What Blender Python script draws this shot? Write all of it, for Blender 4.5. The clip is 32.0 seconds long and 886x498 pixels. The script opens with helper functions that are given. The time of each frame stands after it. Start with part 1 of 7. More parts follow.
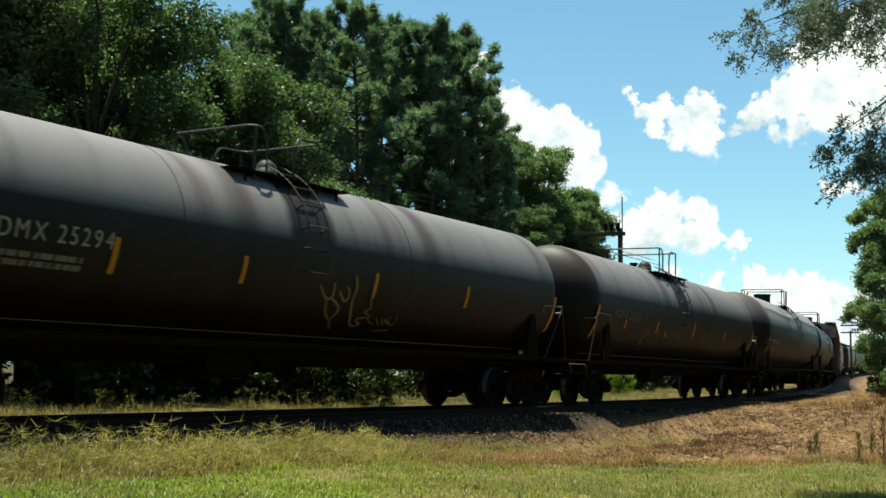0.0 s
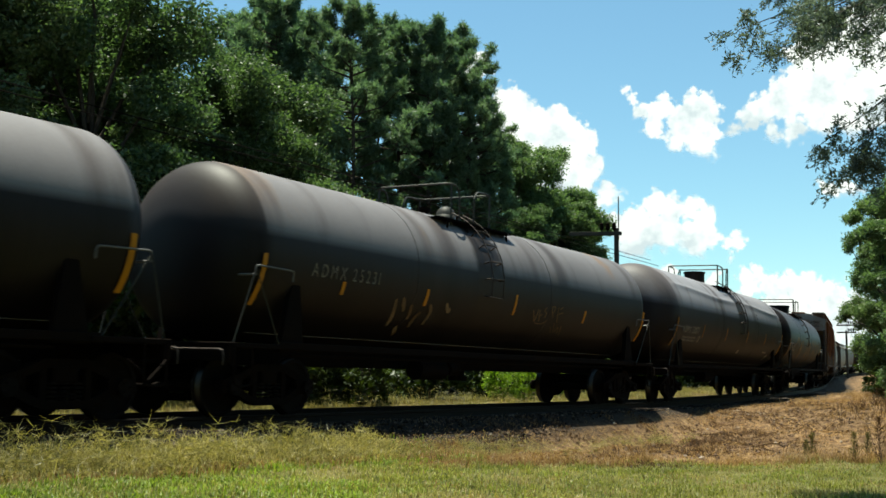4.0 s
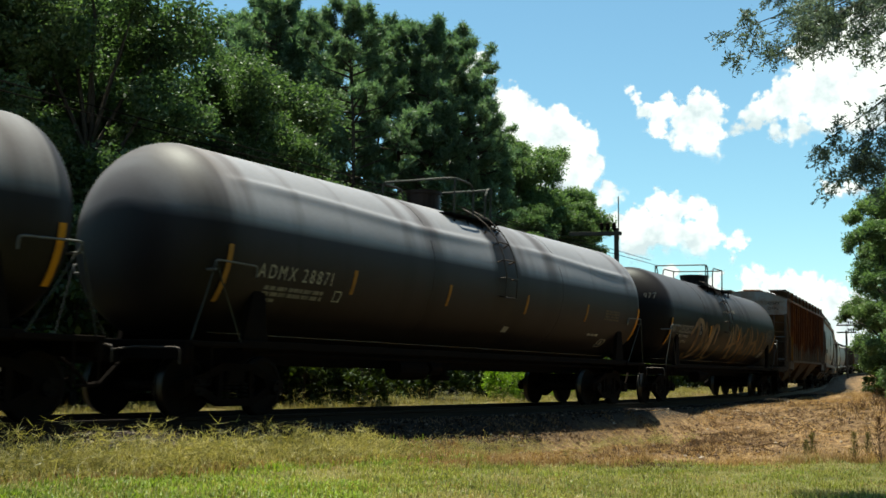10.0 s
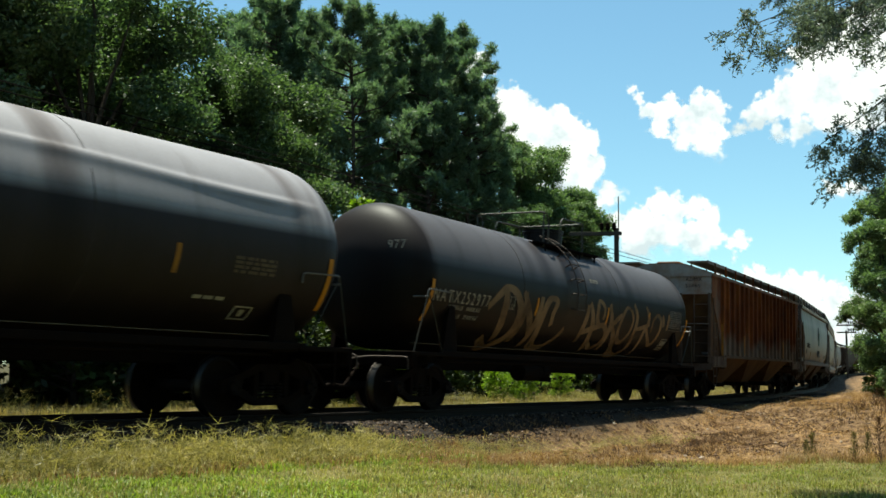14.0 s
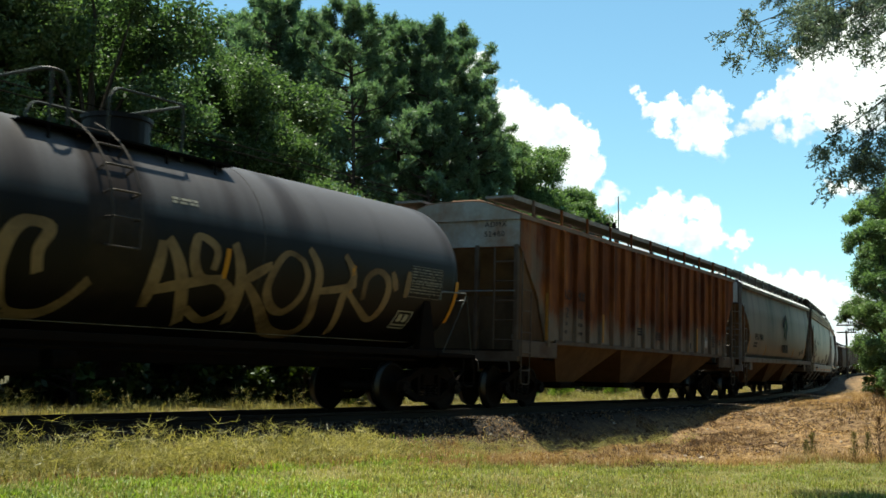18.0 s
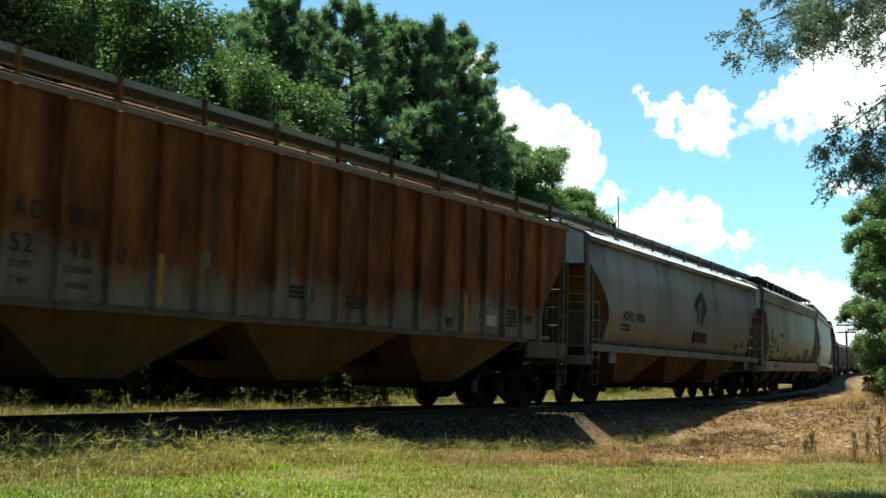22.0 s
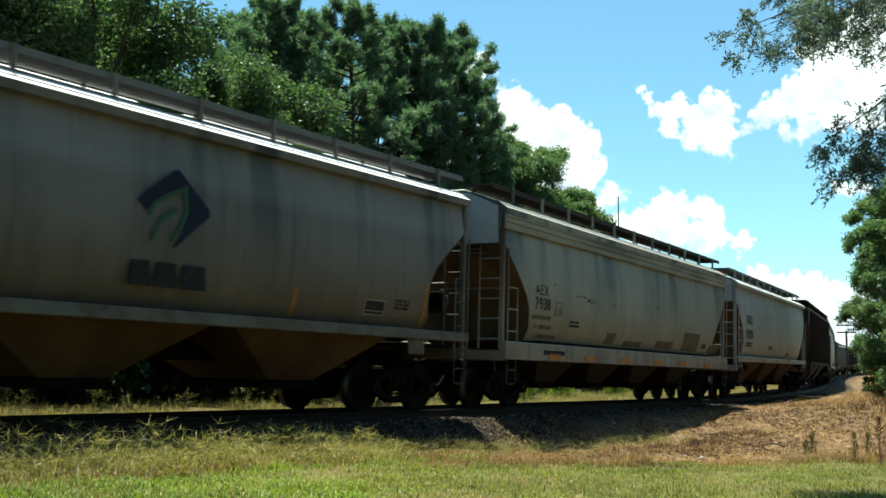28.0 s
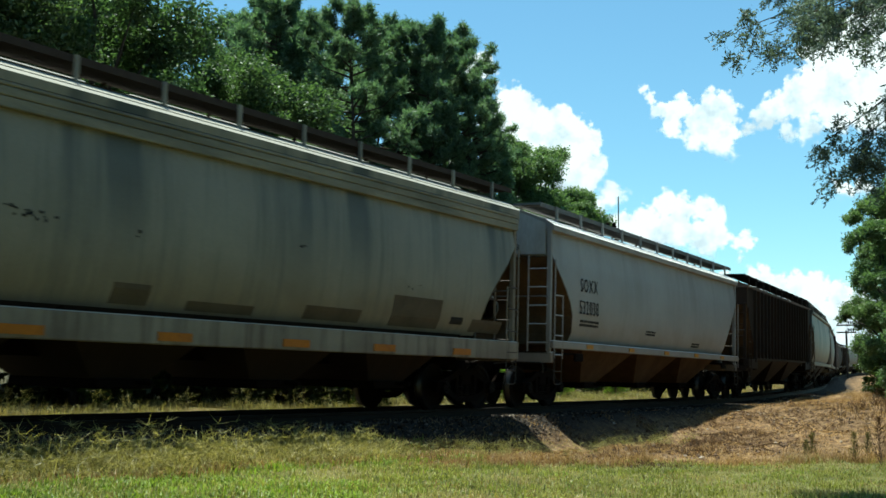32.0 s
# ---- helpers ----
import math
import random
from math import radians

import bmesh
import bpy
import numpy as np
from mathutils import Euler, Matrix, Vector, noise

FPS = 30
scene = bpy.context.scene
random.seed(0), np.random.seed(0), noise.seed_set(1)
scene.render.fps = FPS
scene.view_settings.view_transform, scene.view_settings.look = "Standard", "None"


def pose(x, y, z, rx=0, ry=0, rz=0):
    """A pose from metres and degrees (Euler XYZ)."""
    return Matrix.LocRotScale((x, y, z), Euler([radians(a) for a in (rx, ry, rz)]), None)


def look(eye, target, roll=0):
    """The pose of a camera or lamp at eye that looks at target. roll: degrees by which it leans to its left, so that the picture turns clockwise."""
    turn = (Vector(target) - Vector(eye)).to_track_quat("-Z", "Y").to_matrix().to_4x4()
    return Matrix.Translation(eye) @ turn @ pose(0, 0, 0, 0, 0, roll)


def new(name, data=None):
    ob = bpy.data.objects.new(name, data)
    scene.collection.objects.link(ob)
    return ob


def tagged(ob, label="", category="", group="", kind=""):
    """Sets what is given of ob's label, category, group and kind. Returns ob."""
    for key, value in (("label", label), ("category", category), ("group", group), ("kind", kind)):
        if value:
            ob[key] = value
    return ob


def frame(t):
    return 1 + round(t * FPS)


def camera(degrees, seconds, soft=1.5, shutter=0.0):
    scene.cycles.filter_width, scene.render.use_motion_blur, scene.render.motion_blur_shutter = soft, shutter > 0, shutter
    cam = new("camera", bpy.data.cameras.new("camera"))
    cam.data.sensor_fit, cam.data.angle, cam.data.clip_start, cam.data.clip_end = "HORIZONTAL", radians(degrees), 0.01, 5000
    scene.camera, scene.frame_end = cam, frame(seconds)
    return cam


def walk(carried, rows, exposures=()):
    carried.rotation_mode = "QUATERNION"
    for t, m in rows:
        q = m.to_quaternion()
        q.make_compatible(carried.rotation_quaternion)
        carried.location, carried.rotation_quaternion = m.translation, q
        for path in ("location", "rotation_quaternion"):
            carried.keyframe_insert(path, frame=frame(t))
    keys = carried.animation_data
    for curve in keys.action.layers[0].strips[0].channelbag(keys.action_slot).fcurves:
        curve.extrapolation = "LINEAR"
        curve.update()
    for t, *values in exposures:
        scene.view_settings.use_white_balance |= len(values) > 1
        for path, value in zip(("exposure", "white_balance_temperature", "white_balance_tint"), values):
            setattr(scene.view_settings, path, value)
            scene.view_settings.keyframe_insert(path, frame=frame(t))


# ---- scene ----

# ===== camera =====
EYE = (0.0, 0.0, 0.461)


def aim(yaw, pitch, roll):
    a, p = radians(yaw), radians(pitch)
    d = (math.cos(a) * math.cos(p), math.sin(a) * math.cos(p), math.sin(p))
    return look(EYE, (EYE[0] + d[0], EYE[1] + d[1], EYE[2] + d[2]), roll)


cam = camera(42.82, 32.0, soft=1.6, shutter=0.5)
walk(cam, [(0.0, aim(34.73, 6.735, 0.416)), (2.0, aim(34.73, 6.735, 0.416)),
           (2.4, aim(34.544, 6.724, 0.416)), (32.0, aim(34.544, 6.724, 0.416))],
     exposures=[(0.0, 1.24, 6600, -3), (6.0, 1.27, 6600, -3), (14.0, 1.3, 6600, -3), (19.0, 1.48, 6550, -4), (23.0, 1.52, 6350, -7), (28.0, 1.48, 6150, -7), (31.0, 1.42, 6050, -8), (32.0, 1.28, 5950, -9)])

# ===== world and sun =====
SUN_EL, SUN_AZ = 77.5, 70.0          # degrees above the ground, degrees from +x towards +y
world = bpy.data.worlds.new("sky")
scene.world = world
world.use_nodes = True
wn = world.node_tree
wn.nodes.clear()
w_out = wn.nodes.new("ShaderNodeOutputWorld")
w_bg = wn.nodes.new("ShaderNodeBackground")
w_sky = wn.nodes.new("ShaderNodeTexSky")
w_sky.sky_type = "NISHITA"
w_sky.sun_disc = False
w_sky.sun_elevation = radians(SUN_EL)
w_sky.sun_rotation = radians(90.0 - SUN_AZ)
w_sky.air_density, w_sky.dust_density, w_sky.ozone_density = 1.0, 0.25, 1.3
w_bg.inputs["Strength"].default_value = 0.064
w_tint = wn.nodes.new("ShaderNodeMix")
w_tint.data_type, w_tint.blend_type = "RGBA", "MULTIPLY"
w_tint.inputs[0].default_value = 1.0
w_tint.inputs[7].default_value = (0.855, 1.06, 1.055, 1.0)
wn.links.new(w_sky.outputs[0], w_tint.inputs[6])
wn.links.new(w_tint.outputs[2], w_bg.inputs[0])
wn.links.new(w_bg.outputs[0], w_out.inputs[0])

sun_data = bpy.data.lights.new("sun", "SUN")
sun_data.energy, sun_data.angle, sun_data.color = 5.0, radians(0.53), (1.0, 0.95, 0.86)
sun = new("sun", sun_data)
_a, _e = radians(SUN_AZ), radians(SUN_EL)
sun.matrix_world = look((60 * math.cos(_a) * math.cos(_e), 60 * math.sin(_a) * math.cos(_e), 60 * math.sin(_e)), (0, 0, 0))

# ===== the track's line =====
KNOTS_S = [-400, -20, 0, 20, 40, 60, 80, 110, 150, 220, 420]
KNOTS_K = [0.0, 0.00307, 0.00313, 0.00333, 0.0034, 0.00359, 0.00128, -0.00013, -0.00087, -0.00306, -0.001]
CANT = 1.316
RIDE = 0.07             # how far the car bodies ride above the wheels' own datum
STEP = 0.5
TS = np.arange(-260.0, 420.0, STEP)
_k = np.interp(TS, KNOTS_S, KNOTS_K)
_th = np.concatenate([[0], np.cumsum((_k[1:] + _k[:-1]) / 2 * STEP)])
TH = _th - np.interp(0, TS, _th)
_x = np.concatenate([[0], np.cumsum((np.cos(TH)[1:] + np.cos(TH)[:-1]) / 2 * STEP)])
_y = np.concatenate([[0], np.cumsum((np.sin(TH)[1:] + np.sin(TH)[:-1]) / 2 * STEP)])
TX, TY = _x - np.interp(0, TS, _x), _y - np.interp(0, TS, _y) + 13.293
TZ = np.convolve(np.pad(np.interp(TS, [40, 60, 80, 110, 150, 220, 420], [0.0, 0.24, 0.38, 0.6, 1.39, 2.75, 5.34]), 16, mode="edge"), np.ones(33) / 33, mode="valid") - RIDE


def at_track(s, lat=0.0, up=0.0):
    """A point of the track: metres along it, metres towards the camera's side of it, metres over the rails."""
    th = float(np.interp(s, TS, TH))
    c = radians(CANT)
    l, z = lat * math.cos(c) + up * math.sin(c), -lat * math.sin(c) + up * math.cos(c)
    return Vector((float(np.interp(s, TS, TX)) + l * math.sin(th), float(np.interp(s, TS, TY)) - l * math.cos(th),
                   float(np.interp(s, TS, TZ)) + z))


def run(t):
    """How far the train has gone at t seconds."""
    return 3.0906 * t + 0.016209 * t * t + 1.0e-5 * t ** 3


def car_pose(s, half=7.4):
    a, b = at_track(s - half), at_track(s + half)
    d = b - a
    th = math.atan2(d.y, d.x)
    ph = math.atan2(d.z, math.hypot(d.x, d.y))
    return Matrix.Translation((a + b) / 2) @ Matrix.Rotation(th, 4, "Z") @ Matrix.Rotation(-ph, 4, "Y") @ Matrix.Rotation(radians(CANT), 4, "X") @ Matrix.Translation((0, 0, RIDE))


# ===== materials =====
def shader(name):
    m = bpy.data.materials.new(name)
    m.use_nodes = True
    nt = m.node_tree
    return m, nt, nt.nodes["Principled BSDF"]


def node(nt, kind, **vals):
    n = nt.nodes.new(kind)
    for k, v in vals.items():
        n.inputs[k.replace("_", " ")].default_value = v
    return n


def coords(nt, scale=(1, 1, 1), kind="Object"):
    tc = nt.nodes.new("ShaderNodeTexCoord")
    mp = nt.nodes.new("ShaderNodeMapping")
    mp.inputs["Scale"].default_value = scale
    nt.links.new(tc.outputs[kind], mp.inputs[0])
    return mp.outputs[0]


def ramp(nt, fac, stops):
    r = nt.nodes.new("ShaderNodeValToRGB")
    while len(r.color_ramp.elements) < len(stops):
        r.color_ramp.elements.new(0.5)
    for e, (p, c) in zip(r.color_ramp.elements, stops):
        e.position = p
        e.color = (*c, 1) if len(c) == 3 else c
    nt.links.new(fac, r.inputs[0])
    return r.outputs[0]


def noise_of(nt, vec, scale, detail=5.0, rough=0.6):
    n = node(nt, "ShaderNodeTexNoise", Scale=scale, Detail=detail, Roughness=rough)
    nt.links.new(vec, n.inputs["Vector"])
    return n.outputs["Fac"]


def mix(nt, fac, a, b, mode="MIX"):
    m = nt.nodes.new("ShaderNodeMix")
    m.data_type = "RGBA"
    m.blend_type = mode
    for slot, v in ((0, fac), (6, a), (7, b)):
        if isinstance(v, (float, int)):
            m.inputs[slot].default_value = v
        elif isinstance(v, tuple):
            m.inputs[slot].default_value = (*v, 1)
        else:
            nt.links.new(v, m.inputs[slot])
    return m.outputs[2]


def bump(nt, height, bsdf, strength=0.3, dist=0.02):
    b = node(nt, "ShaderNodeBump", Strength=strength, Distance=dist)
    nt.links.new(height, b.inputs["Height"])
    nt.links.new(b.outputs[0], bsdf.inputs["Normal"])


def plain(name, base, rough=0.7, metal=0.0, grime=(0.02, 0.016, 0.012), amount=0.5, scale=3.0, streak=(1, 1, 1), relief=0.15, spec=0.12):
    """Paint or metal with grime in patches and fine grain."""
    m, nt, b = shader(name)
    v = coords(nt, streak)
    n1 = noise_of(nt, v, scale)
    n2 = noise_of(nt, v, scale * 11, 3)
    f = ramp(nt, n1, [(0.42, (0, 0, 0)), (0.68, (amount,) * 3)])
    c = mix(nt, f, base, grime)
    c = mix(nt, 0.35, c, ramp(nt, n2, [(0.3, (0.55,) * 3), (0.7, (1.0,) * 3)]), "MULTIPLY")
    nt.links.new(c, b.inputs["Base Color"])
    b.inputs["Roughness"].default_value = rough
    b.inputs["Metallic"].default_value = metal
    b.inputs["Specular IOR Level"].default_value = spec
    bump(nt, n2, b, relief, 0.004)
    return m


def weathered(name, base, low, streak_col, rough=0.55, lit_top_dust=(0.2, 0.19, 0.18), z_low=1.9, z_span=0.9, streak_amt=0.5, dust=0.6, spec=0.25, ochre=0.0, lit_from=0.08, lit_full=0.45, spill=None, head=None, rust_at=None, head_pale=0.2):
    """A car body's paint: a foot band (road dirt; on tanks shade put into the colour), long streaks down its sides,
    tops paled by dust and painted sunlight.
    """
    m, nt, b = shader(name)
    tc = nt.nodes.new("ShaderNodeTexCoord")
    sep = nt.nodes.new("ShaderNodeSeparateXYZ")
    nt.links.new(tc.outputs["Object"], sep.inputs[0])
    v_s = nt.nodes.new("ShaderNodeMapping")
    v_s.inputs["Scale"].default_value = (2.2, 0.25, 0.16)
    nt.links.new(tc.outputs["Object"], v_s.inputs[0])
    n_s = noise_of(nt, v_s.outputs[0], 1.6, 6, 0.65)
    n_l = noise_of(nt, coords(nt), 0.7, 6, 0.62)
    n_f = noise_of(nt, coords(nt), 26, 3)
    ma = nt.nodes.new("ShaderNodeMath")
    ma.operation = "MULTIPLY_ADD"
    nt.links.new(n_l, ma.inputs[0])
    ma.inputs[1].default_value = 1.1
    nt.links.new(sep.outputs[2], ma.inputs[2])
    # Foot colour: dirt on hoppers; on tanks the underside's shade painted in.
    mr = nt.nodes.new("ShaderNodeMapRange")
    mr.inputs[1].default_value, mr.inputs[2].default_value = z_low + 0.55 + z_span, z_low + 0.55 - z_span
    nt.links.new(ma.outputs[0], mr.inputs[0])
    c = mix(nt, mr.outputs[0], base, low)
    sfac = ramp(nt, n_s, [(0.5, (0, 0, 0)), (0.72, (streak_amt * 0.6,) * 3)])
    c = mix(nt, sfac, c, streak_col)
    v_w = nt.nodes.new("ShaderNodeMapping")
    v_w.inputs["Scale"].default_value = (0.75, 0.1, 0.1)
    nt.links.new(tc.outputs["Object"], v_w.inputs[0])
    n_w = noise_of(nt, v_w.outputs[0], 1.5, 4, 0.5)
    hang = nt.nodes.new("ShaderNodeMapRange")
    hang.inputs[1].default_value, hang.inputs[2].default_value, hang.inputs[3].default_value = 2.1, 3.7, 0.15
    nt.links.new(sep.outputs[2], hang.inputs[0])
    runs = nt.nodes.new("ShaderNodeMath")
    runs.operation = "MULTIPLY"
    nt.links.new(ramp(nt, n_w, [(0.48, (0, 0, 0)), (0.62, (min(1.0, streak_amt * 1.3),) * 3)]), runs.inputs[0])
    nt.links.new(hang.outputs[0], runs.inputs[1])
    c = mix(nt, runs.outputs[0], c, streak_col)
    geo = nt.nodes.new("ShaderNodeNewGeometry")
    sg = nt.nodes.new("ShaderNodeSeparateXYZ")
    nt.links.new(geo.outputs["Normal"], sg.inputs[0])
    # Pale from a set upward tilt: dust that carries the sunlit side in its colour.
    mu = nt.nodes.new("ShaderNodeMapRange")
    mu.inputs[1].default_value, mu.inputs[2].default_value, mu.inputs[4].default_value = lit_from, lit_full, dust
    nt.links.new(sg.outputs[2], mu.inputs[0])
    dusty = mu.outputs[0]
    if head is not None:
        along_x = nt.nodes.new("ShaderNodeMath")
        along_x.operation = "ABSOLUTE"
        nt.links.new(sep.outputs[0], along_x.inputs[0])
        shell = nt.nodes.new("ShaderNodeMapRange")
        shell.inputs[1].default_value, shell.inputs[2].default_value, shell.inputs[3].default_value, shell.inputs[4].default_value = head - 0.03, head + 0.03, 1.0, head_pale
        nt.links.new(along_x.outputs[0], shell.inputs[0])
        cut = nt.nodes.new("ShaderNodeMath")
        cut.operation = "MULTIPLY"
        nt.links.new(dusty, cut.inputs[0])
        nt.links.new(shell.outputs[0], cut.inputs[1])
        dusty = cut.outputs[0]
    if ochre:
        tan = mix(nt, 1.0, lit_top_dust, (1.25, 0.88, 0.52), "MULTIPLY")
        n_o = noise_of(nt, coords(nt, (0.55, 0.4, 0.3)), 1.3, 4, 0.55)
        lit_top_dust = mix(nt, ramp(nt, n_o, [(0.56, (0, 0, 0)), (0.68, (ochre,) * 3)]), lit_top_dust, tan)
    c = mix(nt, dusty, c, lit_top_dust)
    if head is not None:
        c = mix(nt, 1.0, c, ramp(nt, n_w, [(0.5, (1.0, 1.0, 1.0)), (0.64, (0.62, 0.58, 0.56)), (0.75, (0.42, 0.38, 0.36))]), "MULTIPLY")
    if rust_at is not None:
        # an orange rust run from the top of the shell, ragged at its edges
        off = nt.nodes.new("ShaderNodeMath")
        off.operation = "SUBTRACT"
        nt.links.new(sep.outputs[0], off.inputs[0])
        off.inputs[1].default_value = rust_at
        side = nt.nodes.new("ShaderNodeMath")
        side.operation = "ABSOLUTE"
        nt.links.new(off.outputs[0], side.inputs[0])
        rag = nt.nodes.new("ShaderNodeMath")
        rag.operation = "MULTIPLY_ADD"
        nt.links.new(noise_of(nt, coords(nt, (1.0, 1.0, 0.5)), 3.5, 5, 0.65), rag.inputs[0])
        rag.inputs[1].default_value = 0.9
        nt.links.new(side.outputs[0], rag.inputs[2])
        near = nt.nodes.new("ShaderNodeMapRange")
        near.inputs[1].default_value, near.inputs[2].default_value, near.inputs[3].default_value, near.inputs[4].default_value = 0.45, 0.75, 0.75, 0.0
        nt.links.new(rag.outputs[0], near.inputs[0])
        high = nt.nodes.new("ShaderNodeMapRange")
        high.inputs[1].default_value, high.inputs[2].default_value = 3.15, 3.6
        nt.links.new(sep.outputs[2], high.inputs[0])
        both = nt.nodes.new("ShaderNodeMath")
        both.operation = "MULTIPLY"
        nt.links.new(near.outputs[0], both.inputs[0])
        nt.links.new(high.outputs[0], both.inputs[1])
        c = mix(nt, both.outputs[0], c, (0.2, 0.105, 0.035))
    if spill is not None:
        # tar and rust run down from the loading hatch, ragged at the edges
        v_r = nt.nodes.new("ShaderNodeMapping")
        v_r.inputs["Scale"].default_value = (1.0, 0.3, 0.3)
        nt.links.new(tc.outputs["Object"], v_r.inputs[0])
        n_r = noise_of(nt, v_r.outputs[0], 3.2, 6, 0.6)
        aside = nt.nodes.new("ShaderNodeMath")
        aside.operation = "SUBTRACT"
        nt.links.new(sep.outputs[0], aside.inputs[0])
        aside.inputs[1].default_value = spill
        width = nt.nodes.new("ShaderNodeMath")
        width.operation = "ABSOLUTE"
        nt.links.new(aside.outputs[0], width.inputs[0])
        edge = nt.nodes.new("ShaderNodeMath")
        edge.operation = "MULTIPLY_ADD"
        nt.links.new(n_r, edge.inputs[0])
        edge.inputs[1].default_value = 0.5
        nt.links.new(width.outputs[0], edge.inputs[2])
        runs_f = nt.nodes.new("ShaderNodeMapRange")
        runs_f.inputs[1].default_value, runs_f.inputs[2].default_value, runs_f.inputs[3].default_value, runs_f.inputs[4].default_value = 0.7, 0.92, 0.96, 0.0
        nt.links.new(edge.outputs[0], runs_f.inputs[0])
        tar = ramp(nt, n_l, [(0.35, (0.006, 0.0042, 0.0038)), (0.6, (0.02, 0.0125, 0.0095)), (0.75, (0.045, 0.03, 0.024))])
        c = mix(nt, runs_f.outputs[0], c, tar)
    c = mix(nt, 0.4, c, ramp(nt, n_l, [(0.3, (0.6,) * 3), (0.65, (1.0,) * 3)]), "MULTIPLY")
    c = mix(nt, 0.25, c, ramp(nt, n_f, [(0.3, (0.6,) * 3), (0.7, (1.0,) * 3)]), "MULTIPLY")
    nt.links.new(c, b.inputs["Base Color"])
    b.inputs["Roughness"].default_value = rough
    b.inputs["Specular IOR Level"].default_value = spec
    bump(nt, n_f, b, 0.12, 0.004)
    return m


def stone_mat(name, stops):
    """Broken stone: most pieces dark, a few pale ones among them."""
    m, nt, b = shader(name)
    geo = nt.nodes.new("ShaderNodeNewGeometry")
    c = ramp(nt, geo.outputs["Random Per Island"], stops)
    n = noise_of(nt, coords(nt), 30, 4)
    c = mix(nt, 0.5, c, ramp(nt, n, [(0.3, (0.5,) * 3), (0.7, (1.1,) * 3)]), "MULTIPLY")
    nt.links.new(c, b.inputs["Base Color"])
    b.inputs["Roughness"].default_value = 0.9
    b.inputs["Specular IOR Level"].default_value = 0.15
    bump(nt, n, b, 0.3, 0.006)
    return m


def leaf_mat(name, dark, light, through_col, trans=0.35, straw=None, gloss=0.025):
    m, nt, b = shader(name)
    nt.nodes.remove(b)
    out = nt.nodes["Material Output"]
    geo = nt.nodes.new("ShaderNodeNewGeometry")
    oi = nt.nodes.new("ShaderNodeObjectInfo")
    c = ramp(nt, geo.outputs["Random Per Island"], [(0.0, dark), (1.0, light)])
    n = noise_of(nt, coords(nt), 0.35, 3)
    c = mix(nt, 0.6, c, ramp(nt, n, [(0.35, (0.5,) * 3), (0.65, (1.15, 1.1, 1.0))]), "MULTIPLY")
    c = mix(nt, 0.3, c, ramp(nt, oi.outputs["Random"], [(0.0, (0.7, 0.85, 0.7)), (1.0, (1.2, 1.1, 0.8))]), "MULTIPLY")
    if straw:
        # dry and green patches of two sizes
        dry = noise_of(nt, coords(nt), 0.9, 7, 0.72)
        c = mix(nt, ramp(nt, dry, [(0.51, (0, 0, 0)), (0.64, (0.85,) * 3)]), c, mix(nt, geo.outputs["Random Per Island"], tuple(v * 0.5 for v in straw), straw))
    di = nt.nodes.new("ShaderNodeBsdfDiffuse")
    gl = nt.nodes.new("ShaderNodeBsdfGlossy")
    gl.inputs["Roughness"].default_value = 0.45
    gl.inputs["Color"].default_value = (0.6, 0.6, 0.6, 1)
    tr = nt.nodes.new("ShaderNodeBsdfTranslucent")
    nt.links.new(c, di.inputs[0])
    nt.links.new(mix(nt, 1.0, c, through_col, "MULTIPLY"), tr.inputs[0])
    m1 = nt.nodes.new("ShaderNodeMixShader")
    m1.inputs[0].default_value = trans
    nt.links.new(di.outputs[0], m1.inputs[1])
    nt.links.new(tr.outputs[0], m1.inputs[2])
    m2 = nt.nodes.new("ShaderNodeMixShader")
    m2.inputs[0].default_value = gloss
    nt.links.new(m1.outputs[0], m2.inputs[1])
    nt.links.new(gl.outputs[0], m2.inputs[2])
    nt.links.new(m2.outputs[0], out.inputs[0])
    return m


# Tanks: the dark brown foot is painted shade, the pale top painted sunlight over dust.
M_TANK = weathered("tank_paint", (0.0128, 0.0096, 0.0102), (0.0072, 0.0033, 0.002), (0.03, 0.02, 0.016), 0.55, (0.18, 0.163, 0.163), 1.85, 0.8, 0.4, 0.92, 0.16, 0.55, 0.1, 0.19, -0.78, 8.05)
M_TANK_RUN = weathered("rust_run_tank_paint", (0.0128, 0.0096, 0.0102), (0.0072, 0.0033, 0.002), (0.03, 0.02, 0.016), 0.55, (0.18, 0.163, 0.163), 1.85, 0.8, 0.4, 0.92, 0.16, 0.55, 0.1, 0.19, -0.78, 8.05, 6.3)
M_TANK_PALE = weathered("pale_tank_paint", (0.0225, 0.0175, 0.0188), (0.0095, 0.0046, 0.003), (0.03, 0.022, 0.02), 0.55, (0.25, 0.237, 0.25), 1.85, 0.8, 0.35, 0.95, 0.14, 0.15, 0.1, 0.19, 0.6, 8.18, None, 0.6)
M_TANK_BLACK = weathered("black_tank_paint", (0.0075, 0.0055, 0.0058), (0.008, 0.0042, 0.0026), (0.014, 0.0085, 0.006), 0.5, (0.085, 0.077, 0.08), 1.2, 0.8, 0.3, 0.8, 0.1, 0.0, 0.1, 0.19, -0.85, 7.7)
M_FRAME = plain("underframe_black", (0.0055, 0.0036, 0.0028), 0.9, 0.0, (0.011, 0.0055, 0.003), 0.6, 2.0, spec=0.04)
M_RAILING = plain("railing_paint", (0.035, 0.038, 0.035), 0.55, 0.2, (0.07, 0.045, 0.03), 0.4, 6.0)
M_LADDER = plain("worn_ladder_paint", (0.045, 0.034, 0.028), 0.6, 0.2, (0.05, 0.035, 0.025), 0.4, 5.0)
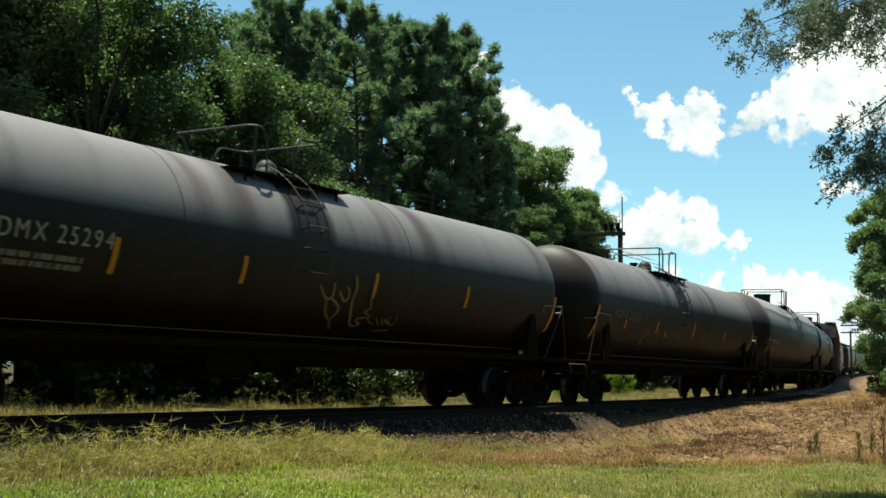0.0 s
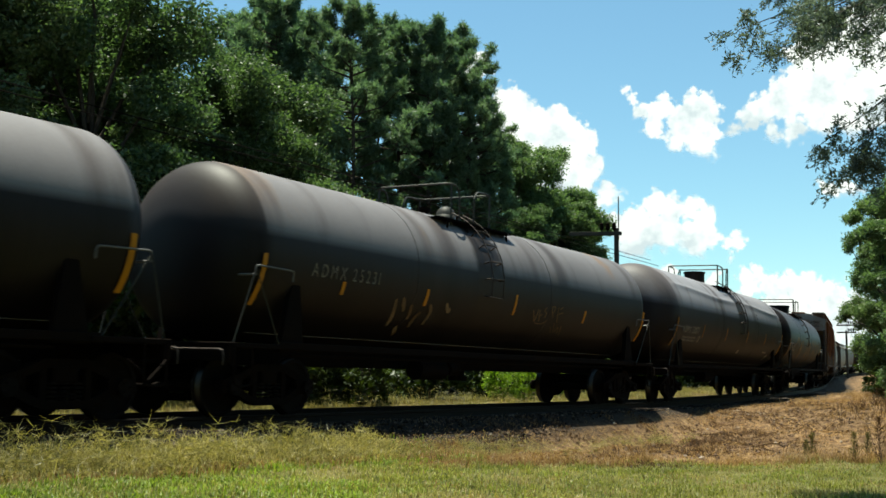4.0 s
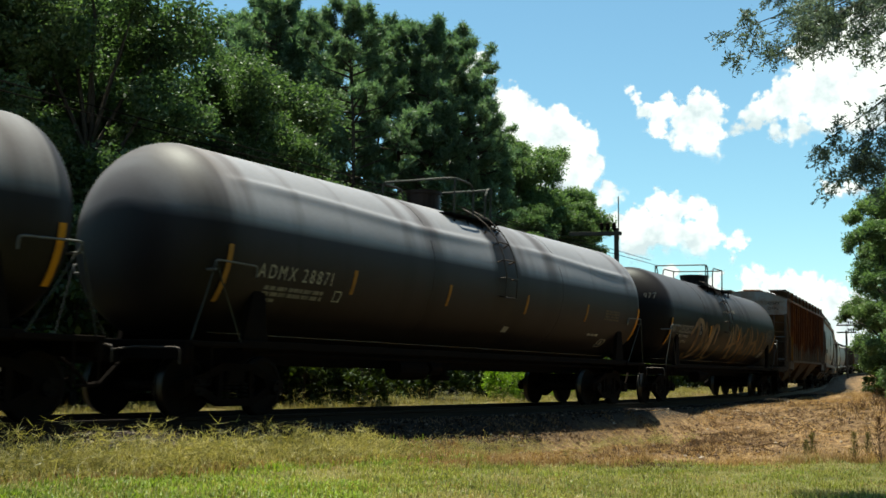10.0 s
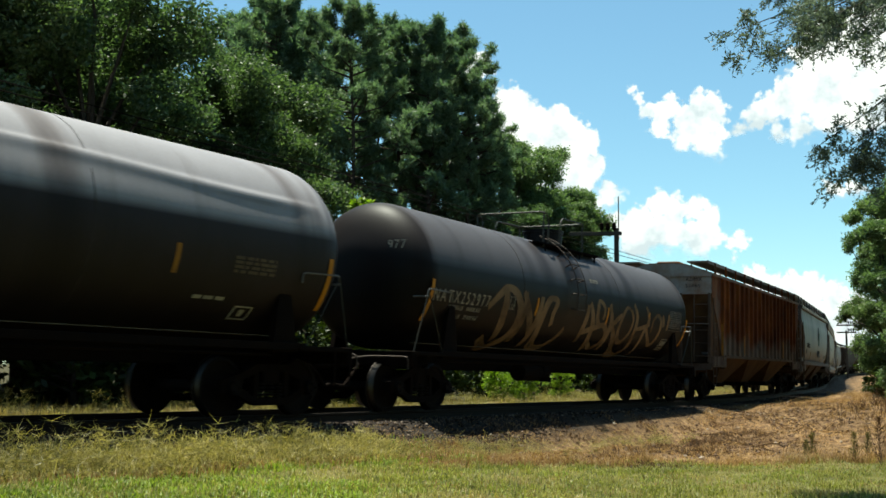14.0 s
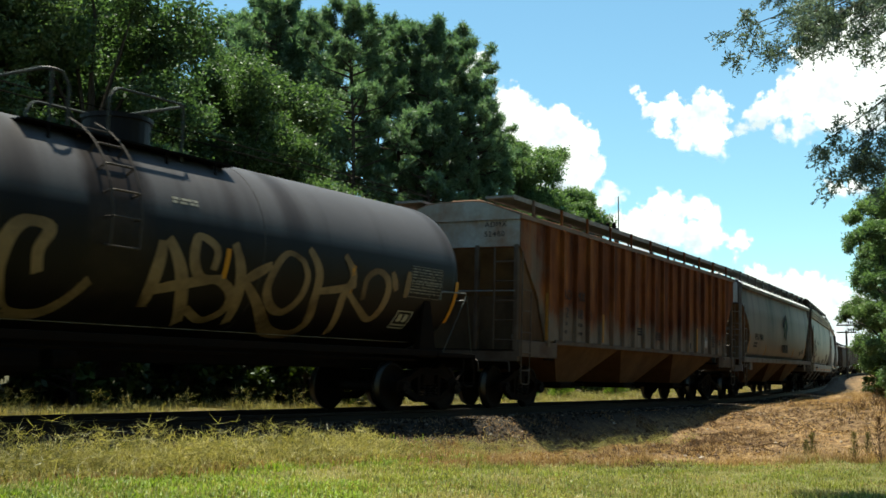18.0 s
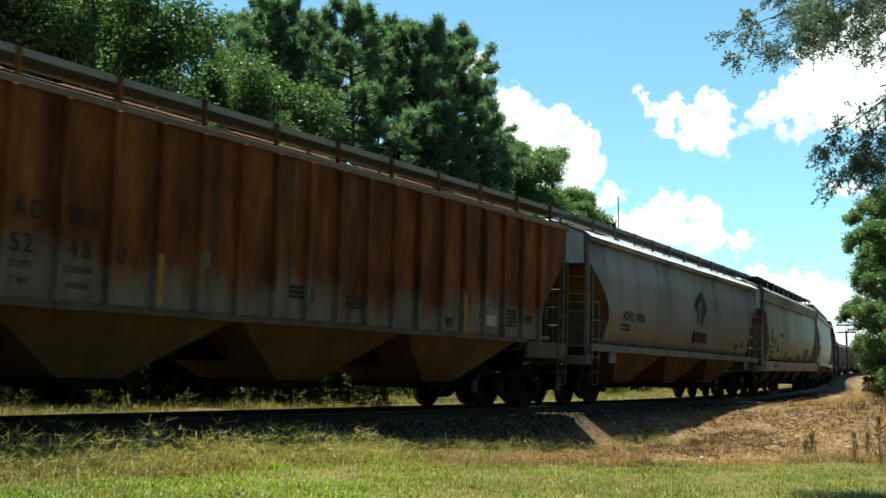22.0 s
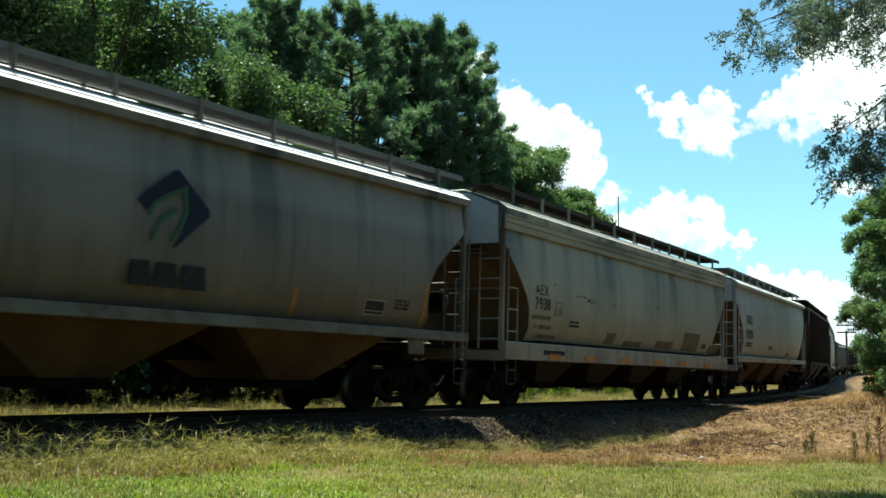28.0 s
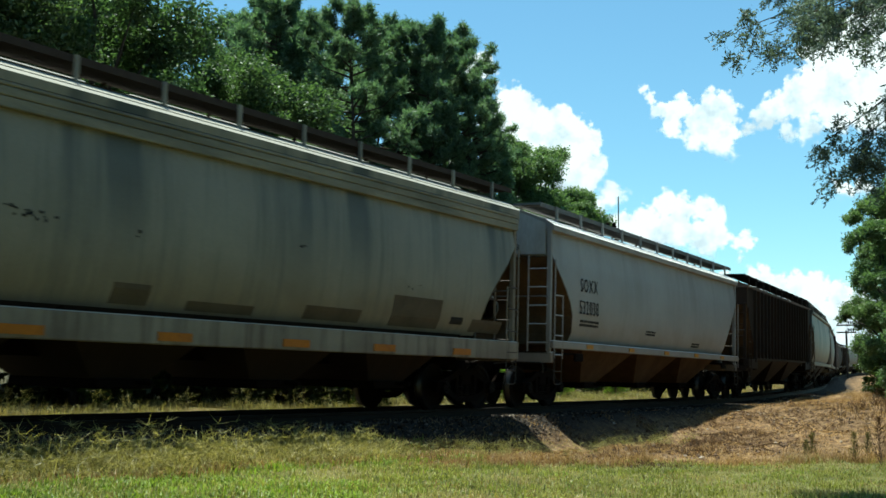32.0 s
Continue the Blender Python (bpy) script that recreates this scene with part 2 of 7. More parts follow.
M_BRIGHT = plain("worn_handrail", (0.13, 0.125, 0.12), 0.5, 0.3, (0.06, 0.04, 0.03), 0.3, 5.0)
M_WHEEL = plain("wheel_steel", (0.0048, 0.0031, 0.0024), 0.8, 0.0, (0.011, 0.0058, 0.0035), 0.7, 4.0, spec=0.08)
M_TREAD = plain("wheel_tread", (0.05, 0.045, 0.04), 0.4, 1.0, (0.05, 0.035, 0.025), 0.3, 8.0)
M_GREY_HOP = weathered("grey_hopper_paint", (0.158, 0.125, 0.11), (0.07, 0.042, 0.025), (0.038, 0.032, 0.03), 0.55, (0.62, 0.6, 0.58), 1.8, 0.9, 0.85, 0.95, 0.2)
M_CREAM_HOP = weathered("cream_hopper_paint", (0.25, 0.218, 0.168), (0.16, 0.105, 0.055), (0.07, 0.073, 0.066), 0.55, (0.3, 0.28, 0.24), 1.5, 0.9, 0.75, 0.9, 0.2)
M_WHITE_HOP = weathered("pale_hopper_paint", (0.32, 0.29, 0.265), (0.22, 0.16, 0.11), (0.2, 0.17, 0.15), 0.55, (0.6, 0.58, 0.55), 1.4, 0.7, 0.4, 0.9, 0.2)
M_DARK_HOP = weathered("dark_hopper_paint", (0.033, 0.023, 0.017), (0.02, 0.012, 0.008), (0.05, 0.027, 0.016), 0.75, (0.12, 0.10, 0.08), 1.6, 0.8, 0.4, 0.4, 0.1)
M_TAN = plain("dusty_tan_chute", (0.085, 0.048, 0.024), 0.9, 0.0, (0.03, 0.014, 0.008), 0.7, 0.7, spec=0.05)
M_DUST = plain("dust_coated_slope", (0.12, 0.077, 0.043), 0.9, 0.0, (0.045, 0.025, 0.014), 0.7, 1.0, spec=0.05)
M_ORANGE = plain("orange_reflector", (0.40, 0.13, 0.012), 0.55, 0.0, (0.14, 0.06, 0.02), 0.4, 4.0)
M_SILL_PALE = weathered("stained_pale_sill", (0.25, 0.205, 0.158), (0.12, 0.075, 0.048), (0.06, 0.036, 0.024), 0.7, (0.4, 0.37, 0.33), 0.75, 0.5, 1.3, 0.6, 0.15)
M_YELLOW = plain("yellow_reflector", (0.44, 0.18, 0.012), 0.5, 0.0, (0.2, 0.09, 0.03), 0.3, 5.0)
M_FAINT = plain("faint_lettering", (0.17, 0.15, 0.125), 0.7, 0.0, (0.03, 0.024, 0.02), 0.6, 7.0)
M_SEAM = plain("grimy_weld", (0.05, 0.043, 0.042), 0.7, 0.0, (0.015, 0.012, 0.010), 0.8, 3.0)
M_OCHRE = plain("faded_ochre_reflector", (0.26, 0.12, 0.02), 0.6, 0.0, (0.12, 0.06, 0.02), 0.5, 5.0)
M_WHITE = plain("white_lettering", (0.30, 0.27, 0.22), 0.7, 0.0, (0.06, 0.05, 0.04), 0.5, 7.0)
M_SPRAY = plain("faded_spray_paint", (0.19, 0.124, 0.066), 0.75, 0.0, (0.05, 0.028, 0.013), 0.9, 1.3)
M_BLACK = plain("black_lettering", (0.015, 0.014, 0.015), 0.7, 0.0, (0.06, 0.045, 0.035), 0.3, 7.0)
M_NAVY = plain("navy_emblem_paint", (0.008, 0.009, 0.026), 0.6, 0.0, (0.03, 0.03, 0.03), 0.3, 5.0)
M_GREEN = plain("green_emblem_paint", (0.03, 0.08, 0.045), 0.6, 0.0, (0.05, 0.05, 0.05), 0.3, 5.0)
M_FASCIA = plain("stained_cream_fascia", (0.27, 0.235, 0.175), 0.7, 0.0, (0.09, 0.085, 0.07), 0.7, 0.8, (0.5, 1, 3))
M_PATCH = plain("grey_brown_patch_paint", (0.10, 0.075, 0.05), 0.75, 0.0, (0.05, 0.036, 0.025), 0.5, 2.0)
M_RAIL = plain("rail_steel", (0.014, 0.009, 0.006), 0.7, 0.0, (0.009, 0.005, 0.004), 0.5, 4.0)
M_TIE = plain("weathered_tie", (0.028, 0.021, 0.016), 0.9, 0.0, (0.02, 0.014, 0.010), 0.6, 3.0, (0.4, 4, 4))
M_BARK = plain("bark", (0.06, 0.047, 0.037), 0.95, 0.0, (0.025, 0.018, 0.013), 0.7, 3.0, (3, 3, 0.5), 0.6)
M_POLE = plain("weathered_pole_wood", (0.06, 0.05, 0.042), 0.9, 0.0, (0.03, 0.026, 0.022), 0.5, 3.0, (5, 5, 0.4))


def rust_mat(name, grey, more):
    """Old grey paint eaten by rust: whole panels turned orange, runs down from the eave, paint left near the foot."""
    m, nt, b = shader(name)
    tc = nt.nodes.new("ShaderNodeTexCoord")
    sep = nt.nodes.new("ShaderNodeSeparateXYZ")
    nt.links.new(tc.outputs["Object"], sep.inputs[0])

    def stretched(sx, sz, scale, detail=5, rough=0.6):
        mp = nt.nodes.new("ShaderNodeMapping")
        mp.inputs["Scale"].default_value = (sx, 0.3, sz)
        nt.links.new(tc.outputs["Object"], mp.inputs[0])
        return noise_of(nt, mp.outputs[0], scale, detail, rough)

    def add(a, b_, k):
        x = nt.nodes.new("ShaderNodeMath")
        x.operation = "MULTIPLY_ADD"
        nt.links.new(a, x.inputs[0])
        x.inputs[1].default_value = k
        nt.links.new(b_, x.inputs[2])
        return x.outputs[0]

    wide, fine, blot, grain = stretched(0.9, 0.1, 1.1, 3), stretched(5.0, 0.35, 1.2, 6), stretched(1, 1, 1.3, 6), stretched(1, 1, 28, 3)
    low = nt.nodes.new("ShaderNodeMapRange")
    low.inputs[1].default_value, low.inputs[2].default_value, low.inputs[3].default_value, low.inputs[4].default_value = 1.45, 2.5, -0.45, 0.08
    nt.links.new(sep.outputs[2], low.inputs[0])
    er = nt.nodes.new("ShaderNodeMapRange")
    er.inputs[1].default_value, er.inputs[2].default_value, er.inputs[3].default_value, er.inputs[4].default_value = -5.6, -7.6, 0.0, -0.14
    nt.links.new(sep.outputs[0], er.inputs[0])
    f = add(wide, low.outputs[0], 0.9)
    f = add(fine, f, 0.32)
    f = add(blot, f, 0.6)
    f = add(er.outputs[0], f, 1.0)
    rust = ramp(nt, stretched(1.6, 0.45, 1.4, 6, 0.65), [(0.3, (0.034, 0.0098, 0.0045)), (0.5, (0.1, 0.029, 0.0082)), (0.7, (0.19, 0.064, 0.0145))])
    paint = ramp(nt, blot, [(0.3, (grey * 0.6, grey * 0.43, grey * 0.31)), (0.7, (grey, grey * 0.8, grey * 0.63))])
    c = mix(nt, ramp(nt, f, [(0.72 - more, (0, 0, 0)), (0.95 - more, (1, 1, 1))]), paint, rust)
    c = mix(nt, ramp(nt, stretched(2.4, 0.12, 1.5, 5), [(0.55, (0, 0, 0)), (0.72, (0.75,) * 3)]), c, (0.03, 0.013, 0.007))
    c = mix(nt, ramp(nt, stretched(7.0, 0.16, 1.3, 4, 0.7), [(0.6, (0, 0, 0)), (0.7, (0.55,) * 3)]), c, (grey * 0.85, grey * 0.66, grey * 0.5))
    c = mix(nt, 0.3, c, ramp(nt, grain, [(0.3, (0.55,) * 3), (0.7, (1.0,) * 3)]), "MULTIPLY")
    nt.links.new(c, b.inputs["Base Color"])
    b.inputs["Roughness"].default_value = 0.85
    b.inputs["Specular IOR Level"].default_value = 0.1
    bump(nt, grain, b, 0.2, 0.004)
    return m


M_RUST_SIDE = rust_mat("rusted_paint", 0.15, 0.09)
M_RIB = rust_mat("rusted_rib_paint", 0.145, 0.08)
M_SILL = plain("rust_brown_sill", (0.075, 0.055, 0.042), 0.85, 0.0, (0.035, 0.018, 0.010), 0.7, 2.0)
M_SILL_GREY = plain("scuffed_grey_sill", (0.13, 0.112, 0.098), 0.8, 0.0, (0.06, 0.04, 0.028), 0.7, 2.5)
M_CORNER = plain("stained_corner_paint", (0.094, 0.056, 0.032), 0.88, 0.0, (0.036, 0.018, 0.009), 0.85, 1.1, (1, 1, 0.5), spec=0.05)
M_CHALK = plain("chalky_pale_end_paint", (0.37, 0.36, 0.345), 0.7, 0.0, (0.2, 0.15, 0.1), 0.45, 1.6, (1, 1, 0.4))
M_PANEL = plain("chalky_white_end_paint", (0.26, 0.25, 0.235), 0.7, 0.0, (0.16, 0.07, 0.025), 0.7, 1.4)
M_LEAF = leaf_mat("broad_leaves", (0.036, 0.06, 0.028), (0.13, 0.178, 0.094), (1.1, 1.35, 0.65), 0.44, None, 0.03)
M_FRESH = leaf_mat("fresh_leaves", (0.058, 0.096, 0.044), (0.178, 0.245, 0.122), (1.1, 1.3, 0.65), 0.46, None, 0.035)
# Leaf green darkened to put the undergrowth's shade into the colour.
M_SHRUB = leaf_mat("shade_toned_shrub_leaves", (0.012, 0.022, 0.005), (0.05, 0.072, 0.017), (1.4, 1.5, 0.5), 0.3)
M_NEEDLE = leaf_mat("pine_needles", (0.046, 0.083, 0.058), (0.17, 0.24, 0.165), (1.2, 1.4, 0.75), 0.5, None, 0.035)
M_OAK = leaf_mat("oak_leaves", (0.055, 0.076, 0.074), (0.165, 0.2, 0.188), (1.2, 1.3, 0.8), 0.35)
M_DRY = leaf_mat("dry_grass_blades", (0.12, 0.062, 0.026), (0.47, 0.31, 0.145), (1.2, 1.05, 0.75), 0.35)
M_LAWN = leaf_mat("lawn_blades", (0.045, 0.056, 0.012), (0.37, 0.37, 0.115), (1.2, 1.3, 0.55), 0.35, (0.5, 0.39, 0.2))
M_LUSH = leaf_mat("lush_weed_leaves", (0.065, 0.092, 0.014), (0.34, 0.4, 0.1), (1.2, 1.4, 0.4), 0.4)
# Leaf green brightened to carry sunlight on the bushes beyond the rails.
M_SUNNY = leaf_mat("sun_toned_bush_leaves", (0.09, 0.15, 0.015), (0.24, 0.34, 0.05), (1.4, 1.6, 0.4), 0.45)
M_VERGE = leaf_mat("verge_blades", (0.07, 0.065, 0.02), (0.3, 0.24, 0.1), (1.2, 1.2, 0.7), 0.4)
M_BRUSH = leaf_mat("dead_brush_stalks", (0.04, 0.022, 0.012), (0.16, 0.09, 0.045), (1.1, 1.0, 0.8), 0.3)
M_WEED = leaf_mat("tall_weed_blades", (0.07, 0.072, 0.02), (0.5, 0.42, 0.19), (1.2, 1.2, 0.6), 0.4)
M_GREENISH = leaf_mat("withering_leaves", (0.05, 0.05, 0.015), (0.17, 0.15, 0.05), (1.1, 1.1, 0.6), 0.3)
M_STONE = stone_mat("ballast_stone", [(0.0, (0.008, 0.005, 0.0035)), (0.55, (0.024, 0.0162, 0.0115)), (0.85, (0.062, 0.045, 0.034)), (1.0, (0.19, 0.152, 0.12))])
M_CLOD = stone_mat("bank_clods", [(0.0, (0.03, 0.017, 0.01)), (0.6, (0.1, 0.06, 0.036)), (0.92, (0.2, 0.14, 0.1)), (1.0, (0.36, 0.31, 0.26))])


def ground_mat():
    m, nt, b = shader("ground_cover")
    tc = nt.nodes.new("ShaderNodeTexCoord")
    at = nt.nodes.new("ShaderNodeAttribute")
    at.attribute_name = "cover"
    sep = nt.nodes.new("ShaderNodeSeparateColor")
    nt.links.new(at.outputs["Color"], sep.inputs[0])
    n1 = noise_of(nt, coords(nt), 0.5, 6, 0.65)
    n2 = noise_of(nt, coords(nt), 5.0, 6, 0.7)
    n3 = noise_of(nt, coords(nt), 60.0, 3, 0.7)
    lawn = mix(nt, ramp(nt, n1, [(0.38, (0, 0, 0)), (0.62, (1, 1, 1))]), (0.05, 0.058, 0.013), (0.12, 0.105, 0.035))
    lawn = mix(nt, ramp(nt, n2, [(0.45, (0, 0, 0)), (0.75, (0.6,) * 3)]), lawn, (0.16, 0.13, 0.05))
    dry = mix(nt, ramp(nt, n2, [(0.4, (0, 0, 0)), (0.6, (1, 1, 1))]), (0.06, 0.031, 0.016), (0.25, 0.157, 0.078))
    dry = mix(nt, ramp(nt, n1, [(0.5, (0, 0, 0)), (0.7, (0.8,) * 3)]), dry, (0.07, 0.042, 0.022))
    # Ballast; past the loose stones this dark tone stands for the train's shade.
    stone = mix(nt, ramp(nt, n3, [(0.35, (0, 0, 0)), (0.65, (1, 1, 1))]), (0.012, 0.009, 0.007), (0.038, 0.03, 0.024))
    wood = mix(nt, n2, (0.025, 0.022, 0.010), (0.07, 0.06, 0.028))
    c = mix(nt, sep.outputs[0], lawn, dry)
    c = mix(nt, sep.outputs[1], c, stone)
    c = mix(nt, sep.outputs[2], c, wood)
    c = mix(nt, 0.5, c, ramp(nt, n3, [(0.3, (0.5,) * 3), (0.7, (1.1,) * 3)]), "MULTIPLY")
    nt.links.new(c, b.inputs["Base Color"])
    b.inputs["Roughness"].default_value = 0.95
    b.inputs["Specular IOR Level"].default_value = 0.1
    bump(nt, n3, b, 0.7, 0.03)
    return m


M_GROUND = ground_mat()


# ===== mesh helpers =====
def part(name, bm, material, parent, label="", smooth=False):
    me = bpy.data.meshes.new(name)
    bm.to_mesh(me)
    bm.free()
    me.materials.append(material)
    if smooth:
        me.polygons.foreach_set("use_smooth", [True] * len(me.polygons))
    ob = new(name, me)
    ob.parent = parent
    if label:
        ob["label"] = label
    return ob


def empty(name):
    return new(name)


def box(bm, x0, x1, y0, y1, z0, z1, bevel=0.0):
    vs = [bm.verts.new((x, y, z)) for x in (x0, x1) for y in (y0, y1) for z in (z0, z1)]
    fs = [bm.faces.new([vs[i] for i in f]) for f in
          ((0, 1, 3, 2), (4, 6, 7, 5), (0, 4, 5, 1), (2, 3, 7, 6), (0, 2, 6, 4), (1, 5, 7, 3))]
    if bevel:
        es = list({e for f in fs for e in f.edges})
        bmesh.ops.bevel(bm, geom=es, offset=bevel, segments=1, affect="EDGES")


def rod(bm, p, q, r, seg=8, r2=None):
    p, q = Vector(p), Vector(q)
    d = (q - p).normalized()
    u = d.orthogonal().normalized()
    w = d.cross(u)
    r2 = r if r2 is None else r2
    rings = []
    for c, rr in ((p, r), (q, r2)):
        rings.append([bm.verts.new(c + (u * math.cos(a) + w * math.sin(a)) * rr) for a in [2 * math.pi * i / seg for i in range(seg)]])
    for i in range(seg):
        j = (i + 1) % seg
        bm.faces.new((rings[0][i], rings[0][j], rings[1][j], rings[1][i]))
    bm.faces.new(rings[0][::-1])
    bm.faces.new(rings[1])


def pipe(bm, pts, r, seg=6):
    """A bent tube through the points, its corners rounded a little."""
    pts = [Vector(p) for p in pts]
    out = [pts[0]]
    for a, b, c in zip(pts, pts[1:], pts[2:]):
        k = min(0.09, (a - b).length / 3, (c - b).length / 3)
        p, q = b + (a - b).normalized() * k, b + (c - b).normalized() * k
        out += [p, (p + q) / 4 + b / 2, q]
    out.append(pts[-1])
    prev = None
    u = None
    for i, p in enumerate(out):
        d = ((out[min(i + 1, len(out) - 1)]) - (out[max(i - 1, 0)])).normalized()
        u = d.orthogonal().normalized() if u is None else (u - d * u.dot(d)).normalized()
        w = d.cross(u)
        ring = [bm.verts.new(p + (u * math.cos(a) + w * math.sin(a)) * r) for a in [2 * math.pi * j / seg for j in range(seg)]]
        if prev:
            for j in range(seg):
                bm.faces.new((prev[j], prev[(j + 1) % seg], ring[(j + 1) % seg], ring[j]))
        else:
            bm.faces.new(ring[::-1])
        prev = ring
    bm.faces.new(prev)


def lathe_x(bm, prof, seg=48, zc=0.0, yc=0.0):
    """Rings of radius r at x, about a line along x."""
    rings = []
    for x, r in prof:
        if r < 1e-4:
            rings.append([bm.verts.new((x, yc, zc))])
        else:
            rings.append([bm.verts.new((x, yc + r * math.cos(a), zc + r * math.sin(a))) for a in [2 * math.pi * i / seg for i in range(seg)]])
    for A, B in zip(rings, rings[1:]):
        for i in range(seg):
            j = (i + 1) % seg
            if len(A) == 1 and len(B) == 1:
                continue
            if len(A) == 1:
                bm.faces.new((A[0], B[j], B[i]))
            elif len(B) == 1:
                bm.faces.new((A[i], A[j], B[0]))
            else:
                bm.faces.new((A[i], A[j], B[j], B[i]))
    bmesh.ops.recalc_face_normals(bm, faces=bm.faces[:])


def prism(bm, poly, axis, a, b):
    """A polygon of two coordinates pushed from a to b along axis (0: x, poly in y, z; 1: y, poly in x, z)."""
    def at(p, k):
        return (k, p[0], p[1]) if axis == 0 else (p[0], k, p[1])
    A = [bm.verts.new(at(p, a)) for p in poly]
    B = [bm.verts.new(at(p, b)) for p in poly]
    n = len(poly)
    for i in range(n):
        bm.faces.new((A[i], A[(i + 1) % n], B[(i + 1) % n], B[i]))
    bm.faces.new(A[::-1])
    bm.faces.new(B)
    bmesh.ops.recalc_face_normals(bm, faces=bm.faces[:])


def from_arrays(name, verts, faces, material, smooth=False):
    me = bpy.data.meshes.new(name)
    me.from_pydata([tuple(v) for v in verts], [], [tuple(f) for f in faces])
    me.materials.append(material)
    if smooth:
        me.polygons.foreach_set("use_smooth", [True] * len(me.polygons))
    return me


def quads(name, V, material):
    """One mesh of n loose quads; V is an array (n, 4, 3)."""
    n = len(V)
    me = bpy.data.meshes.new(name)
    me.vertices.add(4 * n)
    me.vertices.foreach_set("co", np.ascontiguousarray(V, dtype=np.float32).ravel())
    me.loops.add(4 * n)
    me.loops.foreach_set("vertex_index", np.arange(4 * n, dtype=np.int32))
    me.polygons.add(n)
    me.polygons.foreach_set("loop_start", np.arange(0, 4 * n, 4, dtype=np.int32))
    me.materials.append(material)
    me.update(calc_edges=True)
    return me


# ===== the ground =====
def track_near(x, y):
    """The metres along the track and towards the camera's side of it, for arrays of places."""
    i = np.argmin((TX[None, ::4] - x[:, None]) ** 2 + (TY[None, ::4] - y[:, None]) ** 2, axis=1) * 4
    s = TS[i] + (x - TX[i]) * np.cos(TH[i]) + (y - TY[i]) * np.sin(TH[i])
    lat = (x - TX[i]) * np.sin(TH[i]) - (y - TY[i]) * np.cos(TH[i])
    return s, lat


def wave(x, y, k):
    return np.sin(x * k + 1.3 * np.sin(y * k * 0.7)) * np.cos(y * k * 1.13 + np.sin(x * k * 0.6))


def lawn_edge(s):
    """How far from the track the mown lawn begins."""
    return np.interp(s, [0, 5, 9.5, 12, 14, 17, 21, 23, 40, 80], [2.4, 2.4, 2.8, 3.1, 3.8, 5.0, 7.0, 8.2, 11.5, 14])


def ground_height(x, y):
    s, lat = track_near(x, y)
    base = np.interp(s, TS, TZ)
    toe_lat = np.interp(s, [-50, 5, 20, 45, 80, 200], [2.6, 2.6, 2.65, 3.3, 4.0, 5.0])
    toe_z = np.interp(s, [-50, 5, 10, 16, 20, 30, 45, 80, 200], [-0.52, -0.52, -0.58, -0.73, -0.86, -1.1, -1.35, -1.4, -1.2])
    crown = -0.2
    near = np.where(lat < 1.75, crown, crown + (toe_z - crown) * np.clip((lat - 1.75) / (toe_lat - 1.75), 0, 1))
    lawn_z = -0.64 - 0.02 * np.clip(s - 5, 0, 30)
    k = np.clip((lat - toe_lat) / 6.0, 0, 1)
    near = np.where(lat > toe_lat, toe_z * (1 - k) + lawn_z * k, near)
    far = np.where(lat > -1.75, crown, crown + 0.09 * np.clip((-lat - 1.9) / 2.2, 0, 1) + 0.1 * np.clip((-lat - 3.2) / 9.0, 0, 1) + 0.03 * np.clip(-lat - 12, 0, 60))
    h = np.where(lat > 0, near, far) + base * np.clip(1.4 - np.abs(lat) / 60, 0, 1)
    k = np.clip((s - 25) / 13, 0, 1)
    k = k * k * (3 - 2 * k) * np.clip((20 - lat) / 6, 0, 1) * (lat > 1.75)
    h = h * (1 - k) + np.maximum(h, base - 0.22 - 0.025 * np.clip(lat - 1.75, 0, 20)) * k
    rough = np.clip((np.abs(lat) - 1.9) / 1.5, 0, 1)
    bank = np.clip((lat - 2.3) / 0.8, 0, 1) * np.clip((lawn_edge(s) + 1.5 - lat) / 2.0, 0, 1) * np.clip((s - 14) / 5, 0, 1)
    h = h + bank * (0.11 * wave(x + 2, y + 1, 1.3) + 0.06 * wave(x - 4, y + 9, 2.9) + 0.03 * wave(x + 1, y - 5, 5.1))
    h = h + rough * (0.035 * wave(x, y, 0.9) + 0.02 * wave(x + 7, y - 3, 2.3)) * np.clip(60 / (np.abs(lat) + 20), 0.3, 1)
    return h, s, lat, toe_lat


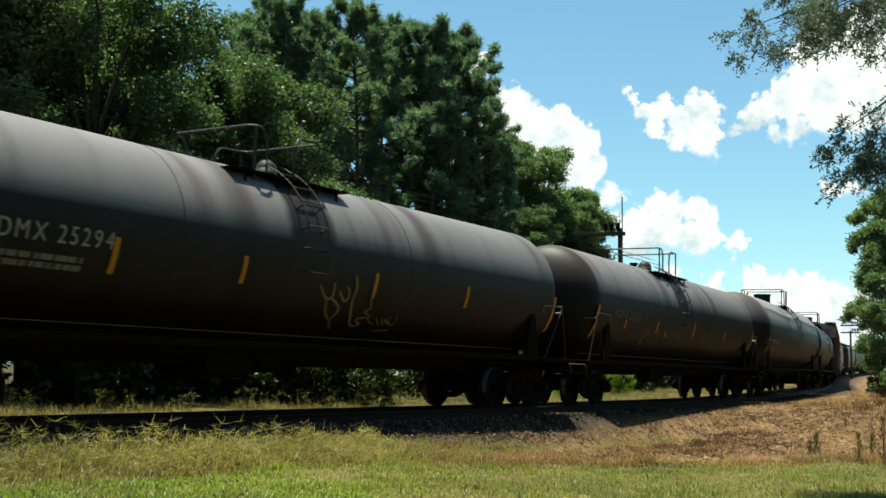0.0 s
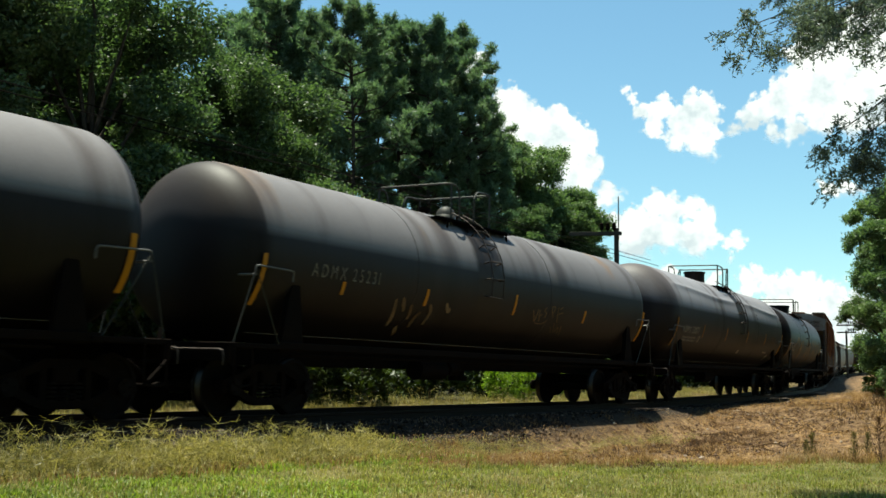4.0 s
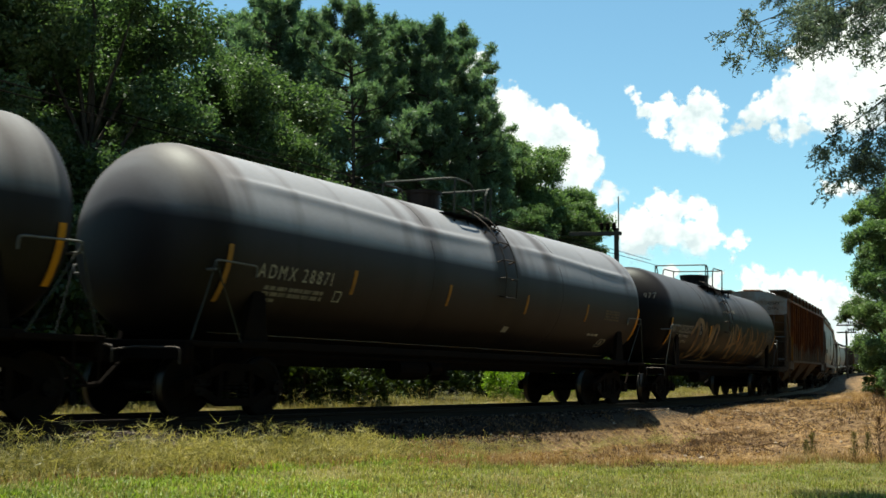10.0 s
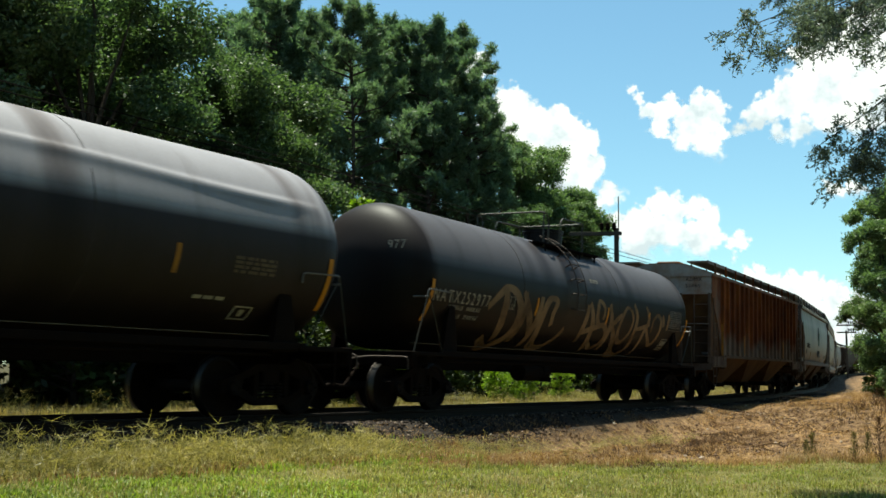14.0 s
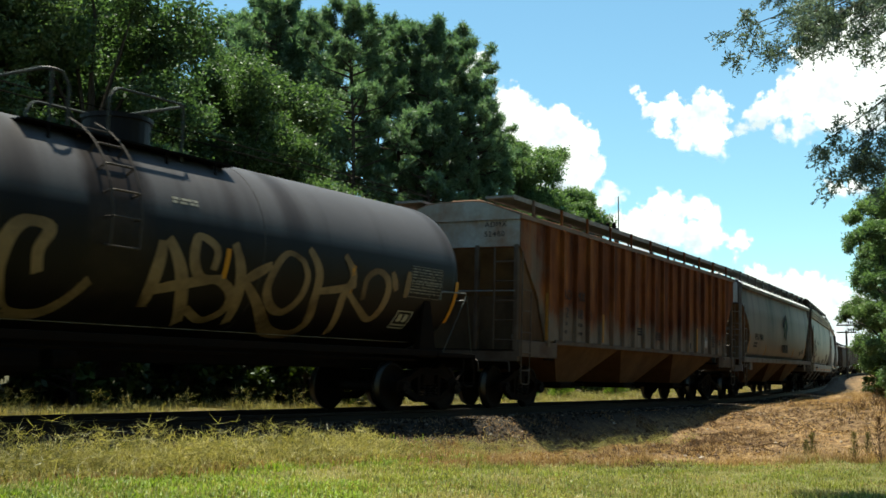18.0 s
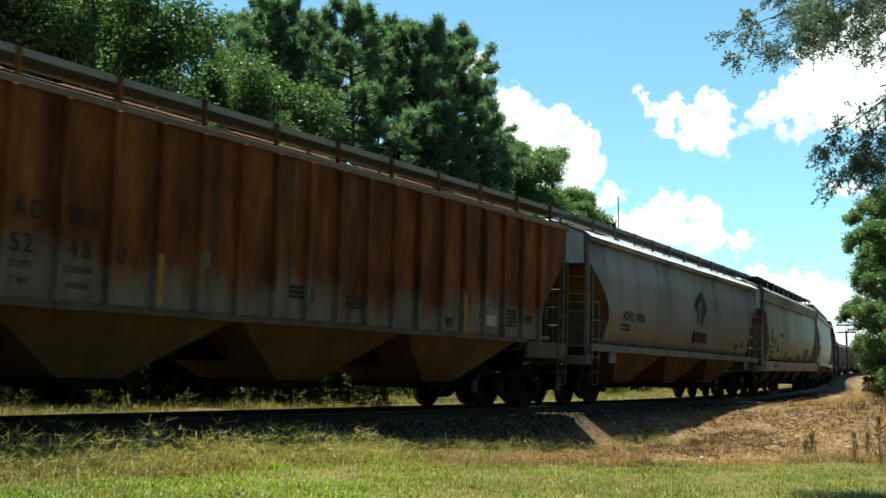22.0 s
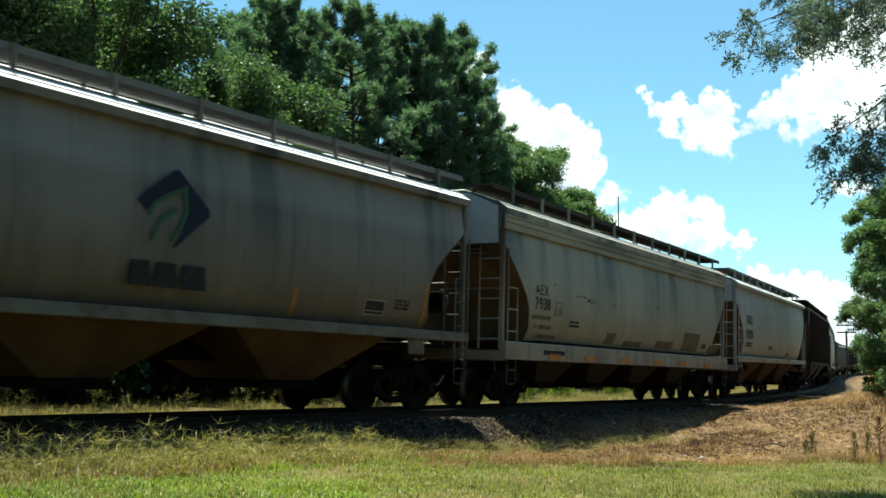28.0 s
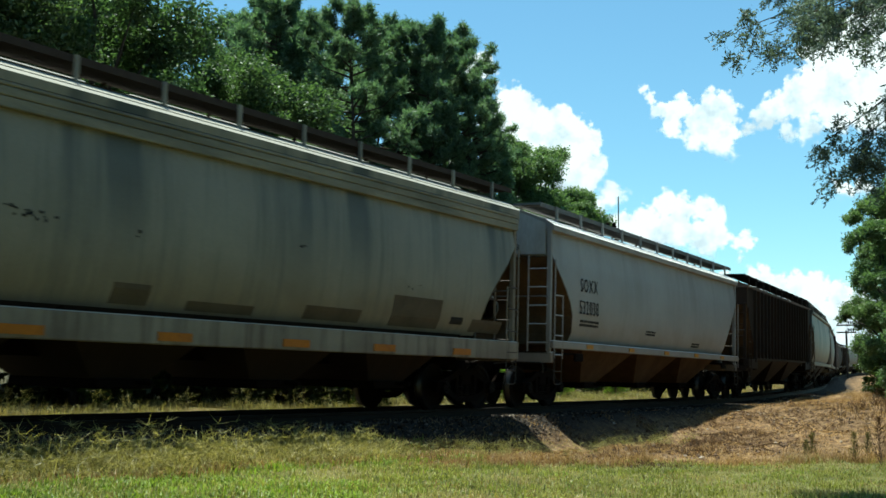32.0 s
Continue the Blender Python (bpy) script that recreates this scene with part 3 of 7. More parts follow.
def build_ground():
    fx = np.concatenate([[-3000, -1200, -500, -260, -160, -100, -70, -50, -35, -24], np.arange(-16, 70, 0.5), np.arange(70, 170, 2.0), [180, 200, 240, 300, 400, 600, 1000, 2000, 3500]])
    fy = np.concatenate([[-3000, -1200, -500, -200, -90, -50, -30, -18, -10, -5], np.arange(-2, 32, 0.4), np.arange(32, 110, 2.0), [120, 150, 200, 300, 500, 1000, 2000, 3500]])
    X, Y = np.meshgrid(fx, fy, indexing="ij")
    H, s, lat, toe = ground_height(X.ravel(), Y.ravel())
    n, m = X.shape
    verts = np.stack([X.ravel(), Y.ravel(), H], 1)
    idx = np.arange(n * m).reshape(n, m)
    faces = np.stack([idx[:-1, :-1], idx[1:, :-1], idx[1:, 1:], idx[:-1, 1:]], -1).reshape(-1, 4)
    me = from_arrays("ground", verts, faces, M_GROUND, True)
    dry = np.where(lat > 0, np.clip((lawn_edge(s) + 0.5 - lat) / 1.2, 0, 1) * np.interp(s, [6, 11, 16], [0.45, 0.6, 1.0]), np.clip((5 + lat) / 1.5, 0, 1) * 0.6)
    # Ballast band drawn wider than the stones, deepening the shade on the bank.
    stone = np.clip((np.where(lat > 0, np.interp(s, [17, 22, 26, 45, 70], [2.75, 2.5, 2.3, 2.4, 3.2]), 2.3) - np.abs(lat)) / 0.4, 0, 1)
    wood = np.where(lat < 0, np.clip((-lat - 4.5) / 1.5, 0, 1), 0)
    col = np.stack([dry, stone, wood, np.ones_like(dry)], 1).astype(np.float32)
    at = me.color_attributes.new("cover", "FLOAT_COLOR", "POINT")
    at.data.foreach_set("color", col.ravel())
    return tagged(new("ground", me), "mown lawn rising into a dry grassy railway bank", "ground", kind="structure")


build_ground()


def z_at(x, y):
    return ground_height(np.atleast_1d(np.asarray(x, float)), np.atleast_1d(np.asarray(y, float)))[0]


# ===== rails =====
def build_track():
    prof = [(-0.036, 0.0), (0.036, 0.0), (0.036, -0.035), (0.01, -0.05), (0.01, -0.14), (0.07, -0.165), (0.07, -0.18), (-0.07, -0.18), (-0.07, -0.165), (-0.01, -0.14), (-0.01, -0.05), (-0.036, -0.035)]
    track_ob = tagged(empty("railway_track"), "rusty steel rails on weathered wooden ties in ballast", "railway track", kind="structure")
    for side in (0.755, -0.755):
        bm = bmesh.new()
        prev = None
        for s in np.arange(-140, 400, 2.0):
            ring = [bm.verts.new(at_track(s, side + a, b)) for a, b in prof]
            if prev:
                for i in range(len(prof)):
                    bm.faces.new((prev[i], prev[(i + 1) % len(prof)], ring[(i + 1) % len(prof)], ring[i]))
            prev = ring
        bmesh.ops.recalc_face_normals(bm, faces=bm.faces[:])
        part("rail", bm, M_RAIL, track_ob)
    bm = bmesh.new()
    box(bm, -0.115, 0.115, -1.3, 1.3, -0.36, -0.183, 0.015)
    tie = bpy.data.meshes.new("tie")
    bm.to_mesh(tie)
    bm.free()
    tie.materials.append(M_TIE)
    rest = []
    for k, s in enumerate(np.arange(-136, 396, 0.52)):
        th = math.degrees(float(np.interp(s, TS, TH)))
        m = Matrix.Translation(at_track(s)) @ pose(0, 0, 0, CANT, 0, th + 1.5 * math.sin(k * 7.1))
        if 3 < s < 80:
            ob = new("tie", tie)
            ob.parent = track_ob
            ob.matrix_basis = m
        else:
            rest.append(m)
    V = np.array([[m @ v.co for v in tie.vertices] for m in rest], dtype=float).reshape(-1, 3)
    n = len(tie.vertices)
    F = [[i + k * n for i in f.vertices] for k in range(len(rest)) for f in tie.polygons]
    far = new("distant_ties", from_arrays("distant_ties", V, F, M_TIE))
    far.parent = track_ob
    far["kind"] = "stuff"
    return track_ob


TRACK = build_track()


# ===== rolling stock =====
GLYPHS = {}


def lettering(text, size, material, parent, x, y, z, tilt=0.0, name="letter", bold=0.0, turn=0.0, wide=1.0, space=1.12):
    """Thin raised words on a side that faces the lawn, each letter a part; x, y, z: the text's lower start."""
    base = pose(x, y, z, 90 + tilt, 0, turn)
    along_x = 0.0
    for ch in text:
        if ch == " ":
            along_x += size * 0.34 * wide
            continue
        key = (ch, size, bold, material.name)
        if key not in GLYPHS:
            cu = bpy.data.curves.new(name, "FONT")
            cu.body, cu.size, cu.extrude, cu.offset, cu.resolution_u = ch, size, 0.002, bold, 4
            tmp = bpy.data.objects.new(name, cu)
            me = bpy.data.meshes.new_from_object(tmp)
            bpy.data.objects.remove(tmp)
            me.materials.clear()
            me.materials.append(material)
            GLYPHS[key] = me
        me = GLYPHS[key]
        ob = new(name, me)
        ob.parent = parent
        left, right = min(v.co.x for v in me.vertices), max(v.co.x for v in me.vertices)
        ob.matrix_basis = base @ Matrix.Translation((along_x - left * wide, 0, 0)) @ Matrix.Diagonal((wide, 1, 1, 1))
        along_x += (right - left + size * (0.1 + (space - 1.0) * 0.55)) * wide


def wheel_mesh():
    bm = bmesh.new()
    for sd in (1, -1):
        prof = [(0.675, 0.0), (0.675, 0.30), (0.68, 0.40), (0.68, 0.482), (0.705, 0.485), (0.72, 0.46), (0.825, 0.455), (0.83, 0.40), (0.79, 0.385), (0.775, 0.17), (0.86, 0.13), (0.86, 0.0)]
        lathe_x(bm, [(sd * a, r) for a, r in prof], 40)
    rod(bm, (-0.95, 0, 0), (0.95, 0, 0), 0.09, 14)
    bmesh.ops.rotate(bm, verts=bm.verts[:], cent=(0, 0, 0), matrix=Matrix.Rotation(math.pi / 2, 3, "Z"))
    me = bpy.data.meshes.new("wheelset")
    bm.to_mesh(me)
    bm.free()
    me.materials.append(M_WHEEL)
    me.materials.append(M_TREAD)
    for p in me.polygons:
        r = math.hypot(p.center.x, p.center.z)
        if r > 0.44 and abs(p.normal.y) < 0.5:
            p.material_index = 1
        p.use_smooth = abs(p.normal.y) < 0.9
    return me


def frame_mesh():
    bm = bmesh.new()
    # cast truss: arched top chord, dipped bottom chord, two columns, openings between them
    prism(bm, [(-0.78, 0.64), (-0.35, 0.82), (0.35, 0.82), (0.78, 0.64), (0.72, 0.55), (0.31, 0.7), (-0.31, 0.7), (-0.72, 0.55)], 1, -0.06, 0.06)
    prism(bm, [(-0.84, 0.37), (-0.5, 0.22), (-0.36, 0.17), (0.36, 0.17), (0.5, 0.22), (0.84, 0.37), (0.76, 0.47), (0.36, 0.28), (-0.36, 0.28), (-0.76, 0.47)], 1, -0.064, 0.064)
    for sx in (-1, 1):
        prism(bm, [(sx * 1.12, 0.36), (sx * 1.12, 0.56), (sx * 0.76, 0.655), (sx * 0.66, 0.55), (sx * 0.72, 0.4)], 1, -0.068, 0.068)
        box(bm, min(sx * 0.3, sx * 0.4), max(sx * 0.3, sx * 0.4), -0.056, 0.056, 0.24, 0.74, 0.008)
    me = bpy.data.meshes.new("side_frame")
    bm.to_mesh(me)
    bm.free()
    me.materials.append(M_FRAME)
    return me


def spring_mesh():
    bm = bmesh.new()
    for dx in (-0.2, 0.0, 0.2):
        for k in range(5):
            rod(bm, (dx, 0, 0.27 + k * 0.055), (dx, 0, 0.30 + k * 0.055), 0.085 if k % 2 else 0.07, 10)
    me = bpy.data.meshes.new("spring_nest")
    bm.to_mesh(me)
    bm.free()
    me.materials.append(M_WHEEL)
    return me


def cap_mesh():
    bm = bmesh.new()
    rod(bm, (0, -0.09, 0.455), (0, 0.06, 0.455), 0.12, 14)
    for k in range(3):
        a = 2.1 * k
        rod(bm, (0.07 * math.cos(a), -0.12, 0.455 + 0.07 * math.sin(a)), (0.07 * math.cos(a), -0.08, 0.455 + 0.07 * math.sin(a)), 0.02, 6)
    me = bpy.data.meshes.new("bearing_cap")
    bm.to_mesh(me)
    bm.free()
    me.materials.append(M_WHEEL)
    return me


def bolster_mesh():
    bm = bmesh.new()
    box(bm, -0.2, 0.2, -1.05, 1.05, 0.5, 0.78, 0.03)
    rod(bm, (-0.45, -0.7, 0.42), (-0.45, 0.7, 0.42), 0.05, 8)
    rod(bm, (0.45, -0.7, 0.42), (0.45, 0.7, 0.42), 0.05, 8)
    for sx in (-1, 1):
        for sy in (-1, 1):
            box(bm, sx * 0.47 - 0.05, sx * 0.47 + 0.05, sy * 0.75 - 0.07, sy * 0.75 + 0.07, 0.33, 0.62, 0.015)
    me = bpy.data.meshes.new("bolster")
    bm.to_mesh(me)
    bm.free()
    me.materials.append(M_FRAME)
    return me


ME_WHEEL, ME_FRAME, ME_SPRING, ME_CAP, ME_BOLSTER = wheel_mesh(), frame_mesh(), spring_mesh(), cap_mesh(), bolster_mesh()
WHEELS = []          # (wheelset, metres along the track at the start)


def child(name, me, parent, m=None, label=""):
    ob = new(name, me)
    ob.parent = parent
    if m is not None:
        ob.matrix_basis = m
    if label:
        ob["label"] = label
    return ob


def bogies(car, s0, half=7.4, roll=True):
    for sx in (-1, 1):
        b = child("bogie", ME_BOLSTER, car, pose(sx * half, 0, -RIDE), "dark cast-steel bogie with four rusty wheels")
        for sy in (-1, 1):
            child("side_frame", ME_FRAME, b, pose(0, sy * 1.0, 0))
            child("spring_nest", ME_SPRING, b, pose(0, sy * 1.0, 0))
            for ax in (-0.9, 0.9):
                child("bearing_cap", ME_CAP, b, pose(ax, sy * 1.06, 0, 0, 0, 0 if sy < 0 else 180))
        for ax in (-0.9, 0.9):
            w = child("wheelset", ME_WHEEL, b, pose(ax, 0, 0.457))
            if roll:
                WHEELS.append((w, ax, s0))


def couplers(car, L):
    """Draw gear, a hose and a cut lever at each end."""
    for sx in (-1, 1):
        bm = bmesh.new()
        box(bm, min(sx * (L - 0.4), sx * (L + 0.35)), max(sx * (L - 0.4), sx * (L + 0.35)), -0.14, 0.14, 0.72, 1.0, 0.02)
        rod(bm, (sx * (L + 0.3), 0, 0.86), (sx * (L + 0.72), 0.0, 0.86), 0.1, 10)
        box(bm, min(sx * (L + 0.6), sx * (L + 0.86)), max(sx * (L + 0.6), sx * (L + 0.86)), -0.16, 0.13, 0.7, 1.0, 0.04)
        part("coupler", bm, M_FRAME, car)
        bm = bmesh.new()
        pipe(bm, [(sx * (L + 0.1), -0.35, 0.8), (sx * (L + 0.35), -0.4, 0.62), (sx * (L + 0.6), -0.38, 0.38), (sx * (L + 0.8), -0.3, 0.42)], 0.03, 8)
        part("air_hose", bm, M_FRAME, car)
        bm = bmesh.new()
        pipe(bm, [(sx * (L + 0.12), -1.45, 0.72), (sx * (L + 0.12), -1.45, 0.95), (sx * (L + 0.15), -0.6, 0.95), (sx * (L + 0.3), -0.3, 0.9)], 0.016, 6)
        part("cut_lever", bm, M_LADDER, car, "worn cut lever")


def tank_shell(bm, half, crease=0.0, seg=72, R=1.45, zc=2.55):
    D = 1.02 if crease else 0.82
    prof = [(-half - D * u, R * (1 - u ** 2.3) ** (1 / 2.3)) for u in (1.0, 0.97, 0.93, 0.87, 0.8, 0.7, 0.6, 0.48, 0.36, 0.24, 0.14, 0.06)]
    prof += [(-half, R)] + [(x, R) for x in np.linspace(-half + 0.6, half - 0.6, 24)] + [(half, R)]
    prof += [(-x, r) for x, r in prof[:12][::-1]]
    lathe_x(bm, prof, seg, zc)
    if crease:
        for v in bm.verts:
            if abs(v.co.x) < half - 0.3:
                a = math.degrees(math.atan2(v.co.z - zc, -v.co.y))
                sag = 33 + 2.2 * math.sin(v.co.x * 0.7) - 0.35 * v.co.x
                u = (a - sag) / 1.7
                k = crease * (math.exp(-u * u) if u > 0 else math.exp(-(u / 3.2) ** 2)) * (1 - 0.6 * math.exp(-((v.co.x - 0.9) / 1.0) ** 2))
                v.co.y -= k
                v.co.z += k * 0.3


def ring_band(bm, x0, x1, a0, a1, r, thick=0.006, seg=16, zc=2.55):
    """A strip round the tank between two angles (degrees up from level, on the lawn's side)."""
    rows = []
    for i in range(seg + 1):
        a = radians(a0 + (a1 - a0) * i / seg)
        rows.append([bm.verts.new((x, -rr * math.cos(a), zc + rr * math.sin(a))) for x, rr in ((x0, r), (x1, r), (x1, r + thick), (x0, r + thick))])
    for A, B in zip(rows, rows[1:]):
        for j in range(4):
            bm.faces.new((A[j], A[(j + 1) % 4], B[(j + 1) % 4], B[j]))
    bm.faces.new(rows[0])
    bm.faces.new(rows[-1][::-1])
    bmesh.ops.recalc_face_normals(bm, faces=bm.faces[:])


def tank_car(name, label, s0, half, paint, ladder, stripes, dome="round", crease=0.0, roll=True, R=1.45, zc=2.55, plat=(-2.3, 0.65), rail=(-1.78, 0.0), gap=(-1.42, -0.74), head=(-0.4, 0.19, 4.3)):
    car = tagged(empty(name), label, "tank car", "train")
    bm = bmesh.new()
    tank_shell(bm, half - 0.2, crease, 220 if crease else 72, R, zc)
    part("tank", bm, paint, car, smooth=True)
    # end bands and side marks
    # The creased tank's front band takes duller ochre for the shade on it.
    for sx in (-1, 1):
        bm = bmesh.new()
        ring_band(bm, sx * half - 0.05, sx * half + 0.05, -38, -4, R + 0.002, zc=zc)
        part("reflective_band", bm, M_OCHRE if crease and sx < 0 else M_YELLOW, car, "yellow reflective band round the tank's end")
    for x, a0, a1 in stripes:
        bm = bmesh.new()
        ring_band(bm, x - 0.045, x + 0.045, a0, a1, R + 0.002, zc=zc)
        part("reflective_mark", bm, M_OCHRE if crease else M_YELLOW, car, "upright yellow reflective mark")
    # welds round the shell
    for x in (ladder - 2.9, ladder + 2.9):
        bm = bmesh.new()
        ring_band(bm, x - 0.008, x + 0.008, -70, 80, R - 0.001, 0.005, 36, zc)
        part("weld_seam", bm, M_SEAM, car)
    # Pale colour imitates light caught along the jacket's bottom seam.
    bm = bmesh.new()
    belly = math.acos(0.44)
    rod(bm, (-half + 0.5, -(R + 0.004) * math.cos(belly), zc - (R + 0.004) * math.sin(belly)), (half - 0.5, -(R + 0.004) * math.cos(belly), zc - (R + 0.004) * math.sin(belly)), 0.009, 6)
    part("jacket_seam", bm, M_FAINT, car, "seam along the tank's belly, painted pale as if lit")
    # ladder
    top = R + zc

    def off(a, d=0.16):
        return -(R + d) * math.cos(radians(a)), zc + (R + d) * math.sin(radians(a))

    for dx in (-0.25, 0.25):
        bm = bmesh.new()
        pipe(bm, [(ladder + dx, *off(a)) for a in (70, 58, 46, 34, 20, 5, -11)], 0.014, 6)
        part("ladder_stile", bm, M_LADDER, car)
    for a in (56, 43, 30, 16, 3, -11):
        bm = bmesh.new()
        pipe(bm, [(ladder - 0.25, *off(a, 0.0)), (ladder - 0.25, *off(a)), (ladder + 0.25, *off(a)), (ladder + 0.25, *off(a, 0.0))], 0.016, 6)
        part("ladder_rung", bm, M_LADDER, car)
    # walkways on both sides of the top, end guards, valves
    for sy in (-1, 1):
        bm = bmesh.new()
        box(bm, plat[0], plat[1], min(sy * 0.68, sy * 1.0), max(sy * 0.68, sy * 1.0), top - 0.21, top - 0.18)
        for u in (0.1, 0.36, 0.64, 0.9):
            x = plat[0] + (plat[1] - plat[0]) * u
            rod(bm, (x, sy * 0.98, top - 0.46), (x, sy * 0.98, top - 0.18), 0.024, 6)
        part("walkway", bm, M_SPILL, car, "dark grated walkway")
    h = top + 0.57
    for x0, x1 in ((rail[0], gap[0]), (rail[1], gap[1])):
        d = 0.12 if x1 > x0 else -0.12
        for lift, name in ((0.0, "end_guard"),):
            bm = bmesh.new()
            half_loop = [(x1, 0.9, top - 0.2), (x1, 0.9, h - 0.18), (x1 - d, 0.9, h - 0.02), (x0 + d, 0.9, h), (x0, 0.8, h)]
            pipe(bm, [(x, -y, z) for x, y, z in half_loop] + half_loop[::-1], 0.022, 6)
            part(name, bm, M_RAILING, car, "tubular end guard rail")
        for sy in (-1, 1):
            bm = bmesh.new()
            rod(bm, (x0 + d * 0.6, sy * 0.9, top - 0.3), (x0 + d * 0.6, sy * 0.9, h), 0.022, 6)
            part("guard_post", bm, M_RAILING, car)
    hx, hr, hz = head
    bm = bmesh.new()
    if dome == "round":
        lathe_x(bm, [(hr * math.sin(a), hr * math.cos(a)) for a in (0, 0.4, 0.8, 1.15, 1.4)] + [(hr, 0.0)], 20)
        bmesh.ops.rotate(bm, verts=bm.verts[:], cent=(0, 0, 0), matrix=Matrix.Rotation(-math.pi / 2, 3, "Y"))
        bmesh.ops.translate(bm, verts=bm.verts[:], vec=(hx, 0, hz - hr))
        rod(bm, (hx, 0, top - 0.1), (hx, 0, hz - hr + 0.02), hr, 20)
        part("manway_cover", bm, M_RAILING, car, smooth=True)
        for x in (hx - 0.75, hx + 0.55):
            bm = bmesh.new()
            rod(bm, (x, 0.1, top - 0.05), (x, 0.1, top + 0.16), 0.09, 10)
            rod(bm, (x, 0.1, top + 0.12), (x, 0.1, top + 0.19), 0.13, 10)
            part("safety_valve", bm, M_FRAME, car)
    else:
        rod(bm, (hx, 0, top - 0.15), (hx, 0, hz - 0.05), hr, 24)
        rod(bm, (hx, 0, hz - 0.07), (hx, 0, hz), hr + 0.03, 24)
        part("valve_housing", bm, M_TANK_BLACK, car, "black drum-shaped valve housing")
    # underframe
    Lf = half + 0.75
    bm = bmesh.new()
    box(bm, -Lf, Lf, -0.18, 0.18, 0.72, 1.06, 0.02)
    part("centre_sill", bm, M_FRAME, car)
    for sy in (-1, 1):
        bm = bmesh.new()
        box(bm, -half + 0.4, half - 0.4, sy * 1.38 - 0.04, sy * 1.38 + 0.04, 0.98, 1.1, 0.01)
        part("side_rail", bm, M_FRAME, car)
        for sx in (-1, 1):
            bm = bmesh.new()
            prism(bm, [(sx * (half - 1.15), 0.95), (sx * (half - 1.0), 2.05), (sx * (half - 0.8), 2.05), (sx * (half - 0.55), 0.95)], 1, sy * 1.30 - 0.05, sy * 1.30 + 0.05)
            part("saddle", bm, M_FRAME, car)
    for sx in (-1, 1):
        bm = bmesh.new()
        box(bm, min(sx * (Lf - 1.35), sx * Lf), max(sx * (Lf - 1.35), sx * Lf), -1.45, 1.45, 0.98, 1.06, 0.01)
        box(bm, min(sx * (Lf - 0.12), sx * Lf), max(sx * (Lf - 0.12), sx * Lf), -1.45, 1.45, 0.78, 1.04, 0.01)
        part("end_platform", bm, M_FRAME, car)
        x0, x1 = sx * (Lf - 0.48), sx * (half - 0.65)
        for sy in (-1, 1):
            bm = bmesh.new()
            pipe(bm, [(x1, sy * 1.48, 2.05), (x1, sy * 1.5, 2.22), (x0, sy * 1.5, 2.24), (x0, sy * 1.46, 2.1)], 0.015, 6)
            part("end_handrail", bm, M_BRIGHT, car, "worn grey handrail")
            bm = bmesh.new()
            rod(bm, (x0, sy * 1.5, 2.2), (x0 - sx * 0.7, sy * 1.42, 1.06), 0.012, 6)
            part("brace", bm, M_RAILING, car)
            bm = bmesh.new()
            rod(bm, (x0, sy * 1.5, 2.2), (x0 + sx * 0.36, sy * 1.42, 1.06), 0.012, 6)
            part("brace", bm, M_RAILING, car)
            bm = bmesh.new()
            pipe(bm, [(sx * (Lf - 0.1), sy * 1.48, 1.0), (sx * (Lf - 0.1), sy * 1.48, 0.42), (sx * (Lf - 0.5), sy * 1.48, 0.42), (sx * (Lf - 0.5), sy * 1.48, 1.0)], 0.016, 6)
            part("step", bm, M_FRAME, car)
        bm = bmesh.new()
        rod(bm, (x0, -1.5, 2.1), (x0, 1.5, 2.1), 0.018, 6)
        part("end_handrail", bm, M_BRIGHT, car, "worn grey handrail")
    bm = bmesh.new()
    rod(bm, (-2.6, -0.75, 0.72), (-1.6, -0.75, 0.72), 0.2, 14)
    rod(bm, (-1.3, -0.7, 0.75), (-0.9, -0.7, 0.75), 0.14, 12)
    part("brake_cylinder", bm, M_FRAME, car)
    bm = bmesh.new()
    rod(bm, (0.4, 0, 0.55), (0.4, 0, 1.15), 0.16, 12)
    rod(bm, (0.4, 0, 0.5), (0.4, 0, 0.6), 0.22, 12)
    part("outlet_valve", bm, M_FRAME, car)
    bm = bmesh.new()
    rod(bm, (-half + 1.0, -1.2, 0.9), (half - 1.0, -1.2, 0.9), 0.025, 6)
    part("air_pipe", bm, M_FRAME, car)
    couplers(car, Lf)
    bogies(car, s0, 7.4, roll)
    return car


def loft(bm, levels):
    """A body from rectangles: (z, half length, half width) from below upwards."""
    prev = None
    for z, a, b in levels:
        ring = [bm.verts.new(p) for p in ((-a, -b, z), (a, -b, z), (a, b, z), (-a, b, z))]
        if prev:
            for i in range(4):
                bm.faces.new((prev[i], prev[(i + 1) % 4], ring[(i + 1) % 4], ring[i]))
        else:
            bm.faces.new(ring[::-1])
        prev = ring
    bm.faces.new(prev)
    bmesh.ops.recalc_face_normals(bm, faces=bm.faces[:])


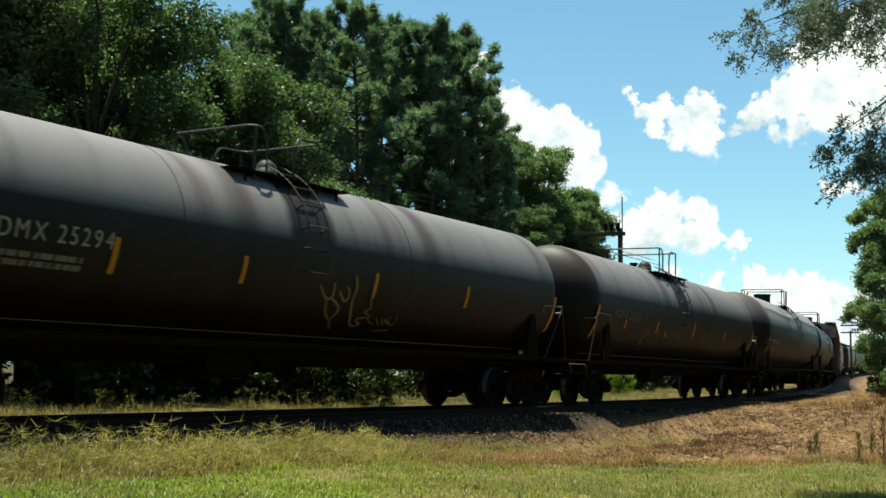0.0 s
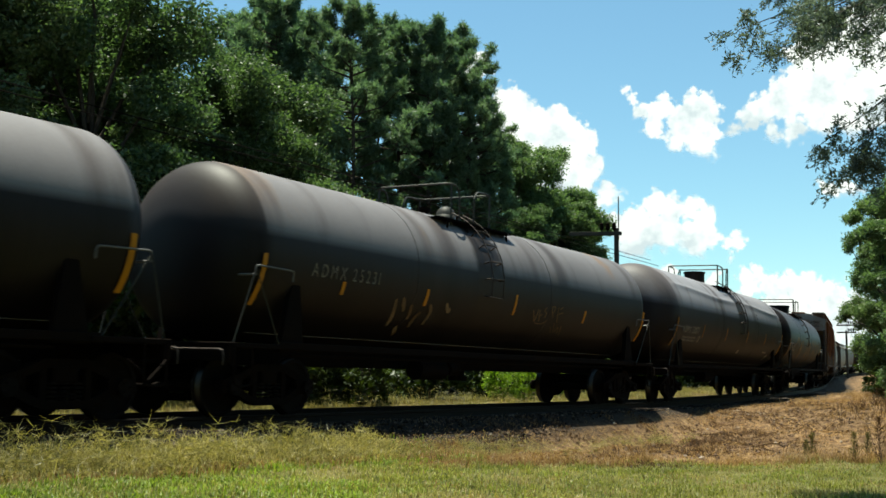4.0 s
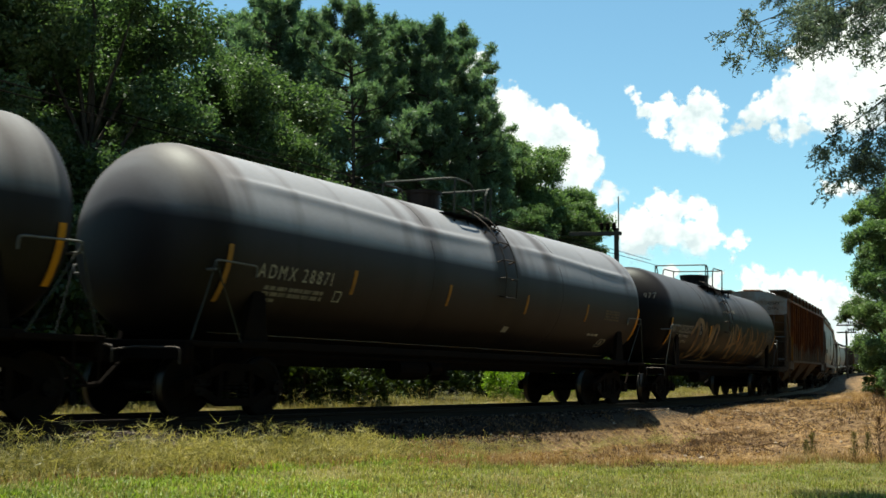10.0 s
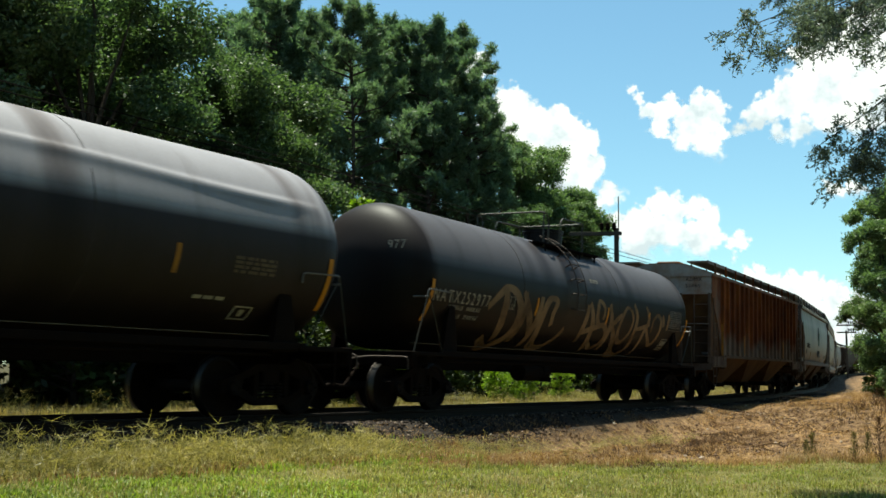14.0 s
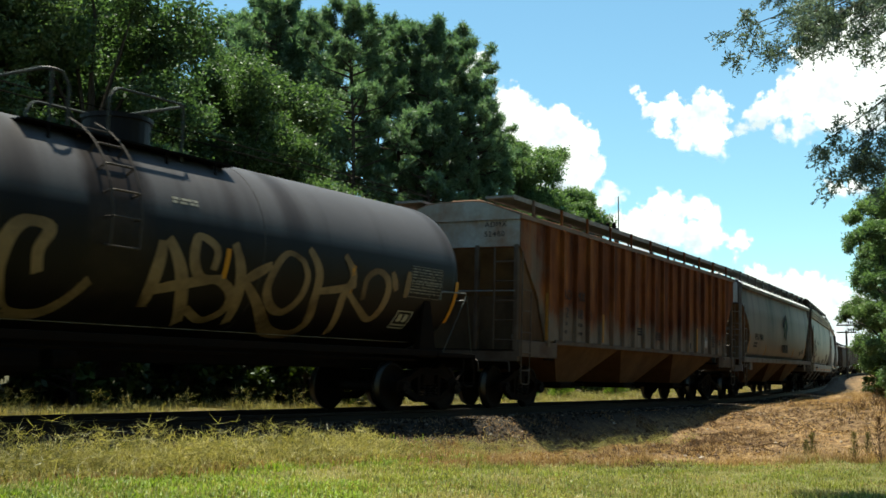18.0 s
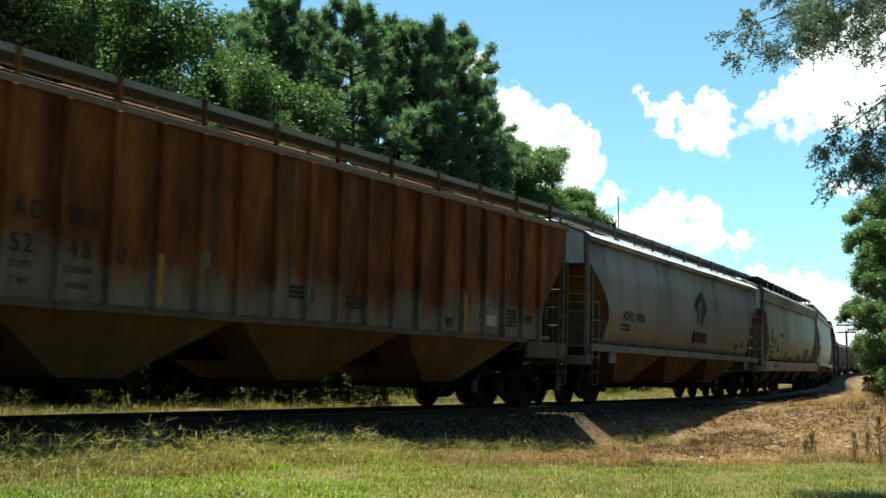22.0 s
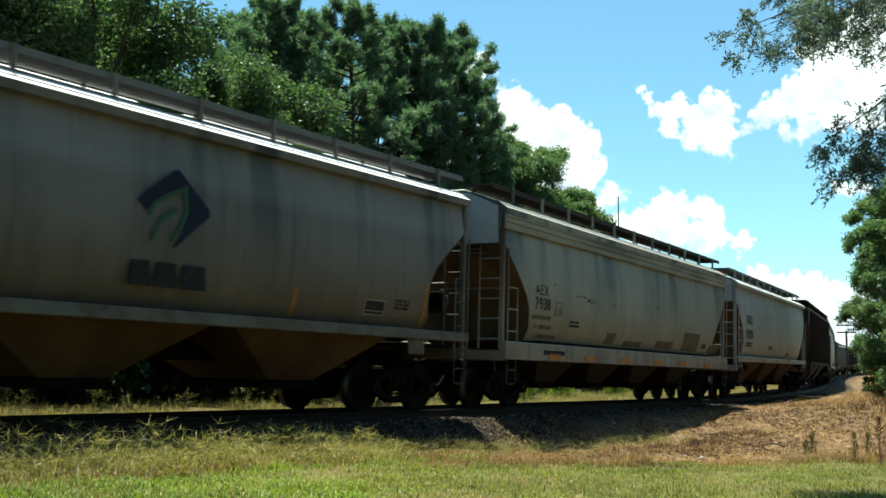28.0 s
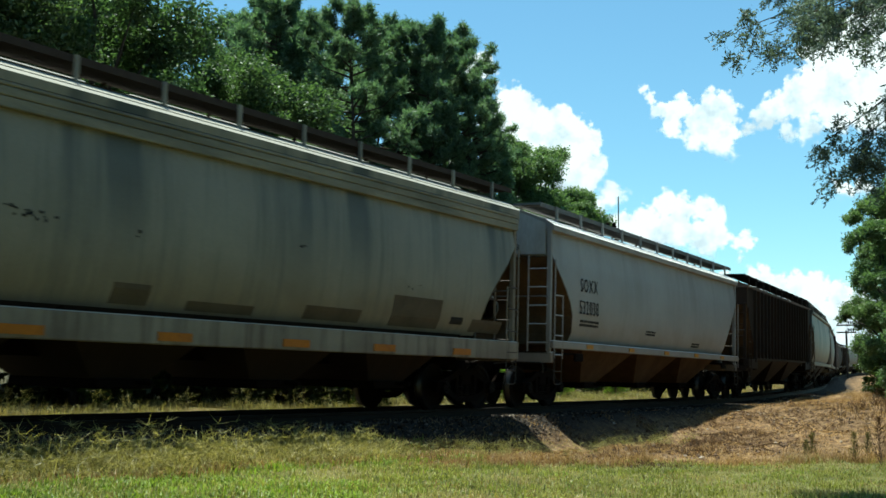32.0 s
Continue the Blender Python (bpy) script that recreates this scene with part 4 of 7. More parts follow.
def hopper_car(name, label, s0, L, paint, style="ribbed", eave=4.05, chute=None, sill=None, boards=None, roll=True, n_chutes=3, full=True, sill_z=(1.28, 1.46), tuck=0.0):
    car = tagged(empty(name), label, "hopper car", "train")
    chute = chute or M_TAN
    sill = sill or paint
    boards = boards or M_FRAME
    W = 1.58
    # rounded ends of a smooth body; a larger tuck pulls the middle further in
    rounded = [(1.42, L - 1.43 + 0.25 * tuck, 1.36), (1.7, L - 1.4 + 0.14 * tuck, 1.50), (2.1, L - 1.26 - 0.1 * tuck, 1.58), (2.38, L - 1.06 - 0.26 * tuck, 1.605), (2.66, L - 0.79 - 0.33 * tuck, 1.61), (2.95, L - 0.47 - 0.29 * tuck, 1.60), (3.38, L - 0.06 - 0.08 * tuck, 1.56)]
    bm = bmesh.new()
    if style == "ribbed":
        loft(bm, [(1.45, L - 1.95, W), (1.46, L - 1.93, W), (2.6, L - 0.8, W), (3.4, L - 0.05, W), (eave, L - 0.05, W)])
    else:
        loft(bm, rounded + [(3.75, L - 0.05, 1.5), (eave, L - 0.05, 1.46)])
    body = part("body", bm, paint, car, smooth=style != "ribbed")
    if style != "ribbed":
        body.data.set_sharp_from_angle(angle=radians(40))
    Wt = W if style == "ribbed" else 1.46
    bm = bmesh.new()
    prism(bm, [(-Wt - 0.05, eave - 0.03), (-Wt - 0.05, eave + 0.06), (-0.75, eave + 0.36), (-0.4, eave + 0.4), (0.4, eave + 0.4), (0.75, eave + 0.36), (Wt + 0.05, eave + 0.06), (Wt + 0.05, eave - 0.03)], 0, -L, L)
    part("roof", bm, paint if style != "ribbed" else M_ROOF, car)
    if style == "ribbed":
        n = 19
        for i in range(n):
            x = -L + 1.45 + (2 * L - 2.9) * i / (n - 1)
            for sy in ((-1, 1) if full else (-1,)):
                bm = bmesh.new()
                y0, y1 = (-W - 0.10, -W + 0.01) if sy < 0 else (W - 0.01, W + 0.10)
                box(bm, x - 0.042, x + 0.042, y0, y1, 1.45 if abs(x) < L - 1.8 else 1.3, eave - 0.04, 0.012)
                part("rib", bm, M_RIB if paint is M_RUST_SIDE else paint, car)
    else:
        for sy in (-1, 1):
            bm = bmesh.new()
            prism(bm, [(sy * 1.47, eave - 0.16), (sy * 1.6, eave - 0.14), (sy * 1.61, eave - 0.02), (sy * 1.36, eave + 0.15), (sy * 1.26, eave + 0.12)], 0, -L, L)
            part("eave_rail", bm, paint, car)
        if full:
            bm = bmesh.new()
            prism(bm, [(-1.42, 3.42), (1.42, 3.42), (1.4, eave + 0.03), (0.7, eave + 0.33), (-0.7, eave + 0.33), (-1.4, eave + 0.03)], 0, -L - 0.016, -L - 0.002)
            part("end_panel", bm, M_CHALK, car, "chalky pale end panel")
    if style == "ribbed" and paint is M_RUST_SIDE:
        for sx in (-1, 1):
            bm = bmesh.new()
            box(bm, min(sx * (L - 0.05), sx * (L - 0.035)), max(sx * (L - 0.05), sx * (L - 0.035)), -W + 0.02, W - 0.02, 3.42, eave - 0.05)
            part("end_panel", bm, M_PANEL, car, "chalky white end panel streaked with rust")
            bm = bmesh.new()
            prism(bm, [(-W, eave - 0.05), (W, eave - 0.05), (W, eave + 0.04), (0.75, eave + 0.33), (0.4, eave + 0.37), (-0.4, eave + 0.37), (-0.75, eave + 0.33), (-W, eave + 0.04)], 0, min(sx * (L + 0.002), sx * (L + 0.016)), max(sx * (L + 0.002), sx * (L + 0.016)))
            part("gable_plate", bm, M_PANEL, car, "chalky white gable plate streaked with rust")
            for sy in (-1, 1):
                # the side goes straight down as far as an upright post; past it the corner is open or closed by a stained sheet
                bm = bmesh.new()
                prism(bm, [(sx * (L - 1.95), 1.44), (sx * (L - 1.42), 1.44), (sx * (L - 1.4), 2.38), (sx * (L - 1.3), 2.5), (sx * (L - 0.9), 2.52)], 1, sy * (W - 0.012) - 0.01, sy * (W - 0.012) + 0.01)
                part("side_sheet", bm, paint, car)
                bm = bmesh.new()
                box(bm, min(sx * (L - 1.48), sx * (L - 1.4)), max(sx * (L - 1.48), sx * (L - 1.4)), min(sy * W, sy * (W + 0.08)), max(sy * W, sy * (W + 0.08)), 1.44, 2.5, 0.01)
                part("corner_upright", bm, M_OCHRE if sy < 0 else paint, car, "ochre-painted upright")
                bm = bmesh.new()
                box(bm, min(sx * (L - 1.48), sx * (L - 0.7)), max(sx * (L - 1.48), sx * (L - 0.7)), sy * 1.3 - 0.22, sy * 1.3 + 0.22, 1.46, 1.54, 0.01)
                part("crossover_step", bm, M_SILL_GREY, car, "pale grated step")
                if sx < 0:
                    bm = bmesh.new()
                    prism(bm, [(sx * (L - 0.12), 1.2), (sx * (L - 1.93), 1.2), (sx * (L - 1.93), 1.44), (sx * (L - 0.8), 2.58), (sx * (L - 0.12), 3.28)], 1, sy * (W - 0.05) - 0.012, sy * (W - 0.05) + 0.012)
                    part("corner_sheet", bm, M_CORNER, car, "brown-stained corner sheet")
            if sx > 0:
                continue
            bm = bmesh.new()
            box(bm, min(sx * (L - 0.95), sx * (L - 0.93)), max(sx * (L - 0.95), sx * (L - 0.93)), -W + 0.08, W - 0.08, 1.2, 2.42)
            part("bulkhead", bm, M_CORNER, car, "grey end bulkhead stained brown")
    # roof walk and hatches
    for sy in (-1, 1):
        bm = bmesh.new()
        mid_y, top_z = (1.15, eave + 0.45) if style == "ribbed" else (0.98, eave + 0.49)
        box(bm, -L - 0.15, L + 0.15, sy * mid_y - 0.34, sy * mid_y + 0.34, top_z - 0.05, top_z)
        box(bm, -L - 0.15, L + 0.15, sy * (mid_y + 0.34) - 0.008, sy * (mid_y + 0.34) + 0.008, top_z - 0.09, top_z + 0.012)
        for k in range(-8, 9, 2):
            x = k * L / 8.2
            rod(bm, (x, sy * (mid_y - 0.28), eave + 0.1), (x, sy * (mid_y - 0.28), top_z - 0.03), 0.03, 5)
        part("running_board", bm, boards, car, "grated running board along the roof")
    if full:
        for k in range(5):
            x = -L + 2 * L * (k + 0.5) / 5
            bm = bmesh.new()
            box(bm, x - 1.3, x + 1.3, -0.38, 0.38, eave + 0.38, eave + 0.5, 0.03)
            part("hatch_cover", bm, paint, car)
        for k in range(11):
            x = -L + 2 * L * (k + 0.5) / 11
            bm = bmesh.new()
            box(bm, x - 0.03, x + 0.03, -mid_y - 0.4, -mid_y - 0.35, eave if style == "ribbed" else eave + 0.1, top_z + 0.01)
            part("board_bracket", bm, paint, car)
    # dust-coated slope sheets under the overhanging ends
    prof = [(1.46, L - 1.93, W), (2.6, L - 0.8, W), (3.4, L - 0.05, W)] if style == "ribbed" else rounded
    for sx in (-1, 1):
        bm = bmesh.new()
        ends = []
        for off in (0.012, 0.03):
            ends.append([[bm.verts.new((sx * (a + off), yy, z - off)) for yy in (-w + 0.01, w - 0.01)] for z, a, w in prof])
        for rows in ends:
            for A, B in zip(rows, rows[1:]):
                bm.faces.new((A[0], A[1], B[1], B[0]))
        bmesh.ops.recalc_face_normals(bm, faces=bm.faces[:])
        part("slope_sheet", bm, M_DUST, car, "brown dust-coated slope sheet")
    # side sills and outlets
    for sy in (-1, 1):
        bm = bmesh.new()
        y = sy * (W + 0.01 if style == "ribbed" else 1.6)
        if style == "ribbed":
            box(bm, -L + 1.95, L - 1.95, y - 0.03, y + 0.03, 1.36, 1.47, 0.01)
            for sx in (-1, 1):
                box(bm, min(sx * (L - 2.0), sx * L), max(sx * (L - 2.0), sx * L), y - 0.04, y + 0.04, 1.05, 1.4, 0.01)
        else:
            box(bm, -L, L, y - 0.05, y + 0.05, *sill_z, 0.015)
        part("side_sill", bm, sill, car)
    span = (2 * L - 4.2) / n_chutes
    for k in range(n_chutes):
        x = -L + 2.1 + span * (k + 0.5)
        bm = bmesh.new()
        A = [(x - span / 2, -1.5, 1.43), (x + span / 2, -1.5, 1.43), (x + span / 2, 1.5, 1.43), (x - span / 2, 1.5, 1.43)]
        B = [(x - 0.55, -0.85, 0.5), (x + 0.55, -0.85, 0.5), (x + 0.55, 0.85, 0.5), (x - 0.55, 0.85, 0.5)]
        va, vb = [bm.verts.new(p) for p in A], [bm.verts.new(p) for p in B]
        for i in range(4):
            bm.faces.new((va[i], va[(i + 1) % 4], vb[(i + 1) % 4], vb[i]))
        bm.faces.new(va[::-1])
        bm.faces.new(vb)
        bmesh.ops.recalc_face_normals(bm, faces=bm.faces[:])
        part("chute", bm, chute, car, "dusty tan discharge chute")
        bm = bmesh.new()
        box(bm, x - 0.5, x + 0.5, -0.95, 0.95, 0.36, 0.5, 0.02)
        rod(bm, (x + 0.2, -1.25, 0.45), (x + 0.2, 1.25, 0.45), 0.035, 8)
        part("outlet_gate", bm, M_FRAME, car)
    bm = bmesh.new()
    box(bm, -L, L, -0.2, 0.2, 0.78, 1.08, 0.02)
    part("centre_sill", bm, M_FRAME, car)
    # ends: sills, posts, ladders
    for sx in (-1, 1):
        xe = sx * L
        bm = bmesh.new()
        box(bm, min(xe - sx * 0.15, xe), max(xe - sx * 0.15, xe), -W, W, 0.95, 1.2, 0.015)
        part("end_sill", bm, sill, car)
        bm = bmesh.new()
        box(bm, min(xe - sx * 1.9, xe), max(xe - sx * 1.9, xe), -1.5, 1.5, 1.16, 1.2)
        part("end_platform", bm, M_FRAME, car)
        for y in (-1.5, -0.55, 0.55, 1.5):
            bm = bmesh.new()
            box(bm, min(xe - sx * 0.1, xe), max(xe - sx * 0.1, xe), y - 0.05, y + 0.05, 1.18, eave - 0.04 if style != "ribbed" and abs(y) > 1 else 3.46, 0.01)
            part("corner_post", bm, sill if abs(y) > 1 or paint is M_RUST_SIDE else M_RAILING, car)
        if full:
            for sy in (-1, 1):
                # ladder on the side, ladder on the end
                for dx in (0.06, 0.52):
                    bm = bmesh.new()
                    rod(bm, (xe - sx * dx, sy * (W + 0.06), 1.05), (xe - sx * dx, sy * (W + 0.06), 3.3 if dx < 0.3 else 2.5), 0.017, 6)
                    part("ladder_stile", bm, sill, car)
                bm = bmesh.new()
                pipe(bm, [(xe - sx * 0.08, sy * (W + 0.05), 1.1), (xe - sx * 0.08, sy * (W + 0.05), 0.47), (xe - sx * 0.5, sy * (W + 0.05), 0.47), (xe - sx * 0.5, sy * (W + 0.05), 1.1)], 0.014, 6)
                rod(bm, (xe - sx * 0.08, sy * (W + 0.05), 0.76), (xe - sx * 0.5, sy * (W + 0.05), 0.76), 0.013, 6)
                part("stirrup_step", bm, M_LADDER, car, "worn iron stirrup step")
                for z in (1.13, 1.57, 2.03, 2.48):
                    bm = bmesh.new()
                    rod(bm, (xe - sx * 0.06, sy * (W + 0.06), z), (xe - sx * 0.52, sy * (W + 0.06), z), 0.016, 6)
                    part("ladder_rung", bm, M_LADDER if sx > 0 else sill, car)
                for k in range(5):
                    z = 1.4 + 0.42 * k
                    bm = bmesh.new()
                    rod(bm, (xe + sx * 0.05, sy * 1.5, z), (xe + sx * 0.05, sy * 1.02, z), 0.016, 6)
                    part("ladder_rung", bm, M_LADDER if sx > 0 else sill, car)
                bm = bmesh.new()
                rod(bm, (xe + sx * 0.05, sy * 1.02, 1.2), (xe + sx * 0.05, sy * 1.02, 3.4), 0.022, 6)
                part("ladder_stile", bm, sill, car)
            bm = bmesh.new()
            rod(bm, (xe + sx * 0.04, -1.5, 2.45), (xe + sx * 0.04, 1.5, 2.45), 0.018, 6)
            part("end_handrail", bm, M_BRIGHT, car)
            for sy in (-1, 1):
                bm = bmesh.new()
                box(bm, min(xe - sx * 1.45, xe - sx * 1.95), max(xe - sx * 1.45, xe - sx * 1.95), sy * 1.56 - 0.03, sy * 1.56 + 0.03, 1.0, 1.29 if tuck else 1.2, 0.02)
                part("jacking_pad", bm, sill if tuck else M_FRAME, car)
    if full:
        bm = bmesh.new()
        lathe_x(bm, [(-0.03, 0.2), (0.03, 0.2), (0.03, 0.26), (-0.03, 0.26), (-0.03, 0.2)], 20)
        for a in (0, 1.05, 2.1):
            rod(bm, (0, 0.22 * math.cos(a), 0.22 * math.sin(a)), (0, -0.22 * math.cos(a), -0.22 * math.sin(a)), 0.015, 5)
        bmesh.ops.translate(bm, verts=bm.verts[:], vec=(L + 0.2, -0.75, 2.1))
        part("brake_wheel", bm, M_RAILING, car, "grey iron brake wheel")
        bm = bmesh.new()
        box(bm, L + 0.02, L + 0.16, -0.95, -0.55, 1.9, 2.3, 0.05)
        part("brake_housing", bm, M_FRAME, car)
        bm = bmesh.new()
        rod(bm, (L - 1.6, -0.6, 1.45), (L - 0.8, -0.6, 1.45), 0.2, 14)
        part("air_tank", bm, M_FRAME, car)
    couplers(car, L)
    bogies(car, s0, 7.4, roll)
    return car


M_SPILL = plain("tarry_spill", (0.004, 0.003, 0.003), 0.8, 0.0, (0.012, 0.007, 0.005), 0.4, 2.5, spec=0.03)
M_BOARD = plain("grey_brown_grating", (0.22, 0.2, 0.19), 0.8, 0.1, (0.12, 0.08, 0.06), 0.6, 6.0)
M_DARK_BOARD = plain("dark_brown_grating", (0.05, 0.036, 0.03), 0.85, 0.1, (0.03, 0.02, 0.015), 0.6, 6.0)
M_ROOF = plain("dusty_rusted_roof", (0.16, 0.11, 0.085), 0.85, 0.0, (0.1, 0.06, 0.04), 0.6, 2.0)
M_MESH = plain("galvanised_grating", (0.15, 0.14, 0.132), 0.6, 0.4, (0.1, 0.08, 0.06), 0.5, 6.0)

CARS = []


def add_car(car, s0):
    CARS.append((car, s0))
    car.matrix_basis = car_pose(s0)
    return car


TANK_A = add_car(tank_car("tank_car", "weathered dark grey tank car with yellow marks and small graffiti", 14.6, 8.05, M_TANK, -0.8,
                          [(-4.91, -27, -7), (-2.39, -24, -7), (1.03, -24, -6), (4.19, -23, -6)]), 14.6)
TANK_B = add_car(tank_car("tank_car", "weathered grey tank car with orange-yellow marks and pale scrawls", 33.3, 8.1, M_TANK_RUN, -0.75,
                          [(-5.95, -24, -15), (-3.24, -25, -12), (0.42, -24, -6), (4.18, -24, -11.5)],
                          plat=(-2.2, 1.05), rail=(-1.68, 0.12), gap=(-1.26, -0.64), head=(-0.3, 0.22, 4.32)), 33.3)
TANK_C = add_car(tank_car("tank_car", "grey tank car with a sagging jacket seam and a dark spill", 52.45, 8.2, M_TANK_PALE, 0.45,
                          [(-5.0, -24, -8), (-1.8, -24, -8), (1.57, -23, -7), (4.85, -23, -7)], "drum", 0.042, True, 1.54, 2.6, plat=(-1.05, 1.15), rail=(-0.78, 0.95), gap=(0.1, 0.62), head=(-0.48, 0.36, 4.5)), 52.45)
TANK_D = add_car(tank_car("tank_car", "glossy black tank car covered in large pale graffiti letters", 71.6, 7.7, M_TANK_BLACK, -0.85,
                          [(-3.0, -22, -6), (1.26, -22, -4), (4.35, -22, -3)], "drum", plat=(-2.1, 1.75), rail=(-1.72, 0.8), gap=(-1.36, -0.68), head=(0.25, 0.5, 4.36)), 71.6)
HOP_E = add_car(hopper_car("hopper_car", "heavily rusted ribbed hopper car with dusty tan chutes", 90.3, 8.77, M_RUST_SIDE, "ribbed", 4.05, sill=M_SILL, boards=M_BOARD), 90.3)
HOP_F = add_car(hopper_car("hopper_car", "grey smooth-sided hopper car with a dark diamond emblem", 109.15, 8.79, M_GREY_HOP, "smooth", 4.1, boards=M_MESH, sill=M_SILL_GREY, tuck=1.0), 109.15)
HOP_G = add_car(hopper_car("hopper_car", "dirty cream hopper car with patched paint and a pale sill", 127.93, 8.51, M_CREAM_HOP, "smooth", 4.18, M_DARK_HOP, M_SILL_PALE, M_DARK_BOARD, n_chutes=4, sill_z=(0.98, 1.36)), 127.93)
HOP_H = add_car(hopper_car("hopper_car", "pale off-white hopper car with tan chutes", 146.3, 8.2, M_WHITE_HOP, "smooth", 4.1, boards=M_MESH), 146.3)
add_car(hopper_car("hopper_car", "dark brown ribbed hopper car", 164.6, 8.6, M_DARK_HOP, "ribbed", 4.05, M_DARK_HOP), 164.6)
add_car(hopper_car("hopper_car", "faded grey-green hopper car", 183.2, 8.6, M_CREAM_HOP, "smooth", 4.1, M_DARK_HOP), 183.2)
for _i in range(9):
    _s = 201.6 + 18.4 * _i
    add_car(hopper_car("hopper_car", "distant dark hopper car of the long train", _s, 8.6, M_DARK_HOP if _i % 3 else M_GREY_HOP, "ribbed" if _i % 2 else "smooth", 4.05, M_DARK_HOP, roll=False, full=False), _s)


# ===== writing, emblems and stains on the cars =====
def smooth_line(pts, n=6):
    """More points along a rounded line through the given ones."""
    P = [Vector((*p, 0)) for p in pts]
    out = []
    for i in range(len(P) - 1):
        a, b, c, d = P[max(i - 1, 0)], P[i], P[i + 1], P[min(i + 2, len(P) - 1)]
        for k in range(n):
            t = k / n
            out.append(0.5 * ((2 * b) + (c - a) * t + (2 * a - 5 * b + 4 * c - d) * t * t + (3 * b - a - 3 * c + d) * t ** 3))
    return out + [P[-1]]


def strokes(car, lines, width, material, name, label, R=1.45, zc=2.55, lift=0.005):
    """Brush strokes laid on a tank's side; lines: lists of (x, z); broad in the middle of each stroke."""
    for line in lines:
        lift += 0.002
        bm = bmesh.new()
        pts = smooth_line(line)
        prev = None
        for i, p in enumerate(pts):
            d = pts[min(i + 1, len(pts) - 1)] - pts[max(i - 1, 0)]
            nrm = Vector((-d.y, d.x, 0)).normalized() if d.length > 1e-6 else Vector((1, 0, 0))
            w = width * (0.62 + 0.38 * math.sin(math.pi * min(max(i / (len(pts) - 1), 0.06), 0.94))) * (0.7 + 0.5 * abs(nrm.x))
            pair = []
            for q in (p + nrm * w / 2, p - nrm * w / 2):
                a = math.asin(max(-0.98, min(0.98, (q.y - zc) / R)))
                pair.append(bm.verts.new((q.x, -(R + lift) * math.cos(a), zc + (R + lift) * math.sin(a))))
            if prev:
                bm.faces.new((prev[0], prev[1], pair[1], pair[0]))
            prev = pair
        part(name, bm, material, car, label)


SIDE_Z = [1.42, 1.7, 2.1, 2.5, 2.95, 3.38, 3.75, 4.1]
SIDE_Y = [1.36, 1.50, 1.58, 1.61, 1.60, 1.56, 1.50, 1.46]


def side_at(car, z, y):
    """How far out the painted side of a car is at a height; y where the side is flat."""
    if car in (HOP_F, HOP_G, HOP_H) and z > 1.42:
        return float(np.interp(z, SIDE_Z, SIDE_Y))
    if car in (TANK_A, TANK_B, TANK_D):
        return math.sqrt(1.45 ** 2 - (z - 2.55) ** 2)
    if car is TANK_C:
        return math.sqrt(1.54 ** 2 - (z - 2.6) ** 2)
    return -y


def painted(bm, car, x0, x1, z0, z1, y):
    """A thin painted plate on a car's side."""
    n = max(1, int((z1 - z0) / 0.06))
    prev = None
    for k in range(n + 1):
        z = z0 + (z1 - z0) * k / n
        w = side_at(car, z, y)
        ring = [bm.verts.new(p) for p in ((x0, -w - 0.008, z), (x1, -w - 0.008, z), (x1, -w + 0.02, z), (x0, -w + 0.02, z))]
        if prev:
            for q in range(4):
                bm.faces.new((prev[q], prev[(q + 1) % 4], ring[(q + 1) % 4], ring[q]))
        else:
            bm.faces.new(ring[::-1])
        prev = ring
    bm.faces.new(prev)


def bars(car, rows, material, y, name="lettering"):
    """Plain bars for small print, marks and patches: (x0, x1, z0, z1)."""
    if name == "lettering":
        bm = bmesh.new()
        for row in rows:
            painted(bm, car, *row, y)
        part("small_print", bm, material, car)["kind"] = "stuff"
        return
    for row in rows:
        bm = bmesh.new()
        painted(bm, car, *row, y)
        part(name, bm, material, car)


def small_print(x, z, w, lines, h, seed, gap=0.5):
    """Rows of word-long bars."""
    rng = random.Random(seed)
    out = []
    for k in range(lines):
        u, zz = x, z - k * h * (1 + gap)
        while u < x + w - 0.02:
            l = min(rng.uniform(0.06, 0.22), x + w - u)
            out.append((u, u + l, zz, zz + h))
            u += l + rng.uniform(0.02, 0.06)
    return out


def on_tank(text, size, material, car, x, z, wide=1.0, space=1.12, R=1.45, zc=2.55):
    """Words painted on a tank's side, leaning with the shell."""
    w = math.sqrt(R * R - (z - zc) ** 2)
    lean = math.degrees(math.asin((zc - z - size * 0.36) / R))
    lettering(text, size, material, car, x, -w - 0.012, z, lean, wide=wide, space=space)


# first tank car
on_tank("ADMX 25294", 0.34, M_WHITE, TANK_A, -7.02, 2.2, 0.86, 1.25)
bars(TANK_A, small_print(-6.9, 1.98, 1.5, 2, 0.07, 1), M_FAINT, -1.405)
strokes(TANK_A, [[(-0.49, 2.08), (-0.28, 1.9), (-0.09, 1.91), (-0.14, 2.15)], [(-0.11, 1.9), (0.23, 1.74), (0.21, 1.55), (0.38, 1.39)], [(-0.22, 1.89), (-0.08, 1.67), (0.18, 1.53)], [(0.05, 2.02), (0.27, 1.87), (0.35, 1.97), (0.23, 2.12)], [(0.39, 2.32), (0.49, 2.12), (0.51, 1.85), (0.77, 1.53), (0.99, 1.47)], [(0.96, 2.18), (0.99, 1.97), (1.1, 1.79), (0.97, 1.74), (1.2, 1.65), (0.89, 1.6), (1.08, 1.5), (0.88, 1.47)]], 0.055, M_SPRAY, "graffiti", "thin pale sprayed scrawl")
